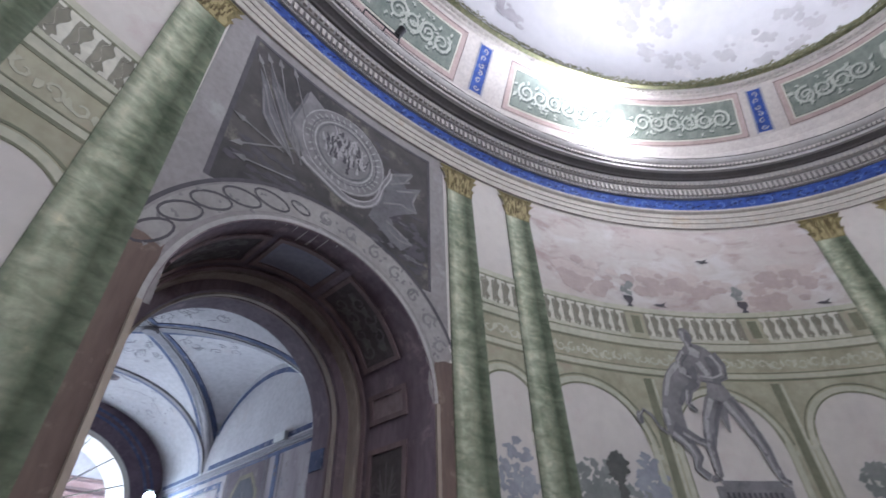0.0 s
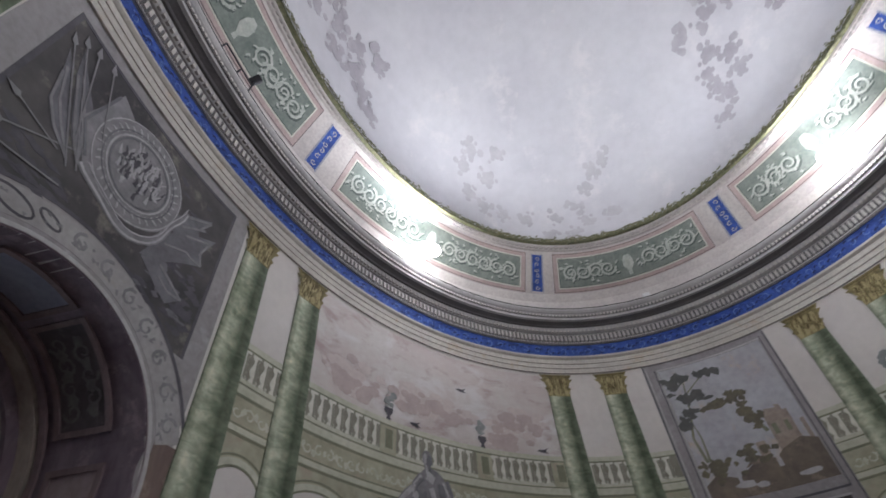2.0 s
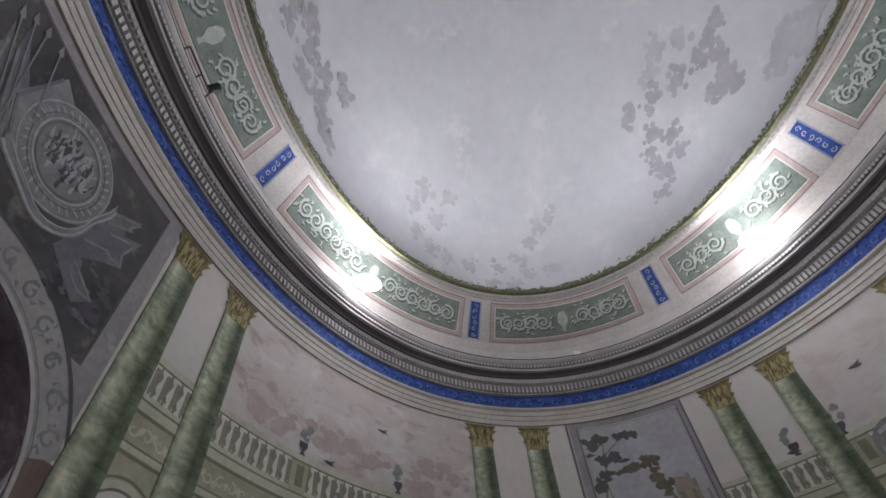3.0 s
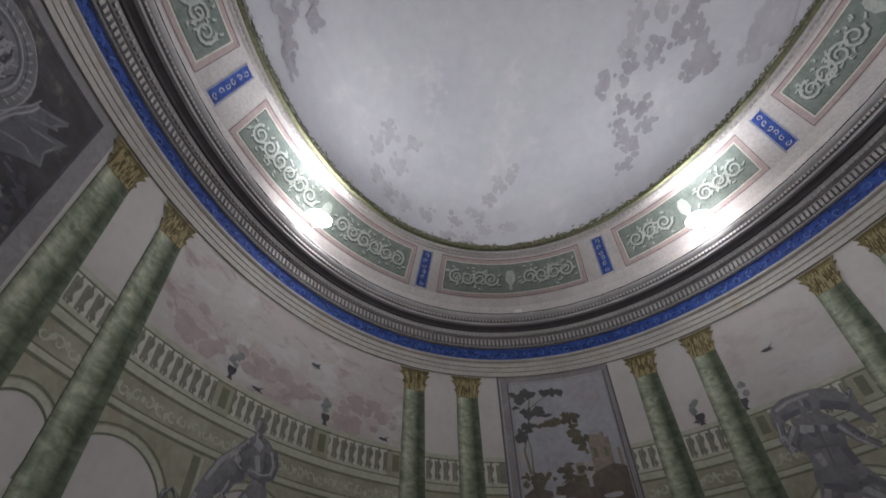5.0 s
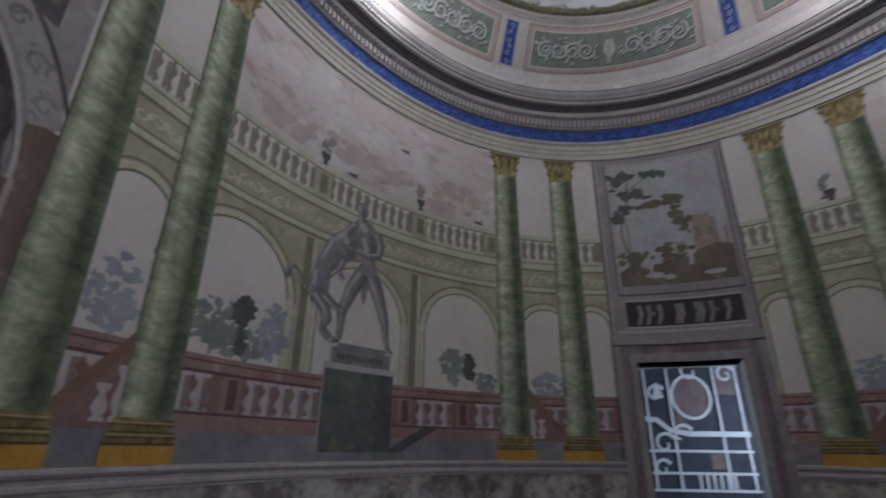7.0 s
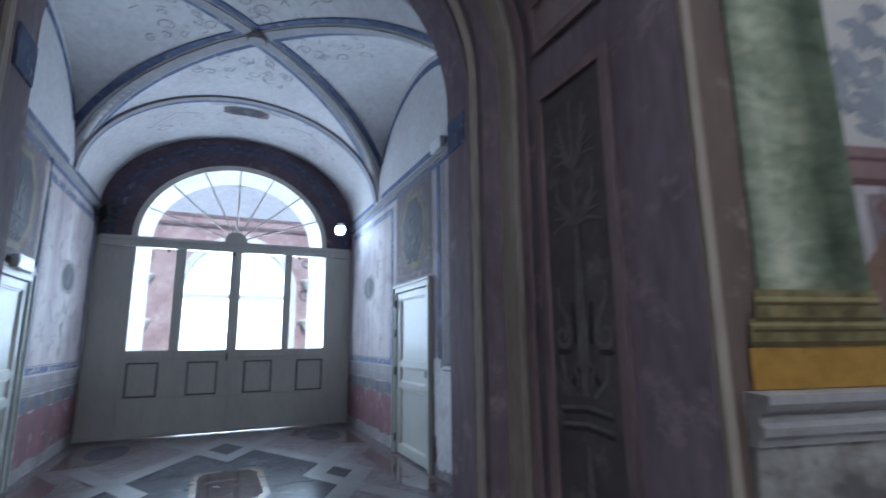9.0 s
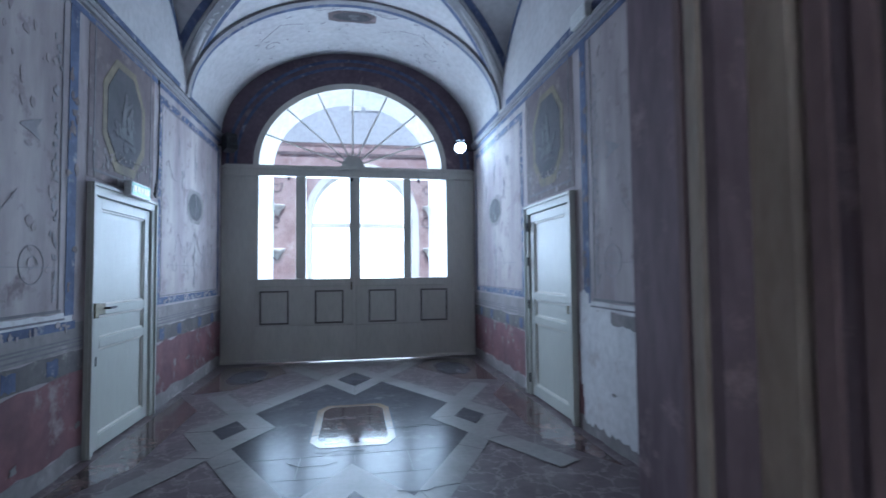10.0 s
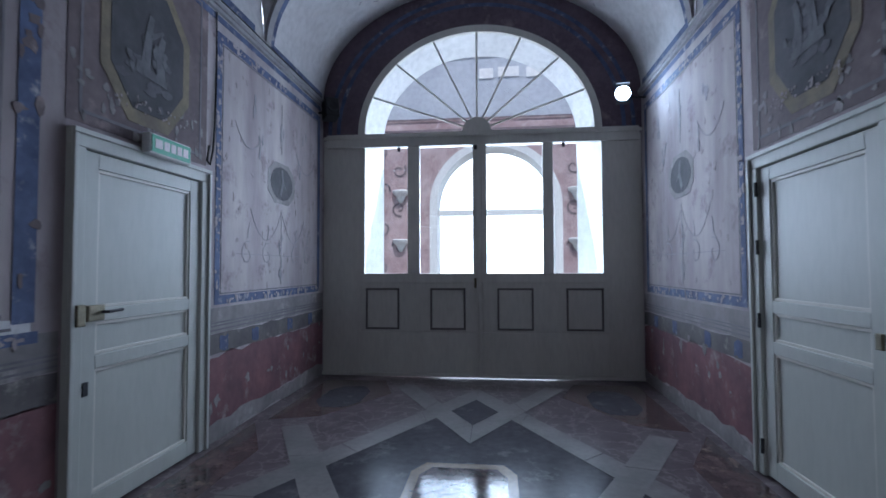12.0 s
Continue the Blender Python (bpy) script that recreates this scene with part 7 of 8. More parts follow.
for s in ((-1, 1), (1, 1), (-1, -1), (1, -1)):
    for nm, w0, w1, p, m_ in (("rib", -0.07, 0.07, 0.03, "rib"), ("blue_rib_line", 0.10, 0.17, 0.012, "vblue"), ("blue_rib_line", -0.17, -0.10, 0.012, "vblue"), ("rib_light", 0.07, 0.095, 0.016, "vault"), ("rib_light", -0.095, -0.07, 0.016, "vault")):
        bm = bmesh.new()
        prev = None
        for k in range(31):
            t = math.sin(math.pi / 2 * k / 30) * 0.997
            x, y = groin(t, s)
            dx, dy = s[1] * (B1 - B0) / 2, -s[0] * XR
            d = math.hypot(dx, dy)
            row = []
            for w in (w0, w1):
                xx, yy = x + dx / d * w, y + dy / d * w
                xx = max(XL + 0.003, min(XR - 0.003, xx))
                zz = min(vault_z(xx, yy), 9)
                row.append(bm.verts.new((xx, yy, zz - p)))
            if prev:
                bm.faces.new((prev[0], prev[1], row[1], row[0]))
            prev = row
        g = bmesh.ops.extrude_face_region(bm, geom=bm.faces[:])
        bmesh.ops.translate(bm, vec=(0, 0, 0.02), verts=[v for v in g["geom"] if isinstance(v, bmesh.types.BMVert)])
        part(nm, bm, m_, vault, "painted vault rib")
for y in (B1 + 0.03, B0 - 0.03):
    for dy, w, p, m_ in ((0.0, 0.10, 0.03, "rib"), (0.12, 0.07, 0.012, "vblue")):
        yy = y + (dy if y > YM else -dy)
        bm = bmesh.new()
        prev = None
        for k in range(49):
            x = XR * 0.999 * math.cos(math.pi * k / 48)
            row = [bm.verts.new((x * (1 - q / XR), yy + e * w / 2, barrel(x) - q)) for e, q in ((-1, 0), (-1, p), (1, p), (1, 0))]
            if prev:
                for j in range(3):
                    bm.faces.new((prev[j], prev[j + 1], row[j + 1], row[j]))
            prev = row
        part("transverse_rib", bm, m_, vault, "painted arch across the vault")
bm = bmesh.new()
lathe(bm, [(0.02, 0.0), (0.10, 0.01), (0.13, 0.05), (0.10, 0.09)], (0, YM, vault_z(0, YM) - 0.09))
part("boss", bm, "rib", vault, "round grey boss at the crossing")
vs = lambda u, v, p: vault_at(u, v, p)
o = []
for u, v, w, h in ((0, 11.95, 0.34, 0.16),):
    paint("vault_medallion", [octagon(u, v, w, h, 0.6)], vs, 0.012, "vframe", vault, "small oval grisaille medallion")
    paint("vault_medallion_field", [blob(u, v, w * 0.8, h * 0.75, 16, 0.02, RND)], vs, 0.020, "vpic", vault)
    paint("vault_medallion_figure", [blob(u + RND.uniform(-0.1, 0.1), v + RND.uniform(-0.05, 0.05), 0.05, 0.035, 8, 0.3, RND) for _ in range(4)], vs, 0.028, "vfig", vault)
o = []
for e in (-1, 1):
    o += [bar(spiral(e * 0.45, 11.65, 0.22, 1.0, 0.5, e, 10), 0.022, 0.01), bar([(0, 11.58), (e * 0.2, 11.75), (e * 0.5, 11.78)], 0.02, 0.01), bar([(e * 0.7, 12.1), (e * 1.0, 12.0), (e * 1.3, 12.25)], 0.02, 0.01), bar(spiral(e * 1.2, 12.5, 0.12, 1.0, 0, e, 9), 0.018, 0.01)]
for k in range(46):
    q = (RND.uniform(-1.5, 1.5), RND.uniform(11.65, 13.0))
    o.append(bar([(q[0], q[1]), (q[0] + RND.uniform(-0.09, 0.09), q[1] + RND.uniform(-0.07, 0.07))], 0.024, 0.008))
for k in range(150):
    a, r = RND.uniform(0, 6.28), RND.uniform(0.25, 1.0)
    q = (1.35 * r * math.cos(a), YM + 1.35 * r * math.sin(a))
    if abs(abs(q[0] / XR) - abs((q[1] - YM) / 1.75)) > 0.16:
        if k % 2:
            o.append(bar(spiral(q[0], q[1], RND.uniform(0.05, 0.13), 1.0, RND.uniform(0, 6), RND.choice((-1, 1)), 8), 0.018, 0.008))
        else:
            o.append(bar([(q[0], q[1]), (q[0] + RND.uniform(-0.14, 0.14), q[1] + RND.uniform(-0.14, 0.14))], 0.022, 0.008))
paint("vault_sprigs", o, vs, 0.010, "vsprig", vault, "faint grey painted sprigs and scrolls", cut=0.3)

# end wall bands
f = lambda u, v, p: Vector((u, YE - p, v))
paint("arch_line", [bar([((LUN_W + r) * math.cos(math.pi * k / 40), 3.20 + (LUN_H + r) * math.sin(math.pi * k / 40)) for k in range(41)], 0.05) for r in (0.30, 0.42)], f, 0.012, "vblue", wall_n, "dark blue painted lines round the opening")

# ---- glazed door at the end ----
def rail_box(parent, name, x0, x1, z0, z1, y0=0.0, y1=0.07, m_="bigwood", bevel=0.006, lab=""):
    return part(name, boxes((x0, x1, YE + y0, YE + y1, z0, z1), bevel=bevel), m_, parent, lab)


gd = empty("door_north", (0, YE, 0), "wide grey-painted wooden double door with four tall panes", "door", kind="structure")
gd.location = (0, 0, 0)
PANES = [(-1.50, -0.92), (-0.76, -0.06), (0.12, 0.84), (0.97, 1.58)]
rail_box(gd, "side_board", -2.07, -1.56, 0, 3.12, 0.02, 0.09)
rail_box(gd, "side_board", 1.64, 2.07, 0, 3.12, 0.02, 0.09)
rail_box(gd, "transom", -2.02, 2.04, 3.02, 3.20, -0.02, 0.10)
rail_box(gd, "transom_lip", -2.05, 2.07, 3.13, 3.17, -0.045, -0.021)
for x0, x1 in ((-1.56, -1.50), (-0.92, -0.76), (-0.06, 0.12), (0.84, 0.97), (1.58, 1.64)):
    rail_box(gd, "stile", x0, x1, 1.34, 3.02)
rail_box(gd, "lock_rail", -1.56, 1.64, 1.22, 1.34)
rail_box(gd, "lower_panel", -1.56, 1.64, 0.58, 1.22, 0.012, 0.07)
rail_box(gd, "bottom_board", -1.56, 1.64, 0.02, 0.58, 0.004, 0.07)
rail_box(gd, "kick_strip", -2.07, 2.07, 0.005, 0.05, -0.02, 0.002)
rail_box(gd, "meeting_stile", 0.005, 0.055, 0.03, 3.02, -0.025, -0.001)
for x0, x1 in ((-1.48, -1.03), (-0.62, -0.16), (0.25, 0.71), (1.12, 1.58)):
    bm = bmesh.new()
    for a, b, c, d in ((x0, x1, 0.61, 0.635), (x0, x1, 1.125, 1.15), (x0, x0 + 0.025, 0.635, 1.125), (x1 - 0.025, x1, 0.635, 1.125)):
        box(bm, a, b, YE - 0.008, YE + 0.013, c, d, bevel=0.003)
    part("panel_moulding", bm, "wood_d", gd, "dark painted panel moulding")
for x in (-1.03, -0.02, 1.1):
    bm = boxes((x - 0.02, x + 0.02, YE - 0.03, YE - 0.021, 2.95, 3.01), bevel=0.004)
    part("hinge", bm, "iron", gd)
for x0, x1 in PANES:
    ob = part("pane", boxes((x0 - 0.004, x1 + 0.004, YE + 0.03, YE + 0.036, 1.335, 3.025)), "glass", gd, "tall clear glass pane")
    ob.visible_shadow = False
part("keyhole_plate", boxes((-0.045, -0.015, YE - 0.012, YE - 0.001, 1.15, 1.28), bevel=0.004), "brass", gd)

fan = empty("window_fanlight", (0, 0, 0), "round-headed fanlight with radiating bars above the door", "fanlight", kind="structure")
bm = bmesh.new()
n_ = 40
for k in range(n_):
    a, b = math.pi * k / n_, math.pi * (k + 1) / n_
    q = []
    for t, w in ((a, 0), (b, 0), (b, 0.09), (a, 0.09)):
        q.append(((LUN_W + 0.03 - w) * math.cos(t), 3.20 + (LUN_H + 0.03 - w) * math.sin(t)))
    lo = [bm.verts.new((x, YE - 0.01, z)) for x, z in q]
    hi = [bm.verts.new((x, YE + 0.06, z)) for x, z in q]
    bm.faces.new(lo), bm.faces.new(hi)
    for j in range(4):
        bm.faces.new((lo[j], lo[(j + 1) % 4], hi[(j + 1) % 4], hi[j]))
part("frame", bm, "bigwood", fan)
for k in range(1, 8):
    t = math.pi * k / 8
    if k == 4:
        t = math.pi / 2
    bm = bmesh.new()
    tube(bm, [(0.18 * math.cos(t), YE + 0.03, 3.20 + 0.18 * math.sin(t)), ((LUN_W - 0.05) * math.cos(t), YE + 0.03, 3.20 + (LUN_H - 0.05) * math.sin(t))], 0.014, 6)
    part("bar", bm, "bigwood", fan)
bm = bmesh.new()
pts_ = [(0.19 * math.cos(math.pi * k / 16), 3.20 + 0.19 * math.sin(math.pi * k / 16)) for k in range(17)]
lo, hi = [bm.verts.new((x, YE - 0.005, z)) for x, z in pts_], [bm.verts.new((x, YE + 0.055, z)) for x, z in pts_]
bm.faces.new(lo), bm.faces.new(hi)
for j in range(17):
    bm.faces.new((lo[j], lo[(j + 1) % 17], hi[(j + 1) % 17], hi[j]))
part("hub", bm, "bigwood", fan)
bm = bmesh.new()
bm.faces.new([bm.verts.new((LUN_W * math.cos(math.pi * k / 40), YE + 0.04, 3.20 + LUN_H * math.sin(math.pi * k / 40))) for k in range(41)])
ob = part("pane", bm, "glass", fan, "clear fanlight glass")
ob.visible_shadow = False

# ---- side doors ----
def side_door(x, s, name, west):
    d = empty(name, (0, 0, 0), "closed cream-grey panelled door in a moulded casing" + (" with a brass latch" if west else ""), "door", kind="structure")
    X = lambda a, b: sorted((x - s * a, x - s * b))
    def bx(nm, p0, p1, y0, y1, z0, z1, m_="wood", bev=0.006, par=None, lab=""):
        a, b = X(p0, p1)
        return part(nm, boxes((a, b, y0, y1, z0, z1), bevel=bev), m_, par or d, lab)
    bx("casing", -0.10, 0.035, DL0, DL0 + 0.10, 0, DH - 0.10), bx("casing", -0.10, 0.035, DL1 - 0.10, DL1, 0, DH - 0.10), bx("casing", -0.10, 0.035, DL0, DL1, DH - 0.10, DH)
    bx("casing_bead", 0.035, 0.055, DL0, DL0 + 0.03, 0, DH - 0.03), bx("casing_bead", 0.035, 0.055, DL1 - 0.03, DL1, 0, DH - 0.03), bx("casing_bead", 0.035, 0.055, DL0, DL1, DH - 0.03, DH)
    y0, y1 = DL0 + 0.106, DL1 - 0.106
    leaf = bx("leaf", -0.05, -0.012, y0, y1, 0.012, DH - 0.108, "wood", 0.003, None, "flat cream-grey painted leaf")
    for a, b in ((y0, y0 + 0.11), (y1 - 0.11, y1)):
        bx("stile", -0.012, 0.012, a, b, 0.012, DH - 0.108, "wood", 0.004, leaf)
    for a, b in ((0.012, 0.13), (0.84, 0.92), (1.11, 1.19), (DH - 0.20, DH - 0.108)):
        bx("rail", -0.012, 0.012, y0 + 0.11, y1 - 0.11, a, b, "wood", 0.004, leaf)
    bm = bmesh.new()
    for z0, z1 in ((0.13, 0.84), (0.92, 1.11), (1.19, DH - 0.20)):
        for a, b, c, e in ((y0 + 0.11, y1 - 0.11, z0, z0 + 0.02), (y0 + 0.11, y1 - 0.11, z1 - 0.02, z1), (y0 + 0.11, y0 + 0.13, z0 + 0.02, z1 - 0.02), (y1 - 0.13, y1 - 0.11, z0 + 0.02, z1 - 0.02)):
            q = X(-0.012, 0.002)
            box(bm, q[0], q[1], a, b, c, e, bevel=0.003)
    part("panel_beading", bm, "bigwood", leaf, "darker beading round the panels")
    if west:
        bx("lock_case", 0.012, 0.045, y0 + 0.02, y0 + 0.14, 1.12, 1.21, "brass", 0.006, leaf, "old brass rim lock")
        bx("keeper", 0.035, 0.065, DL0 + 0.03, DL0 + 0.09, 1.10, 1.22, "brass", 0.006)
        a = X(0.045, 0.10)
        bm = bmesh.new()
        tube(bm, [(x - s * 0.045, y0 + 0.12, 1.17), (x - s * 0.085, y0 + 0.12, 1.17), (x - s * 0.09, y0 + 0.22, 1.175)], 0.009)
        part("lever", bm, "iron", leaf)
        bx("keyhole", 0.0122, 0.018, y0 + 0.02, y0 + 0.06, 0.70, 0.78, "iron", 0.003, leaf)
    else:
        for z in (0.2, 1.05, 1.55, 1.95):
            bm = bmesh.new()
            tube(bm, [(x - s * 0.04, y1 + 0.005, z - 0.05), (x - s * 0.04, y1 + 0.005, z + 0.05)], 0.012)
            part("hinge", bm, "iron", leaf)
        bx("latch", 0.012, 0.035, y0 + 0.015, y0 + 0.06, 1.02, 1.10, "brass", 0.005, leaf)
    bx("back_board", -0.30, -0.28, DL0 + 0.07, DL1 - 0.07, 0, DH - 0.07, "vdark", 0.0)


side_door(XL, -1, "door_west", True)
side_door(XR, 1, "door_east", False)

# ---- fittings in the vestibule ----
es = empty("exit_sign", (XL + 0.056, 9.94, 2.165), "green box-shaped emergency exit sign above the door", "exit sign")
part("case", boxes((0.0, 0.06, -0.215, 0.215, 0.0, 0.135), bevel=0.01), "white", es)
part("face", boxes((0.0605, 0.065, -0.20, 0.20, 0.01, 0.125), bevel=0.002), "green", es, "green lit face")
bm = bmesh.new()
for a, b, c, d in ((-0.17, -0.10, 0.04, 0.10), (-0.085, -0.03, 0.04, 0.10), (-0.015, 0.035, 0.04, 0.10), (0.05, 0.10, 0.04, 0.10), (0.115, 0.17, 0.04, 0.10)):
    box(bm, 0.0655, 0.0675, a, b, c, d)
part("letter_bars", bm, "white", es, "white unreadable lettering")

cab = empty("wall_cable", (XL, 10.6, 3.5), "dark cable hanging down the wall to the door", "cable")
bm = bmesh.new()
tube(bm, [(0.012, 0.03, 0.06), (0.012, 0.035, -0.4), (0.012, 0.02, -0.9), (0.012, 0.0, -1.12), (0.02, -0.05, -1.24), (0.025, -0.10, -1.22), (0.04, -0.10, -1.10)], 0.008, 6)
part("cord", bm, "black", cab)
cab2 = empty("cornice_wire", (XL, 11, 3.64), "thin wire run along the wall cornice", "cable")
bm = bmesh.new()
tube(bm, [(0.055, -3.5 + 0.5 * k, 0.012 + 0.004 * math.sin(3 * k)) for k in range(12)], 0.007, 6)
part("cord", bm, "black", cab2)

sp = empty("loudspeaker", (XL + 0.02, 12.98, 3.40), "black loudspeaker bracketed high in the corner", "loudspeaker")
bm = boxes((-0.09, 0.09, -0.10, 0.10, -0.13, 0.13), bevel=0.015)
bmesh.ops.transform(bm, matrix=pose(0.16, 0, 0.08, -12, 0, 35), verts=bm.verts)
part("cabinet", bm, "black", sp)
bm = bmesh.new()
lathe(bm, [(0.075, 0.0), (0.07, 0.012), (0.03, -0.006), (0.001, 0.002)], (0, 0, 0))
bmesh.ops.transform(bm, matrix=pose(0.16, 0, 0.08, -12, 0, 35) @ pose(0, -0.10, 0, 90), verts=bm.verts)
part("cone", bm, "iron", sp)
bm = bmesh.new()
tube(bm, [(-0.01, 0.03, 0.05), (0.08, 0.02, 0.06)], 0.015)
part("bracket", bm, "iron", sp)

bf = empty("floodlight", (XR - 0.02, 13.0, 3.45), "lit cold-white round floodlight bracketed beside the fanlight", "floodlight")
T_ = pose(-0.26, 0.0, 0.05, 0, 0, -12)
bm = bmesh.new()
lathe(bm, [(0.05, 0.0), (0.085, -0.02), (0.095, -0.12), (0.10, -0.13), (0.10, -0.14), (0.088, -0.14)], (0, 0, 0), "Y")
bmesh.ops.transform(bm, matrix=T_, verts=bm.verts)
part("housing", bm, "iron", bf)
bm = bmesh.new()
lathe(bm, [(0.087, -0.141), (0.08, -0.158), (0.05, -0.168), (0.0, -0.17)], (0, 0, 0), "Y")
bmesh.ops.transform(bm, matrix=T_, verts=bm.verts)
part("lens", bm, "flood_b", bf, "glowing blue-white lens")
for zz in (0.115, -0.115):
    bm = boxes((-0.08, 0.08, -0.20, -0.10, zz - 0.004, zz + 0.004), bevel=0.002)
    bmesh.ops.transform(bm, matrix=T_, verts=bm.verts)
    part("barn_door", bm, "iron", bf, "flat metal flap")
bm = bmesh.new()
tube(bm, [(0.02, 0.02, 0.05), (-0.12, 0.02, 0.05), (-0.20, -0.02, 0.05)], 0.014)
part("bracket", bm, "iron", bf)
lamp("cold_flood_lamp", "SPOT", (XR - 0.30, 12.78, 3.49), (0.2, 7.5, 1.0), BLUE_FLOOD, 0.08, (0.72, 0.88, 1.0))

em = empty("emergency_light", (XR - 0.002, 8.95, 3.66), "small white emergency light box above the wall cornice", "emergency light")
part("case", boxes((-0.07, 0.0, -0.15, 0.15, 0.0, 0.14), bevel=0.012), "white", em)

# ---- marble floor of the vestibule ----
FX, YC, RA, RB = 0.02, 9.78, 1.54, 2.85      # the great lozenge: centre and outer half diagonals
BW = 0.26                                    # a band's width along x
SL = RA / RB


def stone(name, outline, h, m_, lab=""):
    bm = bmesh.new()
    lay(bm, outline, lambda u, v, p: Vector((u, v, p)), h, cut=99)
    return part(name, bm, m_, fl, lab)


def lozenge(cx_, cy_, a, b):
    return [(cx_ + a, cy_), (cx_, cy_ + b), (cx_ - a, cy_), (cx_, cy_ - b)]


def pieces(q, n, gap, h, lab):
    """A band cut across into n stones; q runs outer start, outer end, inner end, inner start."""
    a, b, c, d = (Vector(p) for p in q)
    for k in range(n):
        t0, t1 = k / n + gap, (k + 1) / n - gap
        stone("pale_band", [tuple(a.lerp(b, t0)), tuple(a.lerp(b, t1)), tuple(d.lerp(c, t1)), tuple(d.lerp(c, t0))], h, "f_light", lab)


stone("slate_field", lozenge(FX, YC, RA - BW, (RA - BW) / SL), -0.0015, "f_slate", "dark slate marble lozenge")
for sx in (-1, 1):
    for sy in (-1, 1):
        # a side of the great lozenge
        o_ = [(FX + sx * RA, YC), (FX, YC + sy * RB), (FX, YC + sy * (RB - BW / SL)), (FX + sx * (RA - BW), YC)]
        pieces(o_, 3, 0.0016, 0.0015 if sx * sy > 0 else 0.0019, "pale grey marble band")
        # the arms crossing it: from the inner tips at its ends and at its sides
        for tip, run in (((FX, YC + sy * 1.06), 1.84), ((FX + sx * 0.73, YC), 1.42)):
            up_ = sy
            a = Vector(tip)
            d = Vector((sx * SL * run, up_ * run))
            w = Vector((0, up_ * BW / SL)) if tip[0] == FX else Vector((sx * BW, 0))
            e = Vector((d.x, d.y))
            along = d.normalized()
            cutback = along * w.dot(along)
            pieces([tuple(a), tuple(a + e), tuple(a + e + w - cutback), tuple(a + w)], 2, 0.0016, 0.0027 if sx > 0 else 0.0031, "pale grey marble cross band")
for cx_, cy_, w in ((FX, YC + 1.94, 0.23), (FX, YC - 1.94, 0.23), (FX + 1.135, YC, 0.15), (FX - 1.135, YC, 0.15)):
    stone("slate_lozenge", lozenge(cx_, cy_, w, w / SL), 0.0042, "f_slate", "small slate lozenge at a crossing of the bands")
stone("plaque_border", octagon(0.01, 9.77, 0.365, 0.65, 0.76), 0.0028, "f_yellow", "yellow marble border of the central plaque")
stone("plaque", octagon(0.01, 9.77, 0.30, 0.57, 0.76), 0.004, "f_red", "cracked red breccia plaque")
for e in (-1, 1):
    stone("side_field", [(e * 1.62, 10.55), (e * 1.98, 11.2), (e * 1.98, 8.3), (e * 1.62, 9.0)], -0.0012, "f_red", "veined red marble field")
    stone("corner_field", [(e * 1.90, 11.3), (e * 1.90, 12.95), (e * 1.15, 12.95), (e * 0.95, 12.35), (e * 1.45, 11.45)], -0.0018, "f_red", "veined red marble field")
    stone("grey_field", octagon(e * 1.45, 12.2, 0.24, 0.45, 0.5), -0.0004, "f_slate", "slate marble inset")
for k in range(4):
    y = 8.95 - 0.42 * k
    w = SL * (y - (YC - RB)) - BW - 0.04
    stone("joint", rect(FX - w, FX + w, y, y + 0.008), -0.0006, "iron")
for x in (-0.42, 0.0, 0.42):
    stone("joint", rect(FX + x, FX + x + 0.007, 8.54, 8.94), -0.0006, "iron")
for k in range(9):
    x, y = FX + RND.uniform(-0.5, 0.4), RND.uniform(8.2, 10.2)
    pts_ = [(x, y)]
    for _ in range(5):
        x, y = x + RND.uniform(0.04, 0.11), y + RND.uniform(-0.05, 0.05)
        pts_.append((x, y))
    stone("crack", bar(pts_, 0.007, 0.003), 0.0046, "iron")
stone("pale_triangle", [(0, 8.75), (0.55, 7.9), (-0.55, 7.9)], -0.0002, "f_light", "pale marble triangle")
bm = boxes((-1.3, 1.3, 4.95, 6.7, -0.1, 0.004))
part("threshold", bm, "f_light", fl, "worn pale marble threshold")

# ---- loggia and court outside ----
lg = empty("loggia", (0, 0, 0), "bright arcaded loggia with pink frescoed wall beyond the glazed door", "loggia", kind="structure")
part("paving", boxes((-6, 6, YE + 0.42, 18.3, -0.2, -0.02)), "paving", lg)
YB = 17.4
bm = bmesh.new()
LX, LR = 0.22, 1.25          # the outer arch: its axis and radius
xs = [-6.0] + [LX + LR * math.cos(math.pi * (1 - k / 30)) for k in range(31)] + [6.0]
for y in (YB, YB + 0.6):
    for x0, x1 in zip(xs, xs[1:]):
        ins = abs((x0 + x1) / 2 - LX) < LR
        z = [2.75 + math.sqrt(max(LR ** 2 - (x - LX) ** 2, 0)) if ins else 0.0 for x in (x0, x1)]
        bm.faces.new([bm.verts.new(c) for c in ((x0, y, z[0]), (x1, y, z[1]), (x1, y, 7.0), (x0, y, 7.0))])
part("pink_wall", bm, "loggia", lg, "faded pink frescoed wall")
bm = bmesh.new()
pts_ = [(LX - LR, 0.0)] + [(LX + LR * math.cos(math.pi * (1 - k / 30)), 2.75 + LR * math.sin(math.pi * (1 - k / 30))) for k in range(31)] + [(LX + LR, 0.0)]
for (x0, z0), (x1, z1) in zip(pts_, pts_[1:]):
    bm.faces.new([bm.verts.new(c) for c in ((x0, YB, z0), (x1, YB, z1), (x1, YB + 0.6, z1), (x0, YB + 0.6, z0))])
part("reveal", bm, "lime", lg, "white arch reveal")
bm = bmesh.new()
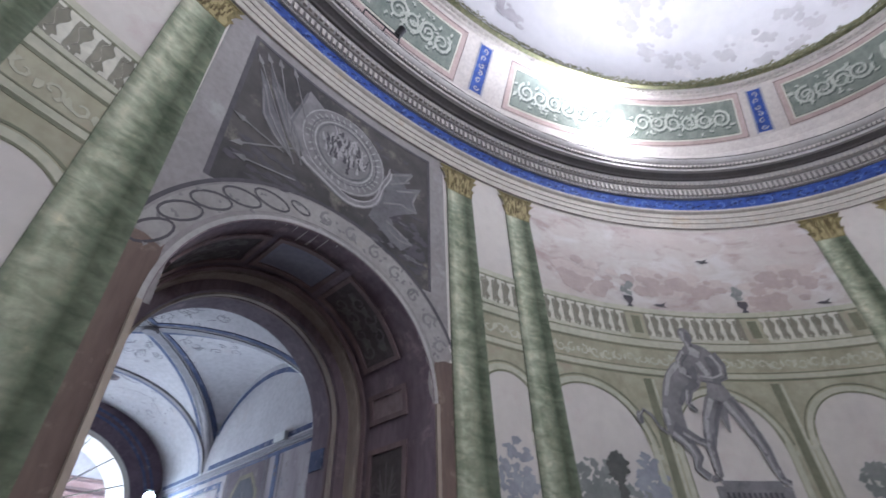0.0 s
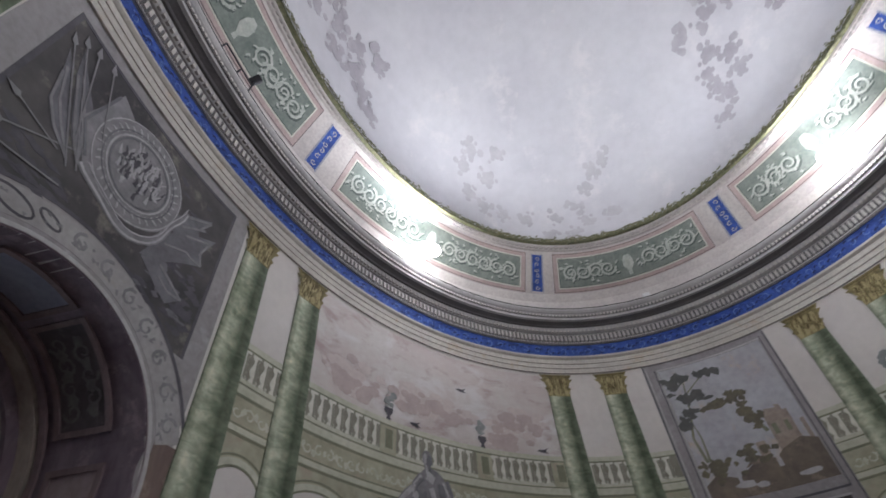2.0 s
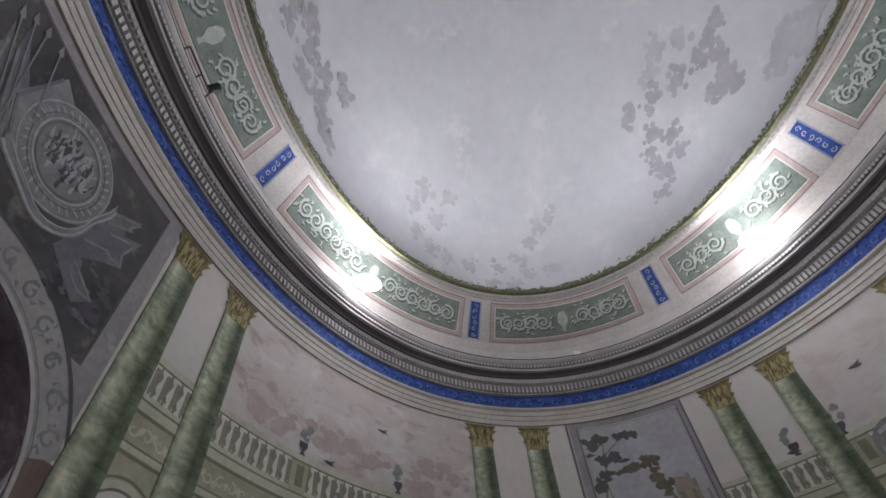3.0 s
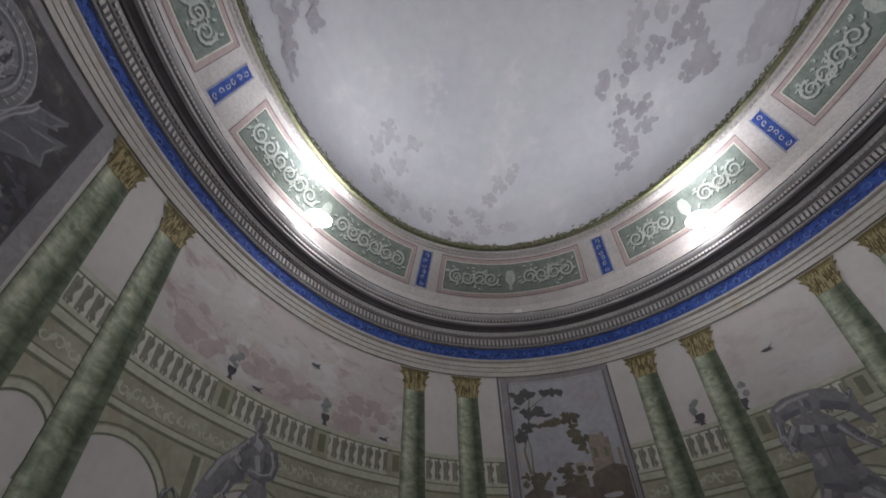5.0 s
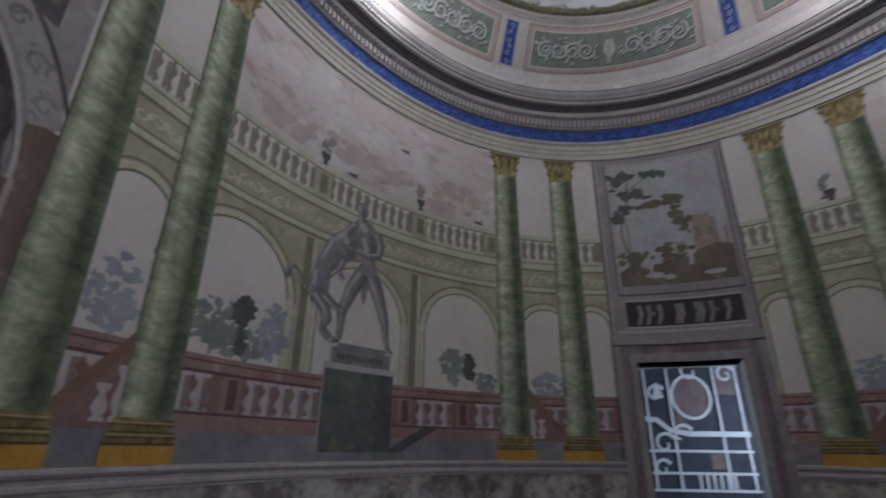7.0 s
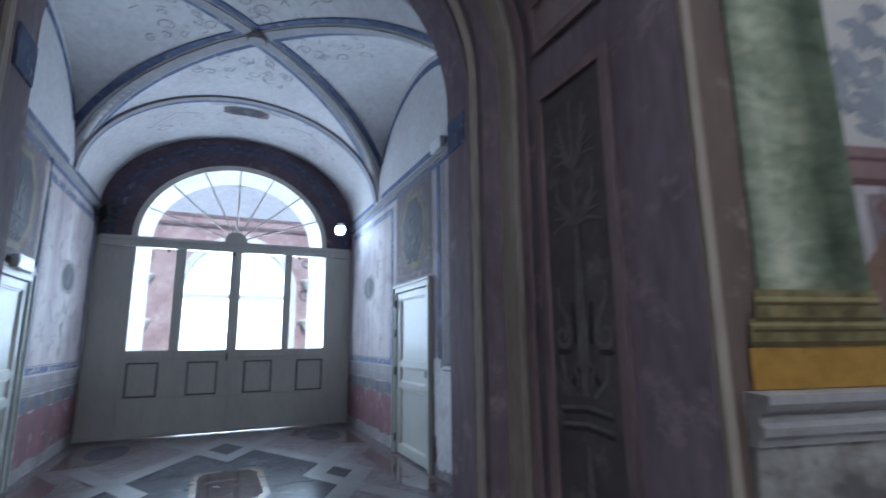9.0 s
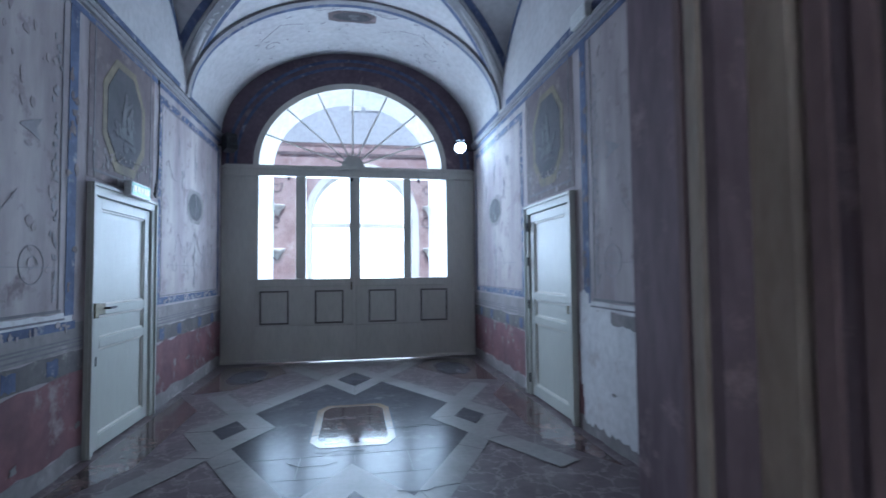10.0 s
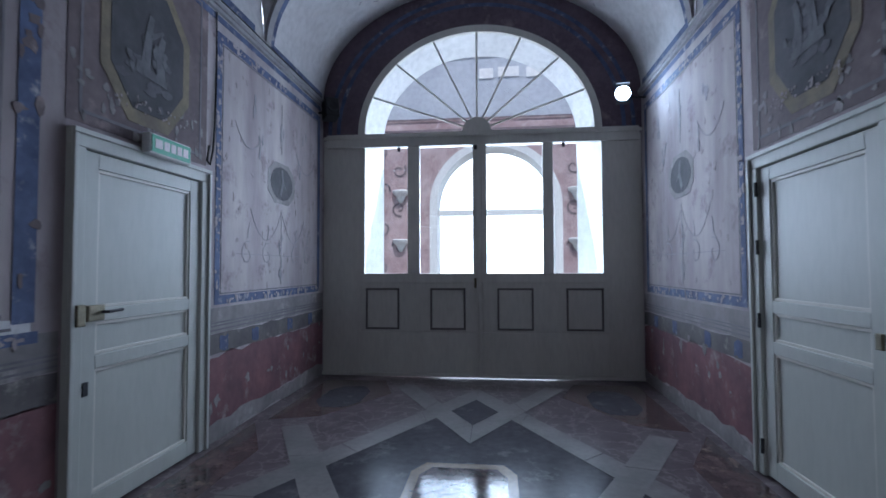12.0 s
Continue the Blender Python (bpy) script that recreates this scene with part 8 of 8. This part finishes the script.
for (x0, z0), (x1, z1) in zip(pts_, pts_[1:]):
    k = 1.13
    q = [(x0, z0), (x1, z1), (LX + (x1 - LX) * k, 2.75 + (z1 - 2.75) * k if z1 > 0 else 0), (LX + (x0 - LX) * k, 2.75 + (z0 - 2.75) * k if z0 > 0 else 0)]
    a, b = [bm.verts.new((x, YB - 0.05, z)) for x, z in q], [bm.verts.new((x, YB - 0.002, z)) for x, z in q]
    bm.faces.new(a)
    for j in range(4):
        bm.faces.new((a[j], a[(j + 1) % 4], b[(j + 1) % 4], b[j]))
part("archivolt", bm, "lime", lg, "pale arch moulding")
bm = boxes((LX - LR, LX + LR, YB + 0.2, YB + 0.26, 2.55, 2.68))
part("tie_beam", bm, "lime", lg)
f = lambda u, v, p: Vector((u, YB - p, v))
paint("pilaster_scrolls", [bar(spiral(e * (2.05 + 0.18 * (-1) ** k), 0.6 + 0.42 * k, 0.17, 1.1, k, (-1) ** k, 10), 0.05, 0.025) for e in (-1, 1) for k in range(9)], f, 0.02, "vframe", lg, "faded painted scrolls")
paint("cornice_band", [rect(-5.9, 5.9, 4.35, 4.42), rect(-5.9, 5.9, 4.62, 4.66)], f, 0.06, "vframe", lg)
paint("upper_wall", [rect(-5.9, 5.9, 4.66, 6.95)], f, 0.02, mat("loggia_grey_plaster", (0.46, 0.47, 0.50), (0.36, 0.37, 0.40), scale=1.2, fine=10), lg, "grey shaded plaster above the arch")
paint("upper_windows", [rect(x, x + w, z, z + 0.22) for x, w, z in ((-0.75, 0.28, 5.95), (-0.4, 0.55, 5.97), (0.25, 0.5, 5.98), (0.85, 0.25, 5.97), (-0.1, 0.3, 5.5), (0.3, 0.45, 5.52), (0.9, 0.3, 5.5))], f, 0.06, "lime", lg, "pale blocked openings")
for e in (-1, 1):
    for z in (1.98, 3.05):
        wl = empty("wall_bracket", (e * 1.88 + 0.05, YB - 0.004, z), "white shell-shaped stucco bracket on the loggia wall", "wall bracket", "shell brackets in the loggia")
        bm = bmesh.new()
        lathe(bm, [(0.02, -0.22), (0.06, -0.17), (0.10, -0.08), (0.17, -0.02), (0.19, 0.03), (0.17, 0.05)], (0, 0, 0), "Z", 16)
        bmesh.ops.bisect_plane(bm, geom=bm.verts[:] + bm.edges[:] + bm.faces[:], plane_co=(0, 0, 0), plane_no=(0, 1, 0), clear_outer=True)
        part("shell", bm, "lime", wl)
part("ground", boxes((-400, 400, 18.3, 800, -0.3, -0.05)), "ground", tagged(empty("ground_court"), "pale dusty courtyard ground", "ground", kind="structure"))

# unseen slab added above the vault to block stray sunlight
roof = part("sun_block_slab", boxes((XL - 0.5, XR + 0.5, 5.4, YE + 0.45, 5.75, 5.95)), "lime")
tagged(roof, "unseen slab over the vestibule vault, added to stop sun leaks", "roof", kind="structure")

bd = bmesh.new()
bd.faces.new([bd.verts.new(c) for c in ((-120, 90, -5), (120, 90, -5), (120, 90, 90), (-120, 90, 90))])
tagged(part("backdrop", bd, glow("bright_hazy_sky", (0.93, 0.97, 1.0), 4.0)), "blazing white hazy sky beyond the courtyard", "backdrop", kind="structure")

# ---- room beyond the side door ----
sr = empty("side_room", (0, 0, 0), "next room with slate-blue walls and white stucco ornament", "room", kind="structure")
XB = 9.6
part("floor", boxes((6.3, XB + 0.2, -4.2, 2.2, -0.12, -0.003)), "f_light", sr)
part("ceiling", boxes((6.9, XB + 0.2, -4.2, 2.2, 4.3, 4.5)), "stucco", sr)
part("back_wall", boxes((XB, XB + 0.3, -4.2, 2.2, 0, 4.3)), "slate_paint", sr, "slate-blue painted wall")
part("end_wall", boxes((6.7, XB, 2.0, 2.3, 0, 4.3)), "stucco", sr)
part("window_wall", boxes((6.0, 7.6, -4.4, -4.1, 0, 4.3), (8.9, XB + 0.3, -4.4, -4.1, 0, 4.3), (7.6, 8.9, -4.4, -4.1, 0, 0.9), (7.6, 8.9, -4.4, -4.1, 2.9, 4.3)), "stucco", sr, "white wall with a window opening")
f = lambda u, v, p: Vector((XB - p, -u, v))     # right of the picture is -y
g0, g1 = 1.2, 3.5
o = []
for u in (g0 + 0.15, g0 + 0.62, g1 - 0.75, g1 - 0.3, g1 + 0.05):
    o.append(rect(u - 0.025, u + 0.025, 0.7, 3.5))
for z in (0.72, 1.02, 1.42, 3.15):
    o.append(rect(g0, g1, z - 0.025, z + 0.025))
o.append(bar([(g0, 2.02), (g0 + 0.3, 2.0), (g0 + 0.55, 1.80), (g0 + 0.9, 1.74), (g1, 1.74)], 0.10))
for k in range(6):
    o.append(rect(g0 + 0.95 + 0.13 * k, g0 + 1.0 + 0.13 * k, 0.75, 1.0))
for u, z, r, t in ((g0 + 0.35, 2.5, 0.2, 0.9), (g0 + 0.4, 1.55, 0.22, 1), (g0 + 1.1, 2.95, 0.25, 1.0), (g1 - 0.5, 2.9, 0.2, 1.1), (g0 + 0.75, 1.7, 0.25, 0.6), (g0 + 0.3, 1.1, 0.18, 1)):
    o.append(bar(spiral(u, z, r, t, 0.5, 1, 12), 0.07, 0.04))
o.append(bar([(g0 + 1.05 + 0.38 * math.cos(t), 2.45 + 0.42 * math.sin(t)) for t in [6.29 * k / 24 for k in range(25)]], 0.06))
paint("stucco_ornament", o, f, 0.06, "stucco", sr, "white stucco frames and scrolls", cut=9)
paint("round_picture", [blob(g0 + 1.05, 2.45, 0.35, 0.39, 22, 0.01, RND)], f, 0.02, "mauve", sr, "dark round painted medallion")
paint("mauve_panels", [rect(g1 - 0.7, g1 - 0.35, 2.5, 3.1), rect(g0 + 0.7, g0 + 0.9, 1.8, 2.8), rect(g0 + 1.25, g0 + 1.5, 1.1, 1.4)], f, 0.016, "mauve", sr)
paint("white_bell", [[(g0 + 0.27, 2.42), (g0 + 0.50, 2.42), (g0 + 0.43, 2.66), (g0 + 0.385, 2.74), (g0 + 0.34, 2.66)]], f, 0.08, "stucco", sr)
lamp("side_window_sky", "AREA", (8.25, -4.35, 1.9), (8.2, 0, 1.2), SIDE_SKY, 1.3, (0.85, 0.93, 1.0), 2.0)
# doorway reveal
bm = bmesh.new()
for th in (D0, D1):
    bm.faces.new([bm.verts.new(c) for c in (W(th, 0, 0), W(th, 0, -0.7), W(th, DZ, -0.7), W(th, DZ, 0))])
bm.faces.new([bm.verts.new(c) for c in (W(D0, DZ, 0), W(D1, DZ, 0), W(D1, DZ, -0.7), W(D0, DZ, -0.7))])
part("door_reveal", bm, "stucco", case, "white plaster reveal")

# daylight standing in the glazed door's opening
lamp("door_sky", "AREA", (0.05, YE + 0.30, 2.1), (0.05, 0, 4.6), DOOR_SKY, 3.0, (0.80, 0.90, 1.0), 1.9)
